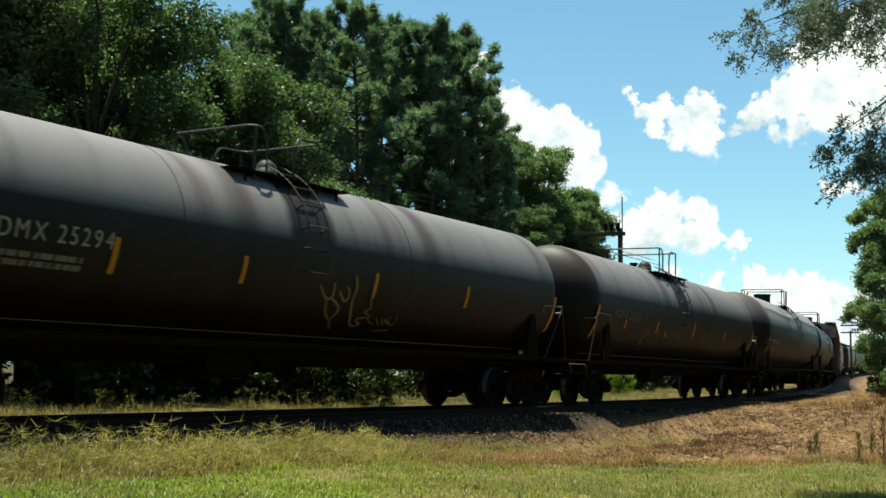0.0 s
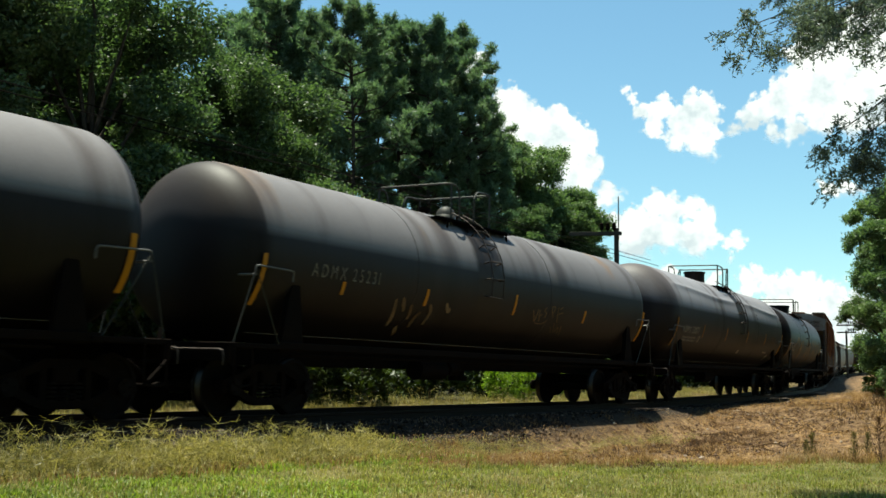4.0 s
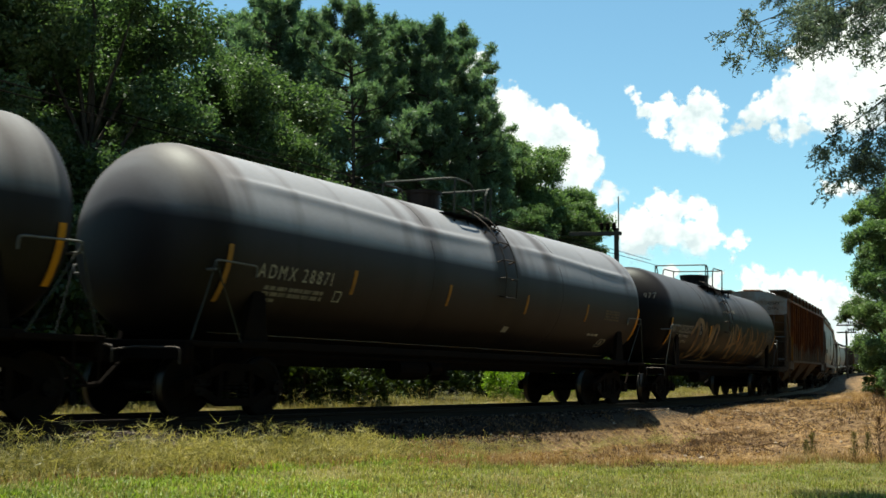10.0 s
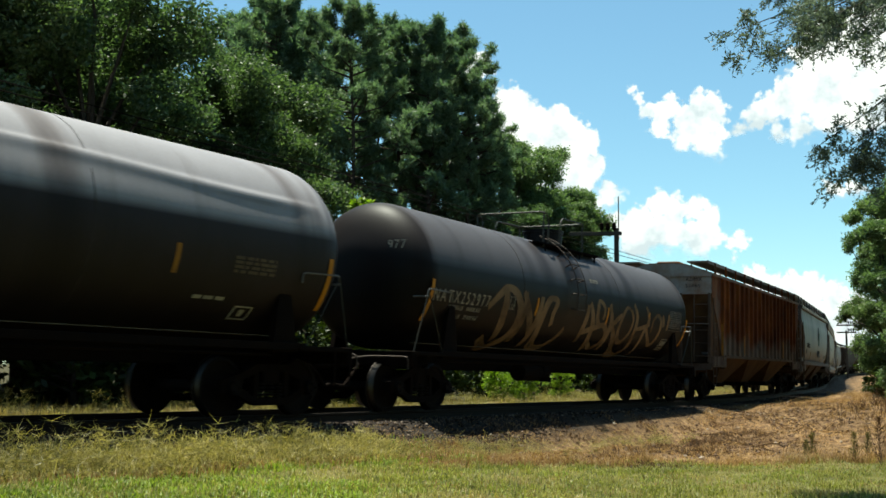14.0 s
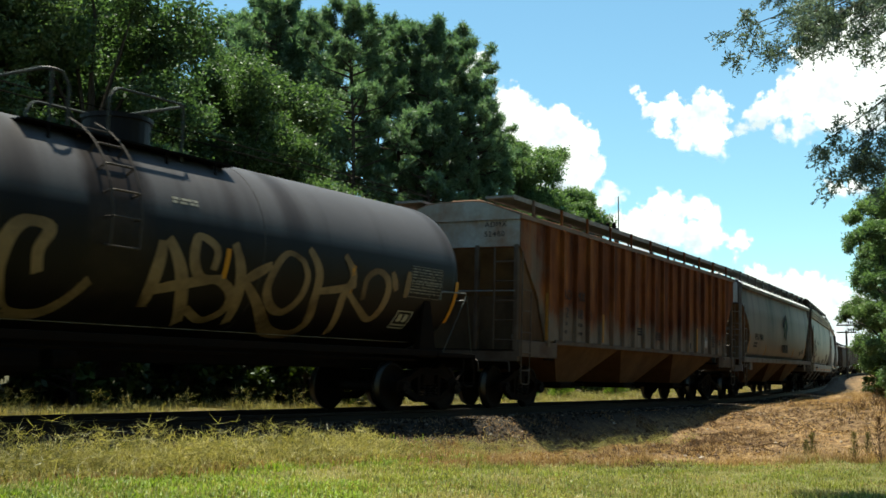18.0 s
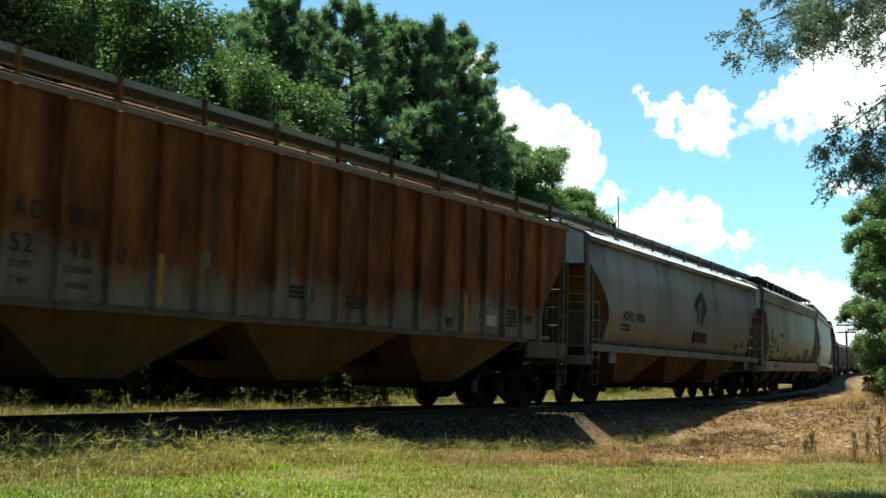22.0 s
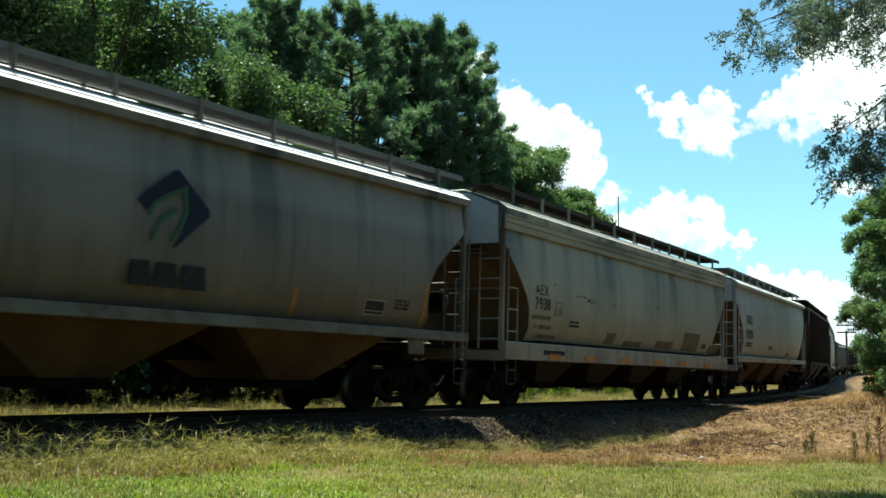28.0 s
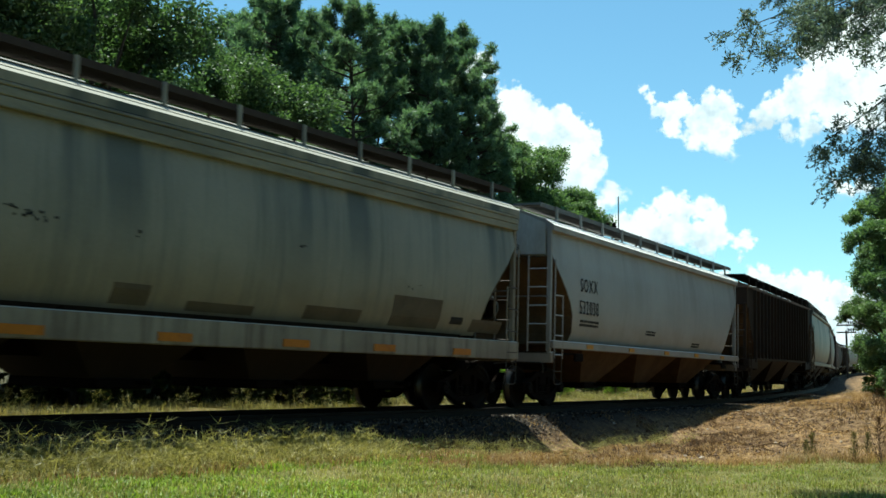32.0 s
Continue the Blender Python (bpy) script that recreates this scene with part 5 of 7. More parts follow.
strokes(TANK_A, [[(1.31, 1.69), (1.24, 1.6), (1.51, 1.52)], [(1.46, 1.64), (1.66, 1.52)], [(1.62, 1.64), (1.79, 1.53), (1.76, 1.63), (1.91, 1.54)], [(1.86, 1.68), (1.88, 1.59), (2.09, 1.54), (2.06, 1.7)], [(1.59, 1.42), (2.09, 1.45)]], 0.03, M_SPRAY, "graffiti", "small pale sprayed tag")
# second
on_tank("ADMX 25231", 0.32, M_FAINT, TANK_B, -6.9, 2.2, 0.8, 1.5)
strokes(TANK_B, [[(-4.24, 2.0), (-4.14, 1.74), (-4.07, 1.52)], [(-4.02, 2.04), (-3.85, 1.8)], [(-3.67, 1.93), (-3.58, 1.67)], [(-3.26, 1.82), (-3.38, 1.69), (-3.36, 1.53)], [(-3.05, 1.97), (-2.94, 1.84), (-2.96, 1.6)], [(-3.78, 1.52), (-3.6, 1.38)], [(-2.47, 2.04), (-2.32, 1.89), (-2.26, 1.95)]], 0.09, M_SPRAY, "graffiti", "faded pale sprayed strokes")
strokes(TANK_B, [[(1.33, 2.13), (1.46, 1.98), (1.56, 1.89), (1.58, 2.05), (1.6, 2.15)], [(1.66, 2.15), (1.72, 2.01), (1.8, 1.89)], [(1.72, 2.01), (1.84, 2.05)], [(1.99, 2.22), (1.89, 2.15), (2.03, 2.08), (1.98, 1.98)], [(2.25, 2.25), (2.32, 2.13), (2.42, 2.01)], [(2.25, 2.25), (2.4, 2.25), (2.4, 2.15), (2.33, 2.1)], [(2.59, 2.27), (2.61, 2.1), (2.72, 1.91)], [(2.64, 2.1), (2.88, 2.15)], [(2.69, 2.22), (2.82, 2.27)]], 0.04, M_SPRAY, "graffiti", "thin faded sprayed scrawl")
strokes(TANK_B, [[(2.53, 1.8), (2.72, 1.66)], [(2.64, 1.89), (2.81, 1.68)], [(2.82, 1.87), (2.89, 1.7), (2.95, 1.8), (3.06, 1.66)], [(3.06, 1.85), (3.23, 1.62)], [(1.59, 1.85), (1.99, 1.85), (2.18, 1.94)]], 0.03, M_SPRAY, "graffiti", "small faded sprayed tag")
# third
on_tank("ADMX 28871", 0.32, M_WHITE, TANK_C, -7.5, 2.07, 0.82, 1.35, 1.54, 2.6)
bars(TANK_C, small_print(-7.25, 1.9, 1.5, 2, 0.06, 3) + small_print(-7.4, 1.72, 0.5, 1, 0.05, 4), M_FAINT, -1.39)
bars(TANK_C, [(-5.45, -5.25, 1.98, 2.0), (-5.45, -5.25, 1.82, 1.84), (-5.45, -5.43, 1.82, 2.0), (-5.27, -5.25, 1.82, 2.0)], M_WHITE, -1.42)
bars(TANK_C, [(0.95, 1.18, 1.58, 1.7)], M_WHITE, -1.22)
bars(TANK_C, small_print(5.4, 1.68, 0.7, 1, 0.05, 5) + [(6.35, 6.75, 1.6, 1.62), (6.35, 6.75, 1.42, 1.44), (6.35, 6.38, 1.42, 1.62), (6.72, 6.75, 1.42, 1.62), (6.5, 6.6, 1.47, 1.57)], M_WHITE, -1.2)
bars(TANK_C, small_print(6.0, 2.3, 0.9, 4, 0.045, 6), M_PATCH, -1.49)
# fourth
on_tank("NATX", 0.36, M_WHITE, TANK_D, -7.62, 2.05, 0.9, 1.2)
on_tank("252977", 0.36, M_WHITE, TANK_D, -6.52, 2.05, 0.86, 1.3)
on_tank("207300 LB", 0.135, M_WHITE, TANK_D, -6.95, 1.92, 0.9)
on_tank("94000 KG", 0.135, M_WHITE, TANK_D, -6.2, 1.92, 0.9)
on_tank("78700 LB", 0.135, M_WHITE, TANK_D, -6.88, 1.76, 0.9)
on_tank("35700 KG", 0.135, M_WHITE, TANK_D, -6.17, 1.76, 0.9)
strokes(TANK_D, [[(-4.6, 2.51), (-4.5, 1.92), (-4.26, 1.41)], [(-5.32, 2.06), (-4.92, 2.34), (-4.54, 2.52), (-4.12, 2.42), (-3.83, 2.13), (-3.72, 1.74), (-3.78, 1.49), (-4.04, 1.33), (-4.31, 1.24), (-4.87, 1.44)]], 0.24, M_SPRAY, "graffiti", "large pale tan sprayed letter")
strokes(TANK_D, [[(-3.64, 2.49), (-3.59, 2.07), (-3.52, 1.68), (-3.5, 1.4)], [(-3.75, 2.48), (-3.38, 2.09), (-2.82, 1.59)], [(-2.79, 2.44), (-2.82, 2.05), (-2.8, 1.63), (-2.71, 1.32)]], 0.21, M_SPRAY, "graffiti", "large pale tan sprayed letter")
strokes(TANK_D, [[(-1.97, 1.82), (-2.06, 2.1), (-1.95, 2.38), (-2.25, 2.44), (-2.47, 2.32), (-2.57, 2.05), (-2.52, 1.72), (-2.2, 1.36), (-1.66, 1.32), (-1.38, 1.47), (-1.13, 1.8)]], 0.21, M_SPRAY, "graffiti", "large pale tan sprayed letter")
strokes(TANK_D, [[(-0.05, 2.43), (-0.06, 1.96), (-0.02, 1.51)], [(0.05, 2.48), (0.34, 2.11), (0.63, 1.65), (0.9, 1.32)], [(-0.16, 1.71), (0.5, 1.87), (1.23, 2.01)]], 0.2, M_SPRAY, "graffiti", "large pale tan sprayed letter")
strokes(TANK_D, [[(1.01, 2.11), (1.01, 2.42), (0.64, 2.56), (0.58, 2.25), (0.79, 1.99), (1.23, 1.96), (1.56, 1.78), (1.58, 1.54), (1.29, 1.39), (0.81, 1.54)]], 0.17, M_SPRAY, "graffiti", "large pale tan sprayed letter")
strokes(TANK_D, [[(1.38, 2.54), (1.59, 2.14), (1.73, 1.72), (1.86, 1.37)], [(2.26, 2.3), (1.95, 2.14), (1.72, 2.01)], [(1.72, 2.01), (2.16, 1.73), (2.82, 1.34), (3.48, 1.27), (3.67, 1.45), (3.54, 1.8)]], 0.19, M_SPRAY, "graffiti", "large pale tan sprayed letter")
strokes(TANK_D, [[(2.99, 2.43), (2.63, 2.52), (2.37, 2.3), (2.28, 1.94), (2.52, 1.69), (2.9, 1.6), (3.13, 1.82), (3.16, 2.18), (2.99, 2.43)]], 0.15, M_SPRAY, "graffiti", "large pale tan sprayed letter")
strokes(TANK_D, [[(3.14, 2.64), (3.42, 2.3), (3.51, 1.84), (3.62, 1.52)], [(4.09, 2.63), (4.36, 2.28), (4.22, 1.89), (4.47, 1.31)], [(3.39, 1.96), (3.96, 2.04), (4.48, 2.15)]], 0.17, M_SPRAY, "graffiti", "large pale tan sprayed letter")
strokes(TANK_D, [[(4.78, 1.92), (4.75, 2.27), (5.07, 2.44), (5.4, 2.27), (5.45, 1.87), (5.25, 1.6), (4.68, 1.82), (4.28, 2.04)]], 0.15, M_SPRAY, "graffiti", "large pale tan sprayed letter")
strokes(TANK_D, [[(5.5, 2.46), (5.69, 2.14)], [(6.03, 2.51), (6.01, 2.04)]], 0.14, M_SPRAY, "graffiti", "large pale tan sprayed letter")
bars(TANK_D, small_print(6.14, 2.57, 0.98, 9, 0.026, 9, 1.1), M_FAINT, -1.47)
bars(TANK_D, [(6.1, 7.16, 2.625, 2.635), (6.1, 7.16, 2.06, 2.07), (6.1, 6.11, 2.06, 2.635), (7.15, 7.16, 2.06, 2.635), (6.52, 6.53, 2.2, 2.635), (6.8, 6.81, 2.06, 2.635), (6.1, 7.16, 2.34, 2.348), (6.1, 7.16, 2.2, 2.208)], M_FAINT, -1.47)
bars(TANK_D, [(6.0, 6.5, 1.78, 1.8), (6.0, 6.5, 1.48, 1.5), (6.0, 6.03, 1.48, 1.8), (6.47, 6.5, 1.48, 1.8), (6.1, 6.22, 1.6, 1.74), (6.28, 6.4, 1.6, 1.74), (6.05, 6.45, 1.53, 1.56)], M_WHITE, -1.23)
bars(TANK_D, [(-4.38, -4.15, 2.33, 2.34), (-4.38, -4.15, 2.07, 2.08), (-4.38, -4.37, 2.07, 2.34), (-4.16, -4.15, 2.07, 2.34)], M_WHITE, -1.445)
on_tank("C", 0.11, M_WHITE, TANK_D, -4.3, 2.1)
bars(TANK_D, small_print(0.15, 3.05, 0.5, 2, 0.035, 11), M_WHITE, -1.38)
lettering("2977", 0.24, M_WHITE, TANK_D, -8.19, -0.55, 3.0, 0, turn=-90)
# rusted hopper
for _w, _x, _z in (("AD", -6.38, 2.44), ("MX", -5.52, 2.44), ("52", -6.38, 2.02), ("48", -5.52, 2.02), ("0", -4.72, 2.02)):
    lettering(_w, 0.33, M_BLACK, HOP_E, _x, -1.595, _z, 0)
lettering("LD LMT", 0.13, M_BLACK, HOP_E, -6.42, -1.586, 1.83, 0, wide=0.75)
lettering("LT WT", 0.13, M_BLACK, HOP_E, -6.42, -1.586, 1.63, 0, wide=0.75)
lettering("220500", 0.13, M_BLACK, HOP_E, -5.58, -1.586, 1.83, 0, wide=0.95)
lettering("64500", 0.13, M_BLACK, HOP_E, -5.52, -1.586, 1.63, 0, wide=0.95)
lettering("ADMX", 0.17, M_BLACK, HOP_E, -8.742, -0.72, 3.85, 0, turn=-90)
lettering("52480", 0.17, M_BLACK, HOP_E, -8.742, -0.72, 3.64, 0, turn=-90)
for _x in (-4.04, 4.04):
    bars(HOP_E, [(_x - 0.04, _x + 0.04, 1.5, 2.2)], M_OCHRE, -1.69, "reflective_mark")
bars(HOP_E, [(4.97, 5.48, 1.65, 1.97)], M_PANEL, -1.588, "placard")
bars(HOP_E, small_print(5.84, 1.98, 0.5, 5, 0.05, 21) + small_print(6.62, 1.9, 0.4, 3, 0.04, 22) + small_print(5.05, 1.92, 0.36, 2, 0.03, 23), M_BLACK, -1.592)
bars(HOP_E, [(3.5, 3.56, 1.56, 1.72), (3.62, 3.68, 1.56, 1.72), (3.44, 3.74, 1.7, 1.74), (3.54, 3.64, 1.62, 1.66)], M_BLACK, -1.588, "mark")
bars(HOP_E, small_print(-1.2, 1.95, 0.6, 3, 0.05, 13) + small_print(0.3, 1.9, 0.5, 4, 0.04, 14), M_BLACK, -1.59)
bars(HOP_E, [(-3.3, -3.0, 2.1, 2.35)], M_PATCH, -1.588, "patch")
# grey hopper and its emblem
lettering("ADMX 49180", 0.36, M_BLACK, HOP_F, -6.42, -1.615, 2.14, -2, wide=0.8)
bars(HOP_F, small_print(-6.4, 1.98, 0.7, 2, 0.07, 15), M_BLACK, -1.585)
lettering("ADMX", 0.2, M_BLACK, HOP_F, -8.81, -0.2, 3.85, 0, turn=-90)
lettering("49180", 0.2, M_BLACK, HOP_F, -8.81, -0.2, 3.62, 0, turn=-90)


def flat_shape(car, poly, material, y, name, label):
    bm = bmesh.new()
    prism(bm, poly, 1, y, y + 0.012)
    return part(name, bm, material, car, label)


flat_shape(HOP_F, [(0.28, 2.9), (0.33, 2.98), (0.9, 3.4), (0.99, 3.41), (1.6, 2.93), (1.62, 2.84), (1.0, 2.34), (0.93, 2.31), (1.08, 2.5), (1.22, 2.84), (1.17, 3.22), (0.75, 3.05), (0.52, 2.9), (0.43, 2.78)], M_NAVY, -1.632, "emblem", "navy diamond emblem")
flat_shape(HOP_F, [(0.44, 2.74), (0.56, 2.94), (0.82, 3.08), (1.14, 3.18), (1.19, 2.84), (1.06, 2.58), (0.92, 2.4), (0.88, 2.42), (1.01, 2.62), (1.13, 2.86), (1.09, 3.12), (0.84, 3.03), (0.6, 2.9), (0.49, 2.72)], M_GREEN, -1.641, "emblem_outline", "green leaf outline")
flat_shape(HOP_F, [(0.5, 2.38), (0.56, 2.38), (0.7, 2.64), (0.98, 2.84), (0.94, 2.88), (0.66, 2.72)], M_GREEN, -1.641, "emblem_rib", "green leaf rib")
for _a, _b in ((0.2, 0.58), (0.66, 1.06), (1.14, 1.62)):
    flat_shape(HOP_F, [(_a, 1.76), (_a + 0.03, 2.1), (_b - 0.03, 2.1), (_b, 1.76)], M_BLACK, -1.612, "emblem_bar", "dark bar below the emblem")
for _x, _z in ((-7.36, 2.3), (-3.67, 1.97), (3.67, 1.97), (7.36, 2.3)):
    bars(HOP_F, [(_x - 0.05, _x + 0.05, 1.52, _z)], M_OCHRE, -1.585, "reflective_mark")
bars(HOP_F, [(5.52, 6.12, 1.65, 1.665), (5.52, 6.12, 1.9, 1.915), (5.52, 5.535, 1.665, 1.9), (6.105, 6.12, 1.665, 1.9), (5.535, 6.105, 1.715, 1.725)], M_WHITE, -1.585, "placard_frame")
bars(HOP_F, [(5.55, 5.81, 1.735, 1.89), (5.84, 6.09, 1.735, 1.89), (5.55, 6.09, 1.675, 1.708)], M_BLACK, -1.585, "placard")
bars(HOP_F, small_print(6.43, 1.92, 0.42, 3, 0.045, 24), M_BLACK, -1.585)
# cream hopper
lettering("AEX", 0.34, M_BLACK, HOP_G, -7.02, -1.618, 2.44, -1)
lettering("7938", 0.38, M_BLACK, HOP_G, -7.02, -1.618, 2.12, -1)
bars(HOP_G, [(-7.05, -6.05, 1.9, 1.99), (-6.55, -5.95, 1.69, 1.78), (-6.5, -5.5, 1.5, 1.58)], M_PATCH, -1.585)
lettering("LD LMT", 0.13, M_BLACK, HOP_G, -7.06, -1.6, 1.69, 0)
lettering("LT WT", 0.13, M_BLACK, HOP_G, -7.0, -1.585, 1.49, 0)
for _x0, _x1, _z0, _z1 in ((-5.86, -5.52, 2.04, 2.055), (-5.86, -5.52, 2.325, 2.34), (-5.86, -5.845, 2.04, 2.34), (-5.535, -5.52, 2.04, 2.34)):
    bars(HOP_G, [(_x0, _x1, _z0, _z1)], M_BLACK, -1.6, "plate_frame")
lettering("C", 0.16, M_BLACK, HOP_G, -5.74, -1.617, 2.08, -1)
# ribbed fascia under the eave
for _z0, _z1, _y in ((3.98, 4.03, -1.615), (3.86, 3.975, -1.605), (3.72, 3.855, -1.595)):
    bm = bmesh.new()
    box(bm, -8.5, 8.5, _y, -1.42, _z0, _z1, 0.012)
    part("fascia_rib", bm, M_FASCIA, HOP_G)
bars(HOP_G, small_print(-6.6, 1.12, 1.2, 1, 0.1, 18), M_BLACK, -1.66)
lettering("AEX", 0.17, M_BLACK, HOP_G, -8.53, -0.2, 3.86, 0, turn=-90)
lettering("7938", 0.17, M_BLACK, HOP_G, -8.53, -0.2, 3.68, 0, turn=-90)
_bm = bmesh.new()
for _k in range(5):
    box(_bm, -8.49, -8.45, -1.1 + 0.1 * (_k % 2), 0.6 - 0.15 * _k, 3.56 - 0.09 * _k, 3.59 - 0.09 * _k)
part("small_print", _bm, M_PATCH, HOP_G)["kind"] = "stuff"
bars(HOP_G, [(-2.4, -1.75, 1.5, 1.78), (-1.0, 0.4, 1.48, 1.62), (1.6, 3.1, 1.5, 1.72), (4.0, 5.6, 1.5, 2.05), (6.8, 8.0, 1.5, 1.75)], M_PATCH, -1.57, "patch")
bars(HOP_G, [(6.0, 6.45, 1.62, 1.76)], M_BLACK, -1.575)
for _x in (-6.0, -3.9, -1.4, 1.2, 3.6, 6.2):
    bars(HOP_G, [(_x - 0.32, _x + 0.32, 1.03, 1.15)], M_ORANGE, -1.66, "reflective_mark")
_rng = random.Random(44)
for _cx, _cz, _n, _w in ((-4.5, 2.52, 5, 0.16), (-4.15, 2.53, 4, 0.1), (-3.85, 2.47, 14, 0.22), (-2.1, 2.42, 2, 0.05), (1.2, 2.6, 3, 0.08), (-5.9, 2.72, 2, 0.04), (4.6, 2.2, 3, 0.1)):
    _spots = []
    for _q in range(_n):
        _x, _z = _cx + _rng.gauss(0, _w), _cz + _rng.gauss(0, 0.035)
        _spots.append((_x, _x + _rng.uniform(0.015, 0.07), _z, _z + _rng.uniform(0.012, 0.045)))
    bm = bmesh.new()
    for _row in _spots:
        painted(bm, HOP_G, *_row, -1.612)
    part("rust_pocks", bm, M_BLACK, HOP_G)["kind"] = "stuff"
bars(HOP_G, small_print(-4.9, 1.9, 0.6, 2, 0.06, 19), M_BLACK, -1.56)
# pale hopper
lettering("SOXX", 0.46, M_BLACK, HOP_H, -6.55, -1.625, 2.68, -1, wide=0.8)
lettering("532038", 0.48, M_BLACK, HOP_H, -6.6, -1.622, 2.14, -1, wide=0.8)
lettering("SOXX", 0.2, M_BLACK, HOP_H, -8.22, -0.1, 3.75, 0, turn=-90)
lettering("532038", 0.2, M_BLACK, HOP_H, -8.22, -0.1, 3.52, 0, turn=-90)
bars(HOP_H, small_print(-6.4, 1.95, 1.2, 2, 0.06, 20) + small_print(-1.5, 1.9, 0.8, 2, 0.05, 21) + small_print(3.0, 1.7, 0.8, 2, 0.05, 22), M_BLACK, -1.585)
for _x in (-6.0, -3.0, 0.0, 3.0, 6.0):
    bars(HOP_H, [(_x - 0.2, _x + 0.2, 1.32, 1.42)], M_YELLOW, -1.66, "reflective_mark")


# ===== trees =====
def leaf_quads(centres, radii, n, size, rng, flat=0.75, long=1.0, drop=0.0, fuzzy=False):
    """n leaves in clumps, as bent-free quads turned every way."""
    k = rng.choice(len(centres), n, p=radii ** 2 / (radii ** 2).sum())
    d = rng.normal(size=(n, 3))
    d /= np.linalg.norm(d, axis=1, keepdims=True)
    r = radii[k] * rng.uniform(0.35, 1.0, n) ** 0.6
    if fuzzy:
        r = radii[k] * np.minimum(np.abs(rng.normal(size=n)), 1.75) * 0.62
    p = centres[k] + d * r[:, None] * np.array([1, 1, flat])
    p[:, 2] -= drop * rng.uniform(0, 1, n)
    u = rng.normal(size=(n, 3))
    u[:, 2] *= 0.5
    u /= np.linalg.norm(u, axis=1, keepdims=True)
    w = np.cross(u, rng.normal(size=(n, 3)) + np.array([0, 0, 1.2]))
    w /= np.linalg.norm(w, axis=1, keepdims=True) + 1e-9
    s = size * rng.uniform(0.6, 1.3, n)[:, None]
    a, b = u * s * long, w * s * 0.5
    return np.stack([p - a, p + b * 0.9, p + a, p - b], 1)


def limbs(bm, base, tops, r0, rng):
    for t in tops:
        mid = (base + t) / 2 + Vector((rng.normal() * 0.3, rng.normal() * 0.3, 0.3))
        rod(bm, base, mid, r0, 6, r0 * 0.65)
        rod(bm, mid, t, r0 * 0.65, 5, r0 * 0.2)


def leafy_clumps(centres, radii, n, size, rng):
    """n leaves on small sprays spread over the clumps' upper and outer sides, lying mostly level, with hollows between."""
    m = len(centres)
    per = 11
    d = rng.normal(size=(m, per, 3))
    d[..., 2] += 0.25
    d /= np.linalg.norm(d, axis=2, keepdims=True)
    sub = (centres[:, None] + d * (radii[:, None] * rng.uniform(0.45, 1.0, (m, per)))[..., None] * np.array([1, 1, 0.8])).reshape(-1, 3)
    r = np.repeat(radii, per) * rng.uniform(0.22, 0.55, m * per)
    k = rng.choice(len(sub), n, p=r ** 2 / (r ** 2).sum())
    p = sub[k] + np.clip(rng.normal(size=(n, 3)), -1.9, 1.9) * r[k][:, None] * np.array([0.62, 0.62, 0.52])
    u = rng.normal(size=(n, 3)) * np.array([1, 1, 0.7])
    u /= np.linalg.norm(u, axis=1, keepdims=True)
    w = np.cross(u, rng.normal(size=(n, 3)) + np.array([0, 0, 0.8]))
    w /= np.linalg.norm(w, axis=1, keepdims=True) + 1e-9
    s = size * rng.uniform(0.6, 1.35, n)[:, None]
    a, b = u * s, w * s * 0.52
    return np.stack([p - a, p + b * 0.9 - a * 0.1, p + a, p - b - a * 0.1], 1)


def broad_tree(seed, h, w, leaves, size, low=0.15, foliage=None):
    """A trunk mesh and a crown mesh for a broad-leaved tree."""
    rng = np.random.default_rng(seed)
    bm = bmesh.new()
    zs = np.linspace(0, h * 0.8, 6)
    pts = [Vector((rng.normal() * 0.02 * z, rng.normal() * 0.02 * z, z)) for z in zs]
    r = 0.016 * h
    for a, b, k in zip(pts, pts[1:], range(5)):
        rod(bm, a, b, r * (1 - k / 5.5), 9, r * (1 - (k + 1) / 5.5))
    m = 54
    z = rng.uniform(low, 0.95, m) * h
    rad = w * np.sqrt(np.clip(1 - ((z / h - 0.48) / 0.56) ** 2, 0.03, 1)) * rng.uniform(0.3, 1.0, m)
    a = rng.uniform(0, 2 * np.pi, m)
    cen = np.stack([rad * np.cos(a), rad * np.sin(a), z], 1)
    rr = w * rng.uniform(0.12, 0.3, m)
    for c in cen[::2]:
        limbs(bm, Vector((0, 0, max(0.1 * h, c[2] * 0.62))), [Vector(c)], r * 0.35, rng)
    trunk = bpy.data.meshes.new("trunk")
    bm.to_mesh(trunk)
    bm.free()
    trunk.materials.append(M_BARK)
    return trunk, quads("crown", leafy_clumps(cen, rr, leaves, size, rng), foliage or M_LEAF)


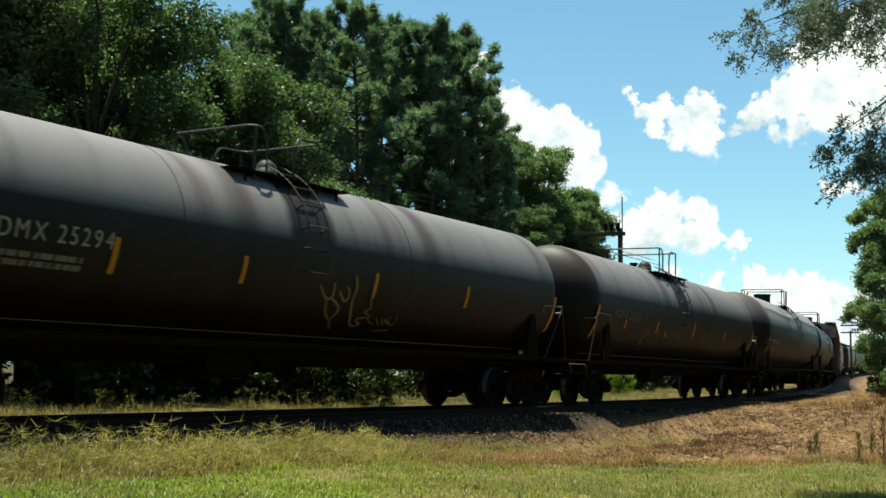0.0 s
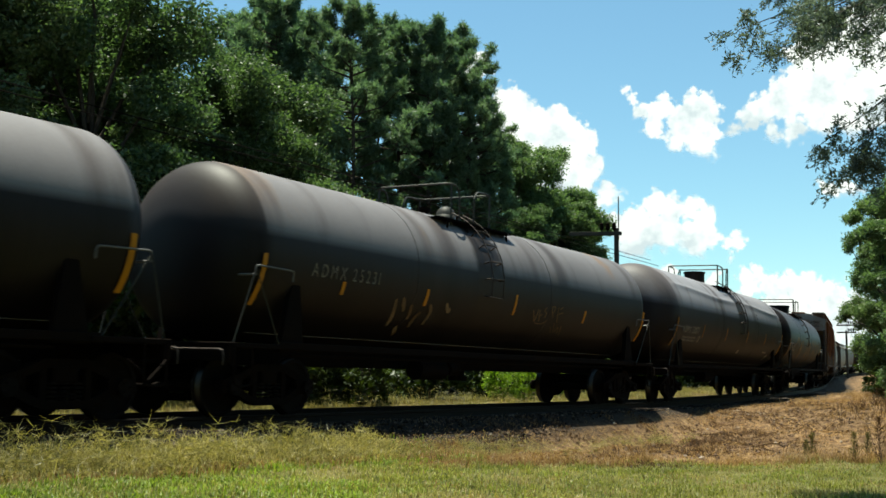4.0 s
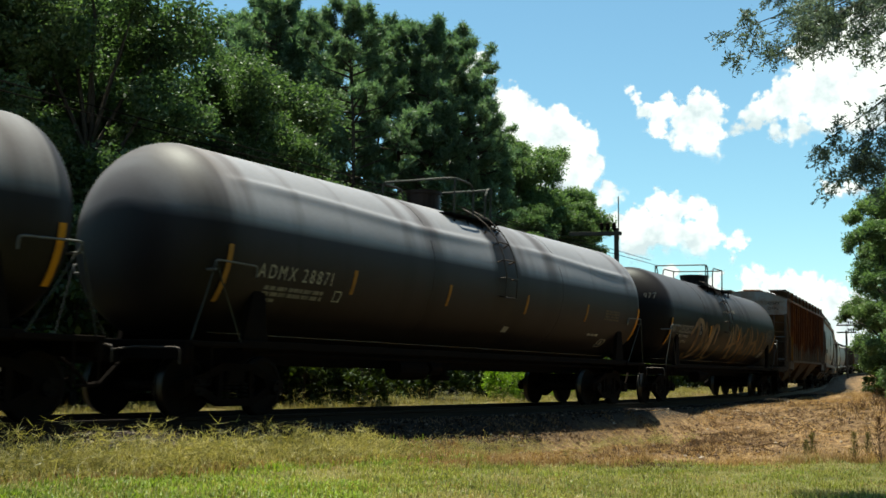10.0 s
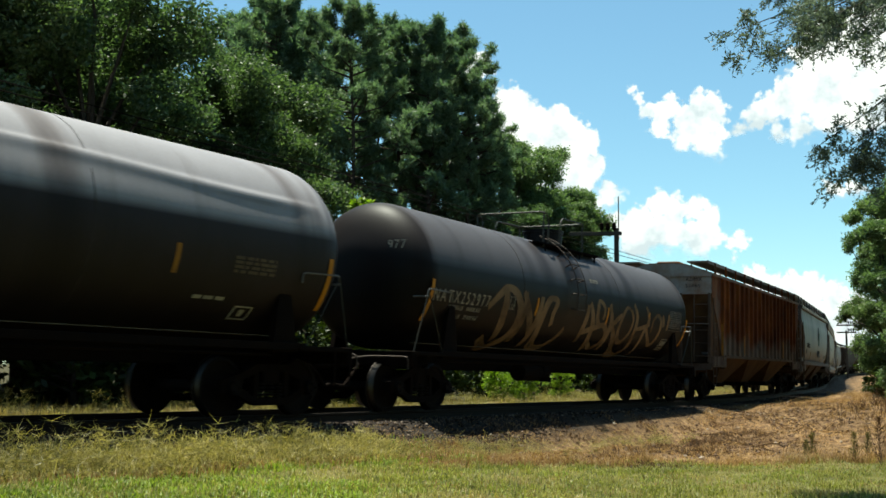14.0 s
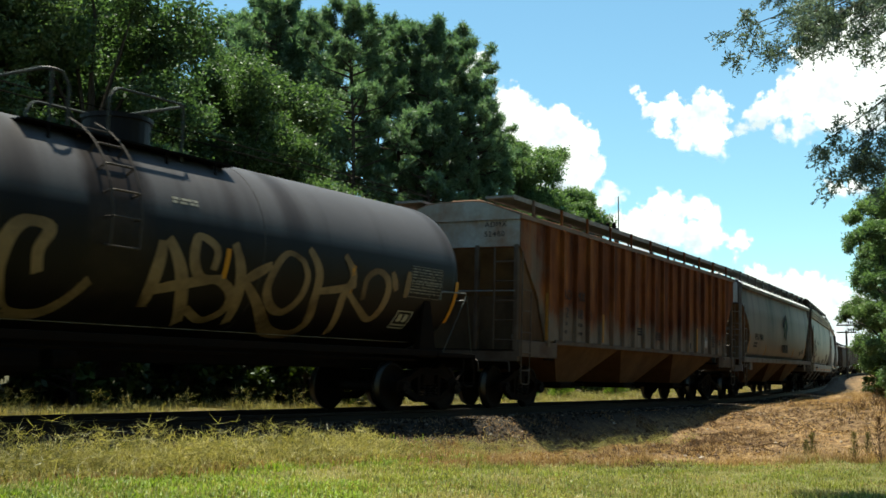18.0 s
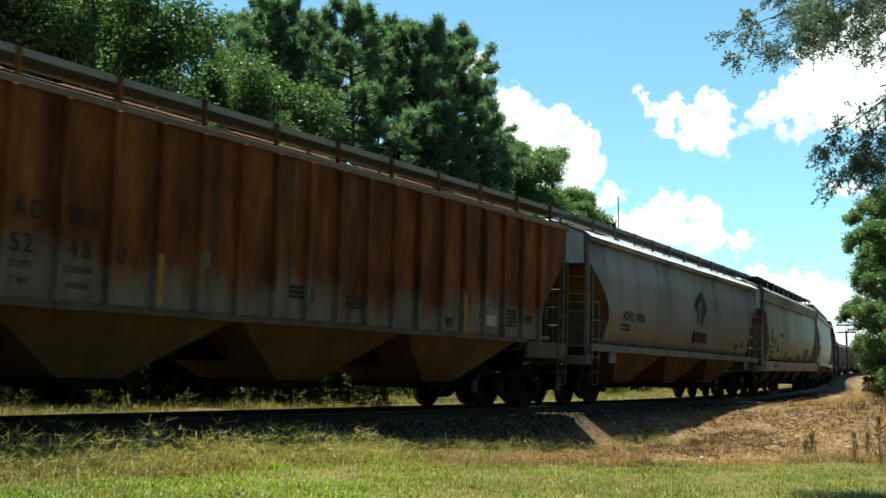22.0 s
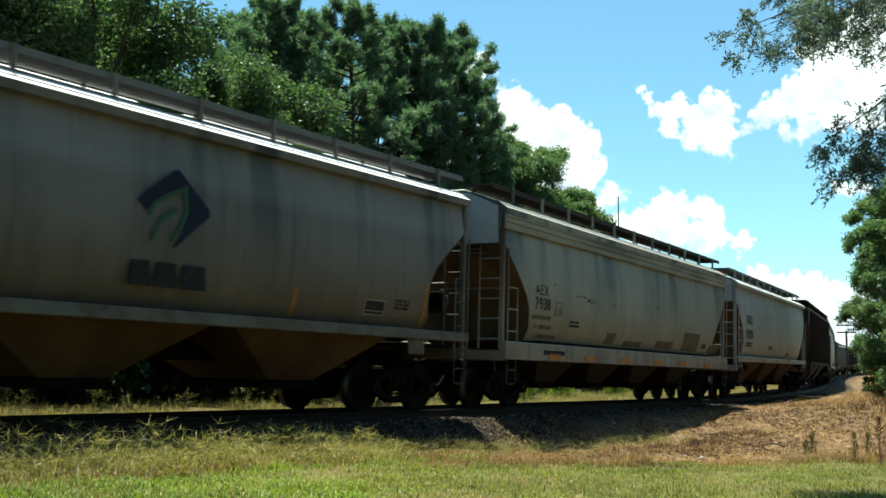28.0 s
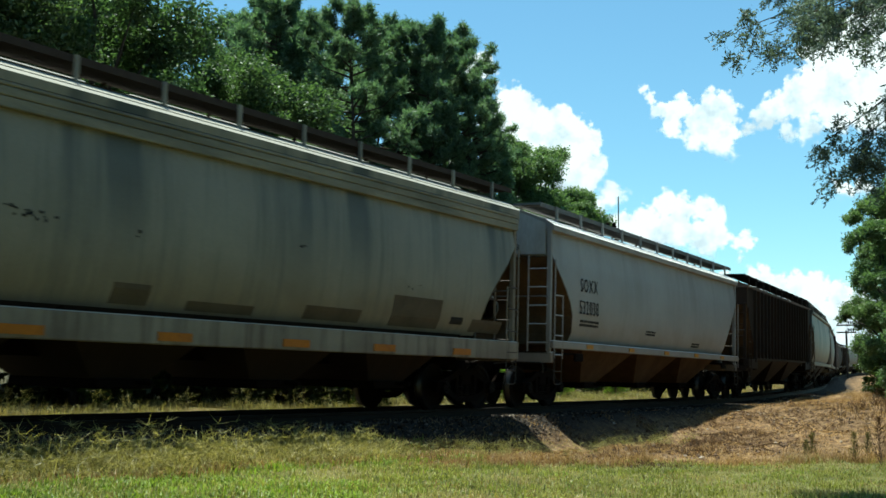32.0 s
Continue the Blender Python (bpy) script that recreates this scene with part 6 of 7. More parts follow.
def pine_tree(seed, h, w, leaves, size):
    """A straight bare trunk and a crown of upturned limbs that carry brushes of long needles."""
    rng = np.random.default_rng(seed)
    bm = bmesh.new()
    r = 0.0115 * h
    pts = [Vector((rng.normal() * 0.009 * z, rng.normal() * 0.009 * z, z)) for z in np.linspace(0, h * 0.97, 8)]
    for a, b, k in zip(pts, pts[1:], range(7)):
        rod(bm, a, b, r * (1 - k / 7.4), 9, r * (1 - (k + 1) / 7.4))
    cen, rad = [], []
    lobes = rng.uniform(0, 6.28, 3)
    for k in range(64):
        f = 0.40 + 0.585 * (k / 63) ** 0.8
        a = k * 2.4 + rng.uniform(-0.6, 0.6)
        spread = 0.42 + 0.58 * min(1.0, (f - 0.3) / 0.2) if f < 0.5 else max(0.1, 1.0 - ((f - 0.5) / 0.5) ** 3.2 * 0.82)
        lop = 1.0 + 0.3 * math.sin(2 * a + lobes[0] + f * 7) + 0.15 * math.sin(3 * a + lobes[1])
        reach = w * spread * rng.uniform(0.5, 1.05) * lop
        z = f * h
        tip = Vector((reach * math.cos(a), reach * math.sin(a), z + reach * rng.uniform(0.08, 0.5)))
        mid = Vector((reach * 0.55 * math.cos(a + 0.1), reach * 0.55 * math.sin(a + 0.1), z - 0.1 + reach * 0.04))
        rod(bm, (0, 0, z - 0.35), mid, r * 0.26, 5, r * 0.15)
        rod(bm, mid, tip, r * 0.15, 5, r * 0.05)
        for q in range(12):
            u = rng.uniform(0.0, 1.0)
            base = mid.lerp(tip, u)
            side = rng.normal() * 0.2 * (0.6 + reach * 0.28)
            cen.append(np.array([base.x - math.sin(a) * side, base.y + math.cos(a) * side, base.z + abs(rng.normal()) * 0.24]))
            rad.append(rng.uniform(0.16, 0.36))
    for q in range(16):
        cen.append(np.array([rng.normal() * 0.3, rng.normal() * 0.3, h * rng.uniform(0.93, 1.0)]))
        rad.append(rng.uniform(0.22, 0.36))
    trunk = bpy.data.meshes.new("trunk")
    bm.to_mesh(trunk)
    bm.free()
    trunk.materials.append(M_BARK)
    cen, rad = np.array(cen), np.array(rad)
    k = rng.choice(len(cen), leaves, p=rad ** 2 / (rad ** 2).sum())
    d = rng.normal(size=(leaves, 3)) + np.array([0, 0, 0.55])
    d /= np.linalg.norm(d, axis=1, keepdims=True)
    p = cen[k] + rng.normal(size=(leaves, 3)) * rad[k][:, None] * 0.33
    tip = p + d * (rad[k] * rng.uniform(0.5, 1.1, leaves))[:, None]
    v = np.cross(d, rng.normal(size=(leaves, 3)))
    v /= np.linalg.norm(v, axis=1, keepdims=True) + 1e-9
    v *= size * 0.5
    return trunk, quads("crown", np.stack([p - v, p + v, tip + v * 0.5, tip - v * 0.5], 1), M_NEEDLE)


BROAD = [broad_tree(10 + k, 14.0, 4.2, 95000, 0.075, 0.08) for k in range(3)]
TALL_PINE = [pine_tree(40 + k, 20.0, 3.5, 62000, 0.042) for k in range(4)]
BRIGHT = [broad_tree(20 + k, 14.0, 3.7, 140000, 0.072, 0.1, M_FRESH) for k in range(2)]
HIGH_CROWN = broad_tree(26, 14.0, 3.5, 150000, 0.07, 0.28, M_FRESH)
FRESH_BUSH = broad_tree(79, 3.2, 1.4, 14000, 0.06, 0.12, M_FRESH)
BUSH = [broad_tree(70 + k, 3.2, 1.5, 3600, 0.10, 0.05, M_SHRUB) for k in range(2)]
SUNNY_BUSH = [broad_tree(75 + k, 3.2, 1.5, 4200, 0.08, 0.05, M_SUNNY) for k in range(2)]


def plant(kind, shape, x, y, scale, turn, label, category="tree", group="woods"):
    root = tagged(empty(kind), label, category, group)
    root.matrix_basis = pose(x, y, float(z_at(x, y)[0]) - 0.05, 0, 0, turn) @ Matrix.Scale(scale, 4)
    child("trunk", shape[0], root)
    child("crown", shape[1], root)
    return root


def polar(bearing, dist):
    return dist * math.cos(radians(bearing)), dist * math.sin(radians(bearing))


for _k in range(12):
    plant("broadleaf_tree", BROAD[_k % 3], *polar(64.5 - 1.35 * _k, 28 + (_k % 3) * 3.4), (0.86 if _k < 9 else (0.8, 0.72, 0.6)[_k - 9]) + 0.08 * math.sin(_k * 1.7), _k * 77, "dense green broad-leaved tree at the wood's edge")
for _k in range(5):
    plant("broadleaf_tree", BROAD[_k % 3], *polar(66 - 2.8 * _k, 42), 1.15, _k * 57, "tall green broad-leaved tree deep in the wood")
for _b, _d, _h in ((44.3, 36, 10.2), (43.2, 37, 8.0), (45.6, 34, 11.4), (41.6, 40, 5.6)):
    plant("broadleaf_tree", BROAD[int(_b * 10) % 3], *polar(_b, _d), _h / 14.0, _b * 53, "leafy green broad-leaved tree below the pines")


def pine_at(bearing, dist, up, k):
    """A pine whose top stands so many degrees over the eye."""
    x, y = polar(bearing, dist)
    tall = EYE[2] + dist * math.tan(radians(up)) - float(z_at(x, y)[0])
    plant("pine_tree", TALL_PINE[k % 4], x, y, tall / 20.2, bearing * 31 + 70 * k, "tall dark green pine with a bare lower trunk")


for _k, (_b, _d, _e) in enumerate(((43.1, 60, 19.1), (44.9, 66, 18.2), (43.9, 64, 18.6), (42.3, 61, 18.3), (41.3, 68, 18.2), (39.3, 57, 18.95), (37.9, 66, 16.9), (36.9, 61, 18.1), (35.3, 59, 18.1), (34.3, 63, 17.6), (33.3, 60, 15.7), (32.3, 62, 13.0), (36.0, 72, 15.5))):
    pine_at(_b, _d, _e, _k)
for _b, _d, _e in ((31.2, 68, 11.6), (30.5, 70, 12.5), (29.6, 70, 12.2), (28.9, 72, 10.6), (28.2, 73, 9.6), (27.7, 76, 8.0), (30.0, 66, 9.0), (33, 80, 9), (36.5, 78, 8), (40.5, 76, 8), (43, 74, 9)):
    _x, _y = polar(_b, _d)
    plant("broadleaf_tree", BRIGHT[int(_b * 7) % 2], _x, _y, (EYE[2] + _d * math.tan(radians(_e)) - float(z_at(_x, _y)[0])) / 14.0, _b * 53, "bright green broad-leaved tree beyond the pines")
for _b, _d, _s in ((20.2, 180, 0.82),):
    plant("broadleaf_tree", BROAD[0], *polar(_b, _d), _s, _b * 53, "distant green treetop over the train")
for _b, _d, _s in ((12.9, 52, 0.66), (11.2, 47, 0.72), (12.0, 60, 0.8), (10.4, 62, 0.9)):
    plant("broadleaf_tree", HIGH_CROWN if _d == 52 else BRIGHT[int(_d) % 2], *polar(_b, _d), _s, _b * 91 + (150 if _d == 52 else 0), "leafy green tree beside the bank")
for _b, _d, _s in ((12.1, 45, 0.75), (11.2, 42, 0.9), (13.3, 70, 0.9), (12.9, 58, 0.8)):
    plant("shrub", FRESH_BUSH if _d < 46 else BUSH[int(_d) % 2], *polar(_b, _d), _s, _d * 37, "green shrub below the trees on the bank", "shrub", "undergrowth")
# Row added out of view to cut sky light on the train's near side.
for _k in range(9):
    plant("broadleaf_tree", BROAD[_k % 3], -34 + 10.5 * _k, -15 - 4.0 * (_k % 2), 1.05 + 0.1 * (_k % 3), _k * 41, "unseen broad-leaved tree added behind the camera to block sky light")
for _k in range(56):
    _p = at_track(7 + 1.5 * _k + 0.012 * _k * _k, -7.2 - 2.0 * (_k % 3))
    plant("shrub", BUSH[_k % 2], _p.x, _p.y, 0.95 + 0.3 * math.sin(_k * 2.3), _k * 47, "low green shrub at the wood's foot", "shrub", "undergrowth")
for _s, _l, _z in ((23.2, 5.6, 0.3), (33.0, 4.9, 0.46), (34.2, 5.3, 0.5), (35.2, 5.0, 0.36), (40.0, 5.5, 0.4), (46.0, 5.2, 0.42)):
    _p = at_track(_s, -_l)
    plant("shrub", SUNNY_BUSH[int(_s) % 2], _p.x, _p.y, _z, _s * 47, "green shrub beyond the rails, its colour brightened as if sunlit", "shrub", "undergrowth")


SAPLING = broad_tree(90, 6.0, 0.5, 1600, 0.09, 0.62, M_SUNNY)
plant("sapling", SAPLING, *polar(38.75, 32), 1.02, 40, "slender yellow-green sapling behind the track")


# ----- the oak that overhangs the lawn -----
def overhanging_oak():
    rng = np.random.default_rng(21)
    root = tagged(empty("oak_tree"), "oak with drooping leafy twigs over the lawn", "tree", "woods")
    tx, ty = 12.6, 0.2
    root.matrix_basis = pose(tx, ty, float(z_at(tx, ty)[0]) - 0.05)
    bm = bmesh.new()
    for z0, z1, r0, r1 in ((0, 1.5, 0.30, 0.24), (1.5, 3.5, 0.24, 0.2), (3.5, 6.0, 0.2, 0.13), (6.0, 8.5, 0.13, 0.05)):
        rod(bm, (0.05 * z0, 0, z0), (0.05 * z1, 0.02 * z1, z1), r0, 12, r1)
    part("trunk", bm, M_BARK, root)
    cen, rad = [], []
    bm = bmesh.new()

    def twig(bearing, dist, height, r):
        x, y = polar(bearing, dist)
        p = Vector((x - tx, y - ty, height + 0.7))
        a = Vector((0.2, 0.2, min(5.4, height + 2.4)))
        mid = (a + p) / 2 + Vector((0, 0, 0.5))
        rod(bm, a, mid, 0.03, 6, 0.012)
        rod(bm, mid, p, 0.012, 5, 0.003)
        for k in range(9):
            hang = rng.uniform(-1.0, 1.0, 3) * np.array([1.0, 1.0, 1.1]) * r
            cen.append(np.array(mid.lerp(p, 0.6 + 0.058 * k)) + hang)
            rad.append(r * rng.uniform(0.35, 0.62))

    for b, e, r in ((19.6, 18.4, 0.14), (18.9, 17.9, 0.17), (18.0, 18.6, 0.2), (17.2, 17.6, 0.19), (16.5, 18.8, 0.2), (15.6, 17.9, 0.17), (14.8, 18.8, 0.22), (13.9, 18.4, 0.22), (13.2, 17.5, 0.18),
                    (14.9, 12.3, 0.17), (14.0, 11.8, 0.2), (13.3, 11.4, 0.19), (15.6, 12.9, 0.1), (13.4, 14.3, 0.07), (13.4, 12.8, 0.15)):
        twig(b, 9.2, 0.461 + 9.2 * math.tan(radians(e)), r)
    part("limb", bm, M_BARK, root)
    # narrow leaves set along thin hanging twigs
    cen, rad = np.array(cen), np.array(rad)
    per, count = 13, 1900
    k = rng.choice(len(cen), count, p=rad ** 1.5 / (rad ** 1.5).sum())
    start = cen[k] + rng.normal(size=(count, 3)) * rad[k][:, None] * 0.4
    way = rng.normal(size=(count, 3)) * np.array([0.8, 0.8, 0.55]) + np.array([-0.05, 0.3, -0.3])
    way /= np.linalg.norm(way, axis=1, keepdims=True)
    span = rng.uniform(0.06, 0.15, count)
    leaves = []
    for q in range(per):
        base = start + way * (span * q / per)[:, None] - np.array([0, 0, 0.05]) * ((q / per) ** 2)
        d = way * 0.7 + rng.normal(size=(count, 3)) * 0.7
        d /= np.linalg.norm(d, axis=1, keepdims=True)
        tip = base + d * rng.uniform(0.024, 0.05, count)[:, None]
        v = np.cross(d, rng.normal(size=(count, 3)))
        v *= (rng.uniform(0.0045, 0.008, count) / (np.linalg.norm(v, axis=1) + 1e-9))[:, None]
        mid = (base + tip) / 2
        leaves.append(np.stack([base, mid + v, tip, mid - v], 1))
    v = np.cross(way, rng.normal(size=(count, 3)))
    v *= 0.0016 / (np.linalg.norm(v, axis=1, keepdims=True) + 1e-9)
    end = start + way * span[:, None] - np.array([0, 0, 0.05])
    leaves.append(np.stack([start - v, start + v, end + v * 0.5, end - v * 0.5], 1))
    big = np.clip(rng.normal(size=(30, 3)), -1.6, 1.6) * np.array([1.6, 1.5, 0.6]) + np.array([0.0, 0.6, 8.4])
    over = rng.uniform(-1, 1, (26, 3)) * np.array([2.4, 0.9, 0.7]) + np.array([2.0, 4.4, 8.6])
    big = np.concatenate([big, over])
    leaves = np.concatenate(leaves + [leaf_quads(big, rng.uniform(0.5, 1.0, len(big)), 19000, 0.09, rng)])
    child("crown", quads("crown", leaves, M_OAK), root)


overhanging_oak()


# Shrubs added over pale ground; their dark green stands for the wood's gloom.
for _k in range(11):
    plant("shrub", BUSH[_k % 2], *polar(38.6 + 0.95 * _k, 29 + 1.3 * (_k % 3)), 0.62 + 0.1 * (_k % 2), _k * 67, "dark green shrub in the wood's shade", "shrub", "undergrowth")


# ===== poles and wires =====
def utility_pole(x, y, h, label, arms, turn):
    root = tagged(empty("utility_pole"), label, "utility pole", "pole line")
    root.matrix_basis = pose(x, y, float(z_at(x, y)[0]) - 0.3, 0, 0, turn)
    bm = bmesh.new()
    rod(bm, (0, 0, 0), (0, 0, h * 0.84), 0.15, 12, 0.13)
    part("post", bm, M_POLE, root)
    bm = bmesh.new()
    rod(bm, (0.12, 0, h * 0.78), (0.12, 0, h), 0.03, 8)
    part("top_pin", bm, M_POLE, root)
    for z, a, b in arms:
        bm = bmesh.new()
        box(bm, a, b, -0.2, -0.08, z - 0.1, z + 0.1, 0.01)
        part("crossarm", bm, M_POLE, root)
        for k in range(3):
            xk = a + (b - a) * (0.62 + 0.12 * k)
            bm = bmesh.new()
            lathe_x(bm, [(0.0, 0.03), (0.1, 0.06), (0.16, 0.13), (0.22, 0.1), (0.28, 0.14), (0.34, 0.09), (0.42, 0.12), (0.48, 0.03)], 10)
            bmesh.ops.rotate(bm, verts=bm.verts[:], cent=(0, 0, 0), matrix=Matrix.Rotation(-math.pi / 2, 3, "Y"))
            bmesh.ops.translate(bm, verts=bm.verts[:], vec=(xk, -0.14, z + 0.1))
            part("insulator", bm, M_FRAME, root)
    return root


_x, _y = polar(25.75, 60)
utility_pole(_x, _y, 10.6, "dark wooden utility pole with a long side arm", [(8.6, -2.5, 0.28)], -64)
_x, _y = polar(14.9, 168)
utility_pole(_x, _y, 8.3, "distant utility pole with two crossarms", [(7.7, -1.3, 1.3), (6.7, -1.3, 1.3)], -70)
_p = at_track(6.0, -6.2)
utility_pole(_p.x, _p.y, 8.5, "wooden utility pole at the wood's edge", [(7.2, -1.0, 1.0)], 10)
for _z, _l in ((6.05, -6.0), (6.35, -6.4)):
    bm = bmesh.new()
    _pts = []
    for _s in np.linspace(6, 57, 26):
        _u = (_s - 6) / 51
        _pts.append(at_track(_s, _l, _z + 0.35 * _u - 1.4 * _u * (1 - _u) * 0.5))
    pipe(bm, _pts, 0.014, 5)
    tagged(part("overhead_wire", bm, M_FRAME, None), "thin black wire strung between utility poles", "wire", "wires")


# ===== grass, weeds, stones =====
def blades(n, place, h0, h1, width, lean, rng, keep=None, lie=1.0):
    """Tapered blades rooted in the ground at places from place(n)."""
    x, y = place(n)
    z, s, lat, toe = ground_height(x, y)
    if keep is not None:
        k = keep(s, lat)
        x, y, z, n = x[k], y[k], z[k], int(k.sum())
    h = rng.uniform(h0, h1, n) * rng.uniform(0.6, 1.0, n)
    a = rng.uniform(0, 2 * np.pi, n)
    d = np.stack([np.cos(a), np.sin(a), np.zeros(n)], 1)
    w = np.stack([-np.sin(a), np.cos(a), np.zeros(n)], 1) * (width * rng.uniform(0.7, 1.3, n))[:, None]
    p = np.stack([x, y, z - 0.01], 1)
    l = rng.uniform(0.1 if lie == 1.0 else 0.7, lean, n)
    mid = p + d * (h * l * 0.35)[:, None]
    mid[:, 2] += h * 0.6 * lie
    tip = p + d * (h * l)[:, None]
    tip[:, 2] += h * np.sqrt(np.clip(1 - l * l * 0.7, 0.1, 1)) * (lie if lie == 1.0 else lie * 0.6)
    low = np.stack([p - w, p + w, mid + w * 0.7, mid - w * 0.7], 1)
    top = np.stack([mid - w * 0.7, mid + w * 0.7, tip + w * 0.1, tip - w * 0.1], 1)
    return np.concatenate([low, top])


def along(s0, s1, l0, l1, rng, power=1.0):
    def f(n):
        s = s0 + (s1 - s0) * rng.uniform(0, 1, n) ** power
        lat = rng.uniform(l0, l1, n)
        th = np.interp(s, TS, TH)
        return np.interp(s, TS, TX) + lat * np.sin(th), np.interp(s, TS, TY) - lat * np.cos(th)
    return f


def fan(b0, b1, d0, d1, rng):
    def f(n):
        b = np.radians(rng.uniform(b0, b1, n))
        d = d0 * (d1 / d0) ** rng.uniform(0, 1, n)
        return d * np.cos(b), d * np.sin(b)
    return f


def clumps(place, per, spread, rng):
    def f(n):
        x, y = place(n // per + 1)
        x, y = np.repeat(x, per)[:n], np.repeat(y, per)[:n]
        return x + rng.normal(size=n) * spread, y + rng.normal(size=n) * spread
    return f


def fringe(s0, s1, rng):
    """Places along the mown lawn's edge."""
    def f(n):
        s = rng.uniform(s0, s1, n)
        lat = lawn_edge(s) + rng.normal(size=n) * 0.22
        th = np.interp(s, TS, TH)
        return np.interp(s, TS, TX) + lat * np.sin(th), np.interp(s, TS, TY) - lat * np.cos(th)
    return f


def seed_stalks(n, place, h0, h1, rng, leaf=0.0028):
    """Wiry stems, each with a few leaves on its way up and a hand of thin seed spikes at its head."""
    x, y = place(n)
    z = ground_height(x, y)[0]
    out = []

    def strip(p, q, w0, w1):
        d = q - p
        v = np.cross(d, rng.normal(size=d.shape))
        v /= np.linalg.norm(v, axis=1, keepdims=True) + 1e-9
        out.append(np.stack([p - v * w0, p + v * w0, q + v * w1, q - v * w1], 1))

    h = rng.uniform(h0, h1, n)
    a = rng.uniform(0, 2 * np.pi, n)
    lean = np.stack([np.cos(a), np.sin(a), np.zeros(n)], 1) * (h * rng.uniform(0.05, 0.5, n))[:, None]
    p0 = np.stack([x, y, z - 0.01], 1)
    p1 = p0 + lean * 0.3 + np.array([0, 0, 1]) * (h * 0.55)[:, None]
    p2 = p0 + lean + np.array([0, 0, 1]) * (h * 0.95)[:, None]
    strip(p0, p1, 0.0015, 0.0013)
    strip(p1, p2, 0.0013, 0.001)
    for k in range(5):
        d = rng.normal(size=(n, 3)) * np.array([1, 1, 0.5]) + np.array([0, 0, 0.35])
        d /= np.linalg.norm(d, axis=1, keepdims=True)
        strip(p2, p2 + d * (rng.uniform(0.07, 0.2, n))[:, None], leaf * 0.6, 0.0008)
    for k in range(4):
        q = p0 + (p1 - p0) * rng.uniform(0.2, 1.0, n)[:, None]
        d = rng.normal(size=(n, 3)) * np.array([1, 1, 0.4]) + np.array([0, 0, 0.45])
        d /= np.linalg.norm(d, axis=1, keepdims=True)
        strip(q, q + d * rng.uniform(0.08, 0.22, n)[:, None], leaf, 0.001)
    return np.concatenate(out)


_r = np.random.default_rng(8)


def on_lawn(s, lat):
    return lat > lawn_edge(s) - 0.1 + 0.35 * np.sin(s * 2.1) * np.sin(s * 0.77 + 1)


def off_lawn(s, lat):
    return lat < lawn_edge(s) + 0.5


tagged(new("lawn_grass", quads("lawn_grass", np.concatenate([
    blades(95000, fan(9, 62, 7.6, 30, _r), 0.03, 0.10, 0.0048, 0.98, _r, on_lawn),
    blades(52000, clumps(fan(9, 62, 7.6, 26, _r), 30, 0.10, _r), 0.06, 0.17, 0.0048, 0.98, _r, on_lawn)]), M_LAWN)), "short mown green lawn grass with dry patches", "grass", kind="stuff")
tagged(new("lawn_weeds", quads("lawn_weeds", np.concatenate([
    blades(24000, clumps(fan(38, 62, 8.0, 13.5, _r), 40, 0.1, _r), 0.05, 0.13, 0.008, 0.98, _r, on_lawn),
    blades(9000, clumps(fan(9, 45, 8.5, 20, _r), 40, 0.12, _r), 0.03, 0.09, 0.007, 0.98, _r, on_lawn),
    blades(8000, clumps(along(5, 16, 2.3, 3.6, _r), 25, 0.1, _r), 0.06, 0.18, 0.006, 0.98, _r)]), M_LUSH)), "lush broad-leaved green weeds in the lawn", "weeds", kind="stuff")
tagged(new("dry_grass", quads("dry_grass", np.concatenate([
    blades(22000, along(4, 17, 2.3, 3.3, _r), 0.06, 0.2, 0.0045, 0.98, _r),
    blades(9000, clumps(fringe(14, 34, _r), 14, 0.1, _r), 0.1, 0.27, 0.0042, 0.95, _r),
    blades(22000, along(13, 26, 2.65, 4.6, _r), 0.04, 0.12, 0.003, 0.98, _r),
    blades(70000, along(17, 85, 2.15, 9.5, _r, 1.4), 0.04, 0.16, 0.004, 0.99, _r, off_lawn, 0.6),
    blades(15000, clumps(along(18, 70, 1.8, 7.5, _r, 1.4), 50, 0.14, _r), 0.08, 0.3, 0.004, 0.98, _r, None, 0.6),
    blades(6000, clumps(along(34, 62, 3.4, 8.0, _r), 40, 0.22, _r), 0.1, 0.34, 0.005, 0.97, _r),
    blades(36000, clumps(along(14, 50, 1.9, 7.2, _r, 1.3), 60, 0.25, _r), 0.12, 0.4, 0.0045, 0.999, _r, off_lawn, 0.22),
    blades(26000, clumps(fan(9, 62, 8.0, 26, _r), 25, 0.14, _r), 0.03, 0.11, 0.003, 0.98, _r)]), M_DRY)), "dry straw-coloured grass on the railway bank", "grass", kind="stuff")
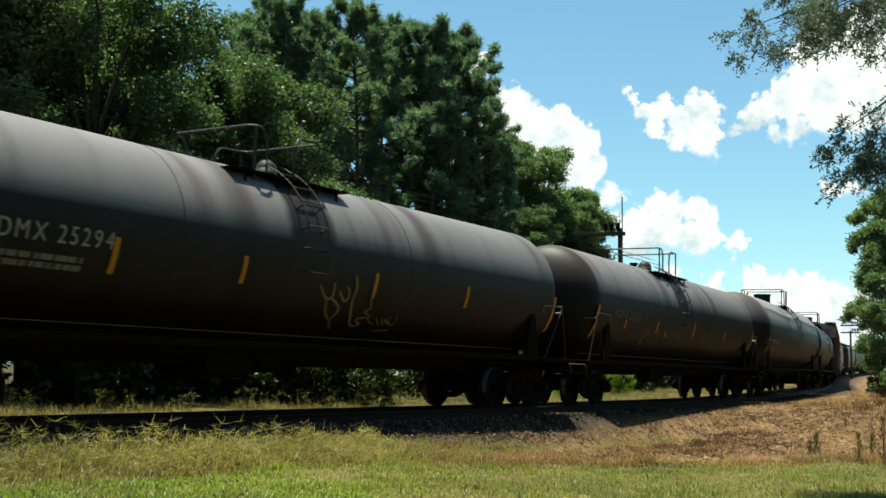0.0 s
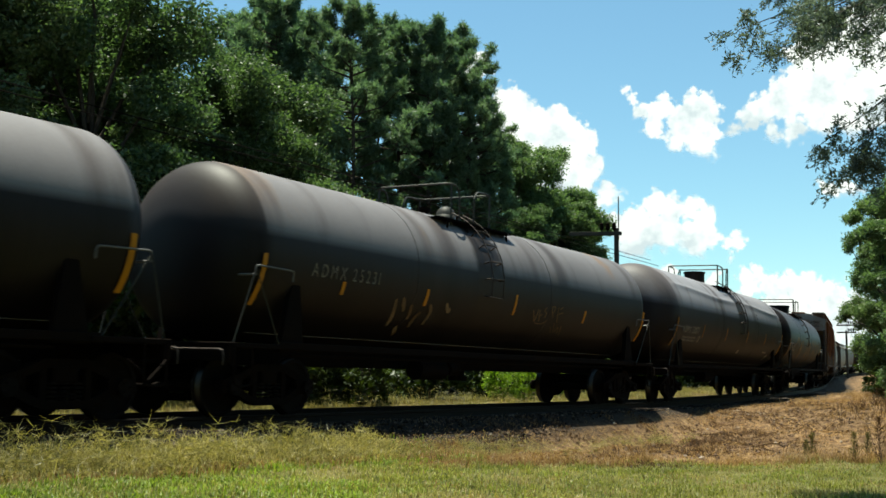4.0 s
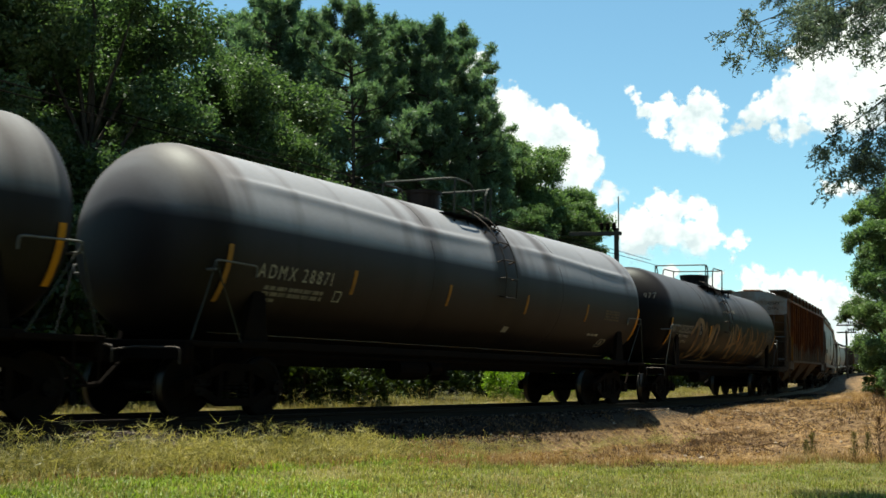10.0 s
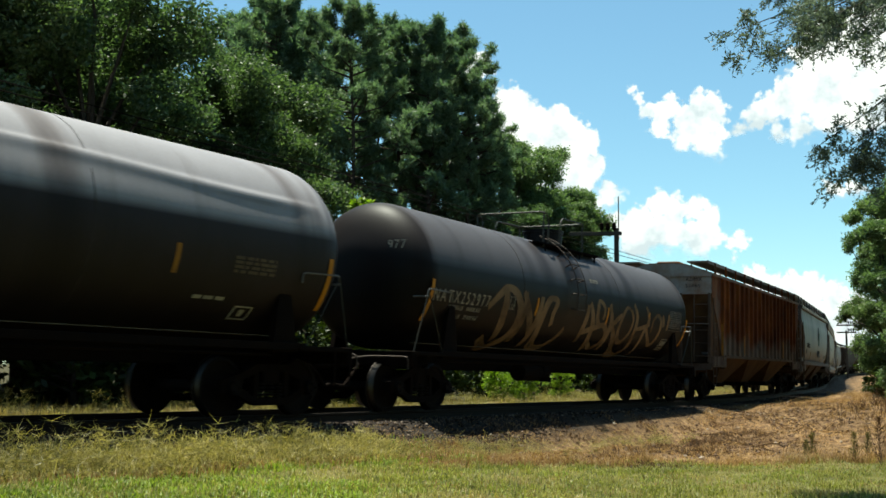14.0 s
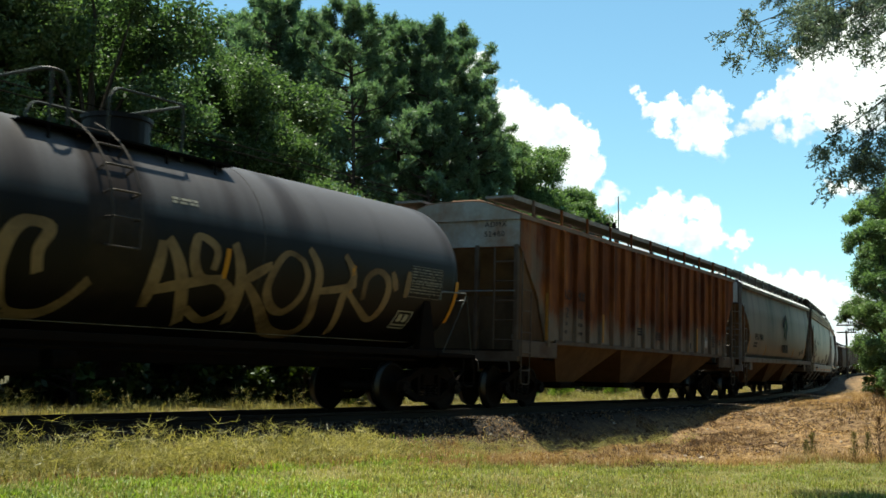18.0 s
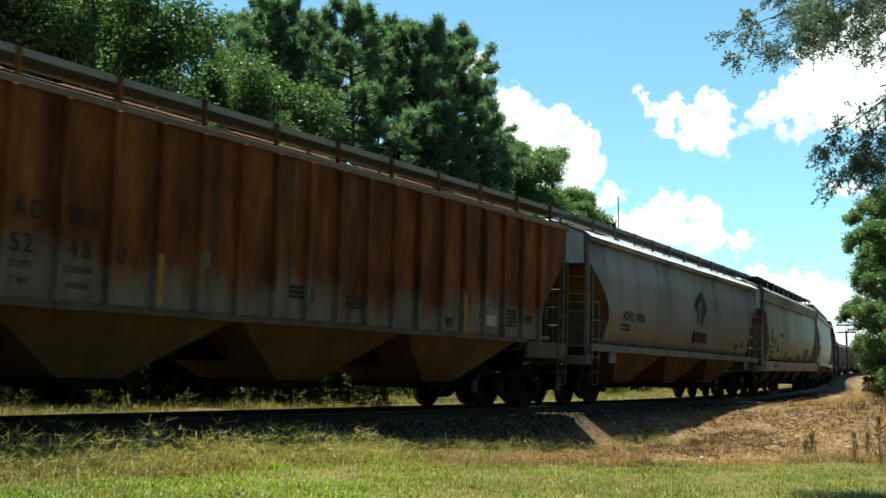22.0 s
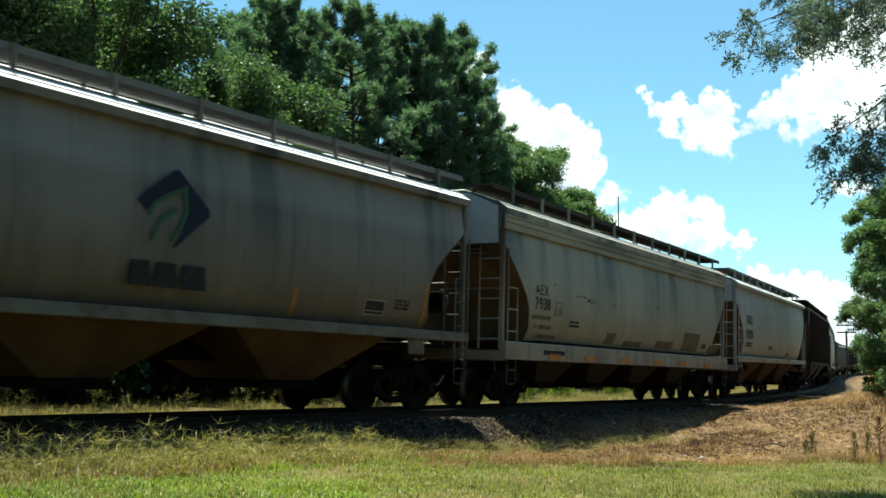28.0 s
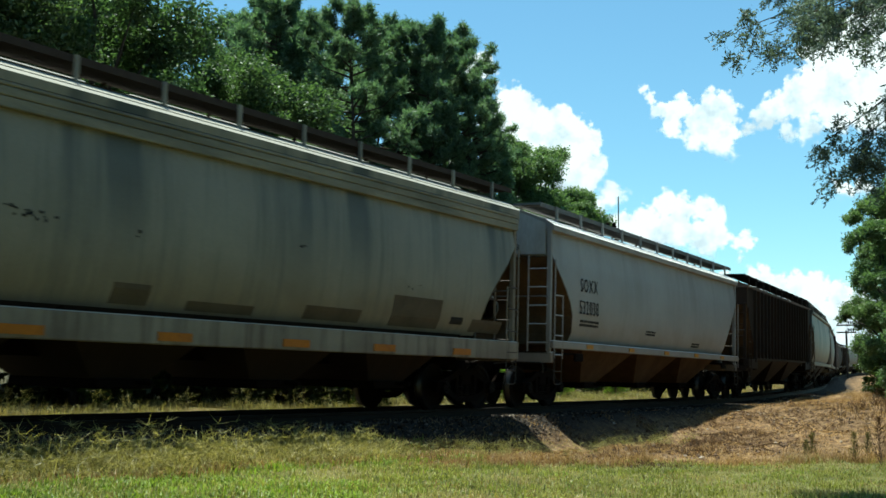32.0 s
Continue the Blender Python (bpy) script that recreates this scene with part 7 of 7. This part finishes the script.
tagged(new("tall_weeds", quads("tall_weeds", np.concatenate([
    seed_stalks(1500, clumps(along(6, 14.5, 2.35, 3.1, _r), 9, 0.09, _r), 0.12, 0.3, _r, 0.0058),
    seed_stalks(200, clumps(along(13, 19, 2.55, 3.2, _r), 7, 0.12, _r), 0.1, 0.3, _r),
    seed_stalks(420, clumps(along(5, 14.5, 2.3, 2.9, _r), 7, 0.07, _r), 0.28, 0.46, _r, 0.0065),
    seed_stalks(60, clumps(along(6, 10, 2.3, 2.8, _r), 6, 0.08, _r), 0.4, 0.55, _r, 0.0065),
    seed_stalks(330, clumps(along(15, 27, 2.5, 3.4, _r), 8, 0.1, _r), 0.1, 0.26, _r),
    blades(26000, clumps(along(5, 14.5, 2.2, 3.1, _r), 24, 0.1, _r), 0.1, 0.3, 0.0048, 0.98, _r)]), M_WEED)), "pale green and straw weeds with seed heads along the ballast", "weeds", kind="stuff")
tagged(new("dead_brush", quads("dead_brush", np.concatenate([
    blades(7000, clumps(along(23, 31, 3.3, 4.8, _r), 60, 0.2, _r), 0.04, 0.15, 0.006, 0.99, _r),
    blades(9000, clumps(along(18, 50, 2.6, 7.0, _r), 40, 0.2, _r), 0.04, 0.13, 0.005, 0.99, _r),
    blades(16000, clumps(along(17, 46, 2.0, 6.2, _r), 90, 0.22, _r), 0.03, 0.08, 0.012, 0.99, _r),
    blades(9000, clumps(along(19, 40, 2.6, 6.5, _r), 120, 0.3, _r), 0.04, 0.14, 0.008, 0.999, _r, off_lawn, 0.35),
    seed_stalks(330, clumps(along(30, 52, 5.0, 8.4, _r), 9, 0.07, _r), 0.3, 0.8, _r),
    blades(700, clumps(along(32, 50, 5.2, 8.2, _r), 18, 0.05, _r), 0.25, 0.65, 0.007, 0.8, _r)]), M_BRUSH)), "rusty brown dead stalks on the dry bank", "brush", kind="stuff")
tagged(new("verge_grass", quads("verge_grass", np.concatenate([
    blades(42000, along(5, 110, -6.5, -1.9, _r, 1.6), 0.05, 0.2, 0.004, 0.9, _r),
    seed_stalks(500, clumps(along(8, 60, -5, -2.2, _r), 6, 0.15, _r), 0.08, 0.2, _r),
    blades(3000, clumps(along(9.4, 12.0, -4.2, -2.4, _r), 70, 0.16, _r), 0.15, 0.38, 0.004, 0.95, _r)]), M_VERGE)), "dry sunlit grass beyond the rails", "grass", kind="stuff")
tagged(new("verge_weeds", quads("verge_weeds", np.concatenate([
    blades(16000, clumps(along(5, 70, -9, -2.6, _r, 1.2), 30, 0.14, _r), 0.08, 0.3, 0.007, 0.85, _r),
    seed_stalks(420, clumps(along(5, 40, -6.5, -2.6, _r), 6, 0.12, _r), 0.2, 0.5, _r)]), M_WEED)), "green weeds beyond the rails", "weeds", kind="stuff")


def dry_stalk(x, y, h, seed, material, label):
    """A dead upright weed: a woody stem with short side shoots and withered leaves close along it."""
    rng = np.random.default_rng(seed)
    root = tagged(empty("dry_weed"), label, "weed", "dry weeds on the bank")
    root.matrix_basis = pose(x, y, float(z_at(x, y)[0]) - 0.03, 0, 0, seed * 40)
    bm = bmesh.new()
    for q in range(3):
        lean = Vector((rng.normal() * 0.1, rng.normal() * 0.1, 1.0)) * h * rng.uniform(0.6, 1.0)
        rod(bm, (rng.normal() * 0.03, rng.normal() * 0.03, 0), lean, 0.008, 5, 0.003)
    part("stem", bm, M_BARK, root)
    n = int(420 * h)
    f = rng.uniform(0.15, 1.0, n)
    a = rng.uniform(0, 6.283, n)
    r = 0.32 * h * (1.1 - f) * rng.uniform(0.0, 1.0, n) ** 1.5
    p = np.stack([r * np.cos(a), r * np.sin(a), f * h], 1)
    d = np.stack([np.cos(a), np.sin(a), rng.uniform(0.6, 2.0, n)], 1)
    d /= np.linalg.norm(d, axis=1, keepdims=True)
    tip = p + d * rng.uniform(0.03, 0.1, n)[:, None]
    v = np.cross(d, rng.normal(size=(n, 3)))
    v *= 0.006 / (np.linalg.norm(v, axis=1, keepdims=True) + 1e-9)
    child("withered_leaves", quads("withered_leaves", np.stack([p - v, p + v, tip + v * 0.3, tip - v * 0.3], 1), material), root)


for _k, (_b, _d, _h) in enumerate(((13.6, 23.5, 0.95), (14.7, 24, 0.62), (13.1, 24.5, 1.05), (16.6, 25.5, 0.6), (16.9, 26.2, 0.42), (12.8, 24, 0.6), (14.1, 27, 0.55))):
    dry_stalk(*polar(_b, _d), _h, _k + 3, M_GREENISH if _k in (1, 3, 4, 6) else M_BRUSH, "dark brown dead weed standing on the dry bank")


def bank_litter():
    """Pale chips and clods strewn over the worn part of the bank."""
    rng = np.random.default_rng(31)
    n = 5200
    x, y = clumps(along(19, 44, 2.3, 6.4, rng, 1.2), 26, 0.55, rng)(n)
    z, s_at, lat = ground_height(x, y)[:3]
    keep = (lat > 1.9) & (lat < lawn_edge(s_at) - 0.2)
    x, y, z, n = x[keep], y[keep], z[keep], int(keep.sum())
    base = np.array([(1, 0, 0), (-1, 0, 0), (0, 1, 0), (0, -1, 0), (0, 0, 1), (0, 0, -1)], float)
    tri = [(0, 2, 4), (2, 1, 4), (1, 3, 4), (3, 0, 4), (2, 0, 5), (1, 2, 5), (3, 1, 5), (0, 3, 5)]
    r = 0.012 + 0.05 * rng.uniform(0, 1, n) ** 2.5
    V = base[None] * (r[:, None, None] * rng.uniform(0.5, 1.4, (n, 6, 1))) * np.array([1, 1, 0.6]) + np.stack([x, y, z + r * 0.3], 1)[:, None]
    F = (np.array(tri)[None] + 6 * np.arange(n)[:, None, None]).reshape(-1, 3)
    tagged(new("bank_litter", from_arrays("bank_litter", V.reshape(-1, 3), F, M_CLOD)), "brown clods and pale stone chips on the bank", "gravel", kind="stuff")


bank_litter()


def ballast():
    rng = np.random.default_rng(12)
    n = 24000
    x, y = along(2, 60, -2.3, 2.75, rng, 1.3)(n)
    z, s_at, lat_at = ground_height(x, y)[:3]
    near = (lat_at < np.interp(s_at, [17, 22, 26], [2.75, 2.1, 1.75]))
    x, y, z, n = x[near], y[near], z[near], int(near.sum())
    base = np.array([(1, 0, 0), (-1, 0, 0), (0, 1, 0), (0, -1, 0), (0, 0, 1), (0, 0, -1)], float)
    tri = [(0, 2, 4), (2, 1, 4), (1, 3, 4), (3, 0, 4), (2, 0, 5), (1, 2, 5), (3, 1, 5), (0, 3, 5)]
    r = rng.uniform(0.018, 0.045, n)
    V = base[None] * (r[:, None, None] * rng.uniform(0.6, 1.3, (n, 6, 1))) * np.array([1, 1, 0.75])
    a = rng.uniform(0, 6.28, n)
    c, s = np.cos(a)[:, None], np.sin(a)[:, None]
    V = np.stack([V[..., 0] * c - V[..., 1] * s, V[..., 0] * s + V[..., 1] * c, V[..., 2]], -1)
    V += np.stack([x, y, z + r * 0.4], 1)[:, None]
    F = (np.array(tri)[None] + 6 * np.arange(n)[:, None, None]).reshape(-1, 3)
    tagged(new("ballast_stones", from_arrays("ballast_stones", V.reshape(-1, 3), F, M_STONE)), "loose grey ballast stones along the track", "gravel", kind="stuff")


ballast()


# ===== clouds, far off =====
CLOUDS = []


def cloud(blobs, drift, seed, soft=0.5):
    """A far cumulus: a sheet three kilometres off whose rounded billows are noise; blobs: (degrees aside, degrees up, degrees across)."""
    m = bpy.data.materials.new("cloud_vapour")
    m.use_nodes = True
    nt = m.node_tree
    nt.nodes.remove(nt.nodes["Principled BSDF"])
    tc = nt.nodes.new("ShaderNodeTexCoord")
    xs, ys, rs = [b[0] for b in blobs], [b[1] for b in blobs], [b[2] for b in blobs]
    cx, cy = (min(xs) + max(xs)) / 2, (min(ys) + max(ys)) / 2
    off = nt.nodes.new("ShaderNodeVectorMath")
    off.inputs[1].default_value = (seed * 371.0, seed * 97.0, 0)
    nt.links.new(tc.outputs["Object"], off.inputs[0])

    def noise(scale, detail, rough):
        n = node(nt, "ShaderNodeTexNoise", Scale=scale, Detail=detail, Roughness=rough)
        nt.links.new(off.outputs[0], n.inputs["Vector"])
        return n

    def math_node(op, a, b, c=None):
        x = nt.nodes.new("ShaderNodeMath")
        x.operation = op
        for slot, v in enumerate((a, b, c)):
            if v is None:
                continue
            if isinstance(v, (int, float)):
                x.inputs[slot].default_value = v
            else:
                nt.links.new(v, x.inputs[slot])
        return x.outputs[0]

    warp = noise(0.022, 5.0, 0.55)
    cen = nt.nodes.new("ShaderNodeVectorMath")
    cen.operation = "MULTIPLY_ADD"
    cen.inputs[1].default_value = (62, 52, 0)
    cen.inputs[2].default_value = (-31, -26, 0)
    nt.links.new(warp.outputs["Color"], cen.inputs[0])
    bent = nt.nodes.new("ShaderNodeVectorMath")
    nt.links.new(tc.outputs["Object"], bent.inputs[0])
    nt.links.new(cen.outputs[0], bent.inputs[1])
    field = None
    for bx, by, br in blobs:
        d = nt.nodes.new("ShaderNodeVectorMath")
        d.operation = "DISTANCE"
        nt.links.new(bent.outputs[0], d.inputs[0])
        d.inputs[1].default_value = ((bx - cx) * 52.4, (by - cy) * 52.4, 0)
        f = math_node("MULTIPLY_ADD", d.outputs["Value"], -1.0, br * 52.4)
        field = f if field is None else math_node("SMOOTH_MAX", field, f, 9.0)
    billow = nt.nodes.new("ShaderNodeTexVoronoi")
    billow.feature = "SMOOTH_F1"
    billow.inputs["Scale"].default_value = 0.036
    billow.inputs["Smoothness"].default_value = 0.35
    billow.inputs["Detail"].default_value = 2.5
    nt.links.new(off.outputs[0], billow.inputs["Vector"])
    s = math_node("MULTIPLY_ADD", billow.outputs["Distance"], -24.0, math_node("ADD", field, 11.0))
    s = math_node("MULTIPLY_ADD", noise(0.06, 6.0, 0.6).outputs["Fac"], 20.0, s)
    # crisp above, wispy towards the base
    sep = nt.nodes.new("ShaderNodeSeparateXYZ")
    nt.links.new(tc.outputs["Object"], sep.inputs[0])
    h_all = ((max(ys) - min(ys)) / 2 + max(rs)) * 52.4
    base = nt.nodes.new("ShaderNodeMapRange")
    base.inputs[1].default_value, base.inputs[2].default_value, base.inputs[3].default_value, base.inputs[4].default_value = -h_all * 0.2, -h_all, 9.0, 9.0 + 60.0 * soft
    nt.links.new(sep.outputs[1], base.inputs[0])
    al = nt.nodes.new("ShaderNodeMapRange")
    al.interpolation_type = "SMOOTHSTEP"
    al.inputs[1].default_value = -6.0
    nt.links.new(base.outputs[0], al.inputs[2])
    nt.links.new(s, al.inputs[0])
    em = nt.nodes.new("ShaderNodeEmission")
    em.inputs["Strength"].default_value = 0.47
    body = math_node("MULTIPLY_ADD", sep.outputs[1], 0.16 / h_all, noise(0.012, 5.0, 0.55).outputs["Fac"])
    body = math_node("MULTIPLY_ADD", billow.outputs["Distance"], -0.1, body)
    lit = ramp(nt, body, [(0.22, (0.66, 0.73, 0.8)), (0.34, (0.86, 0.9, 0.95)), (0.42, (1.0, 1.0, 1.0))])
    nt.links.new(lit, em.inputs[0])
    tr = nt.nodes.new("ShaderNodeBsdfTransparent")
    mx = nt.nodes.new("ShaderNodeMixShader")
    nt.links.new(al.outputs[0], mx.inputs[0])
    nt.links.new(tr.outputs[0], mx.inputs[1])
    nt.links.new(em.outputs[0], mx.inputs[2])
    nt.links.new(mx.outputs[0], nt.nodes["Material Output"].inputs[0])
    pad = 2.2
    w, h = ((max(xs) - min(xs)) / 2 + max(rs) + pad) * 52.4, ((max(ys) - min(ys)) / 2 + max(rs) + pad) * 52.4
    me = from_arrays("cloud", [(-w, -h, 0), (w, -h, 0), (w, h, 0), (-w, h, 0)], [(0, 1, 2, 3)], m)
    ob = tagged(new("cloud", me), "bright white cumulus cloud in a blue sky", "cloud", "clouds", "structure")
    b, e = radians(34.544 - cx), radians(cy)
    c = Vector((math.cos(b) * math.cos(e), math.sin(b) * math.cos(e), math.sin(e))) * 3000
    mat = look(c, (0, 0, 0)) @ pose(0, 0, 0, 0, 180, 0)
    ob.matrix_basis = mat
    CLOUDS.append((ob, mat, drift))


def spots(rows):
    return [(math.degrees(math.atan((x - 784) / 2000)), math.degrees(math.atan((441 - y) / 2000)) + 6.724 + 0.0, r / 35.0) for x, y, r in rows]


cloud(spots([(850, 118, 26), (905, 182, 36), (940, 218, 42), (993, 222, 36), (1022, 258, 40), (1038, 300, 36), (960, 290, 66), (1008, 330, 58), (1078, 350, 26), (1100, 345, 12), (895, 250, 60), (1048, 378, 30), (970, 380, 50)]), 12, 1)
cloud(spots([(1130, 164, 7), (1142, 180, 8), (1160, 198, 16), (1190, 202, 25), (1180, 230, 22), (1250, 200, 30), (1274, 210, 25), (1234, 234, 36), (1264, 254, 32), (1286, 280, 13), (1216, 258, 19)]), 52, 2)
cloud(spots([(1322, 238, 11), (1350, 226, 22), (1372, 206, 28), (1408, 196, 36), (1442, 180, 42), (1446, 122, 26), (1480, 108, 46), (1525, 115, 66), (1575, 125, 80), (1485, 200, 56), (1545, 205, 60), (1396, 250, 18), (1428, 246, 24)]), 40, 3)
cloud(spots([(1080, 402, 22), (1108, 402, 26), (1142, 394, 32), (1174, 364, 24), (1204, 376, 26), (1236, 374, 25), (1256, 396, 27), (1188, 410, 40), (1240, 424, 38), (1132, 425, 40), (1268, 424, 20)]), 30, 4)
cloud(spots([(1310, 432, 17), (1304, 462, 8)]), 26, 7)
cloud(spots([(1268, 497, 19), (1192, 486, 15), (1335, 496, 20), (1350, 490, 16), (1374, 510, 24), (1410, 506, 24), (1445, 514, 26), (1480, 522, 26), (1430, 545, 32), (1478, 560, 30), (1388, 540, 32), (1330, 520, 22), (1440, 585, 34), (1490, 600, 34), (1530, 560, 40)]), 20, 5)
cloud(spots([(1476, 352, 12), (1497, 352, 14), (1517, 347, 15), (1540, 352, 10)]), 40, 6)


# ===== what moves =====
def motions():
    times = [0.5 * k for k in range(65)]
    for car, s0 in CARS:
        walk(car, [(t, car_pose(s0 - run(t))) for t in times])
    ticks = [0.1 * k for k in range(321)]
    turns = [pose(0, 0, 0, 0, -math.degrees(run(t) / 0.457), 0) for t in ticks]
    for w, ax, s0 in WHEELS:
        base = Matrix.Translation((ax, 0, 0.457))
        walk(w, [(t, base @ m) for t, m in zip(ticks, turns)])
    for cloud, m, drift in CLOUDS:
        walk(cloud, [(0.0, m @ Matrix.Translation((-drift / 2, 0, 0))), (32.0, m @ Matrix.Translation((drift / 2, 0, 0)))])


motions()
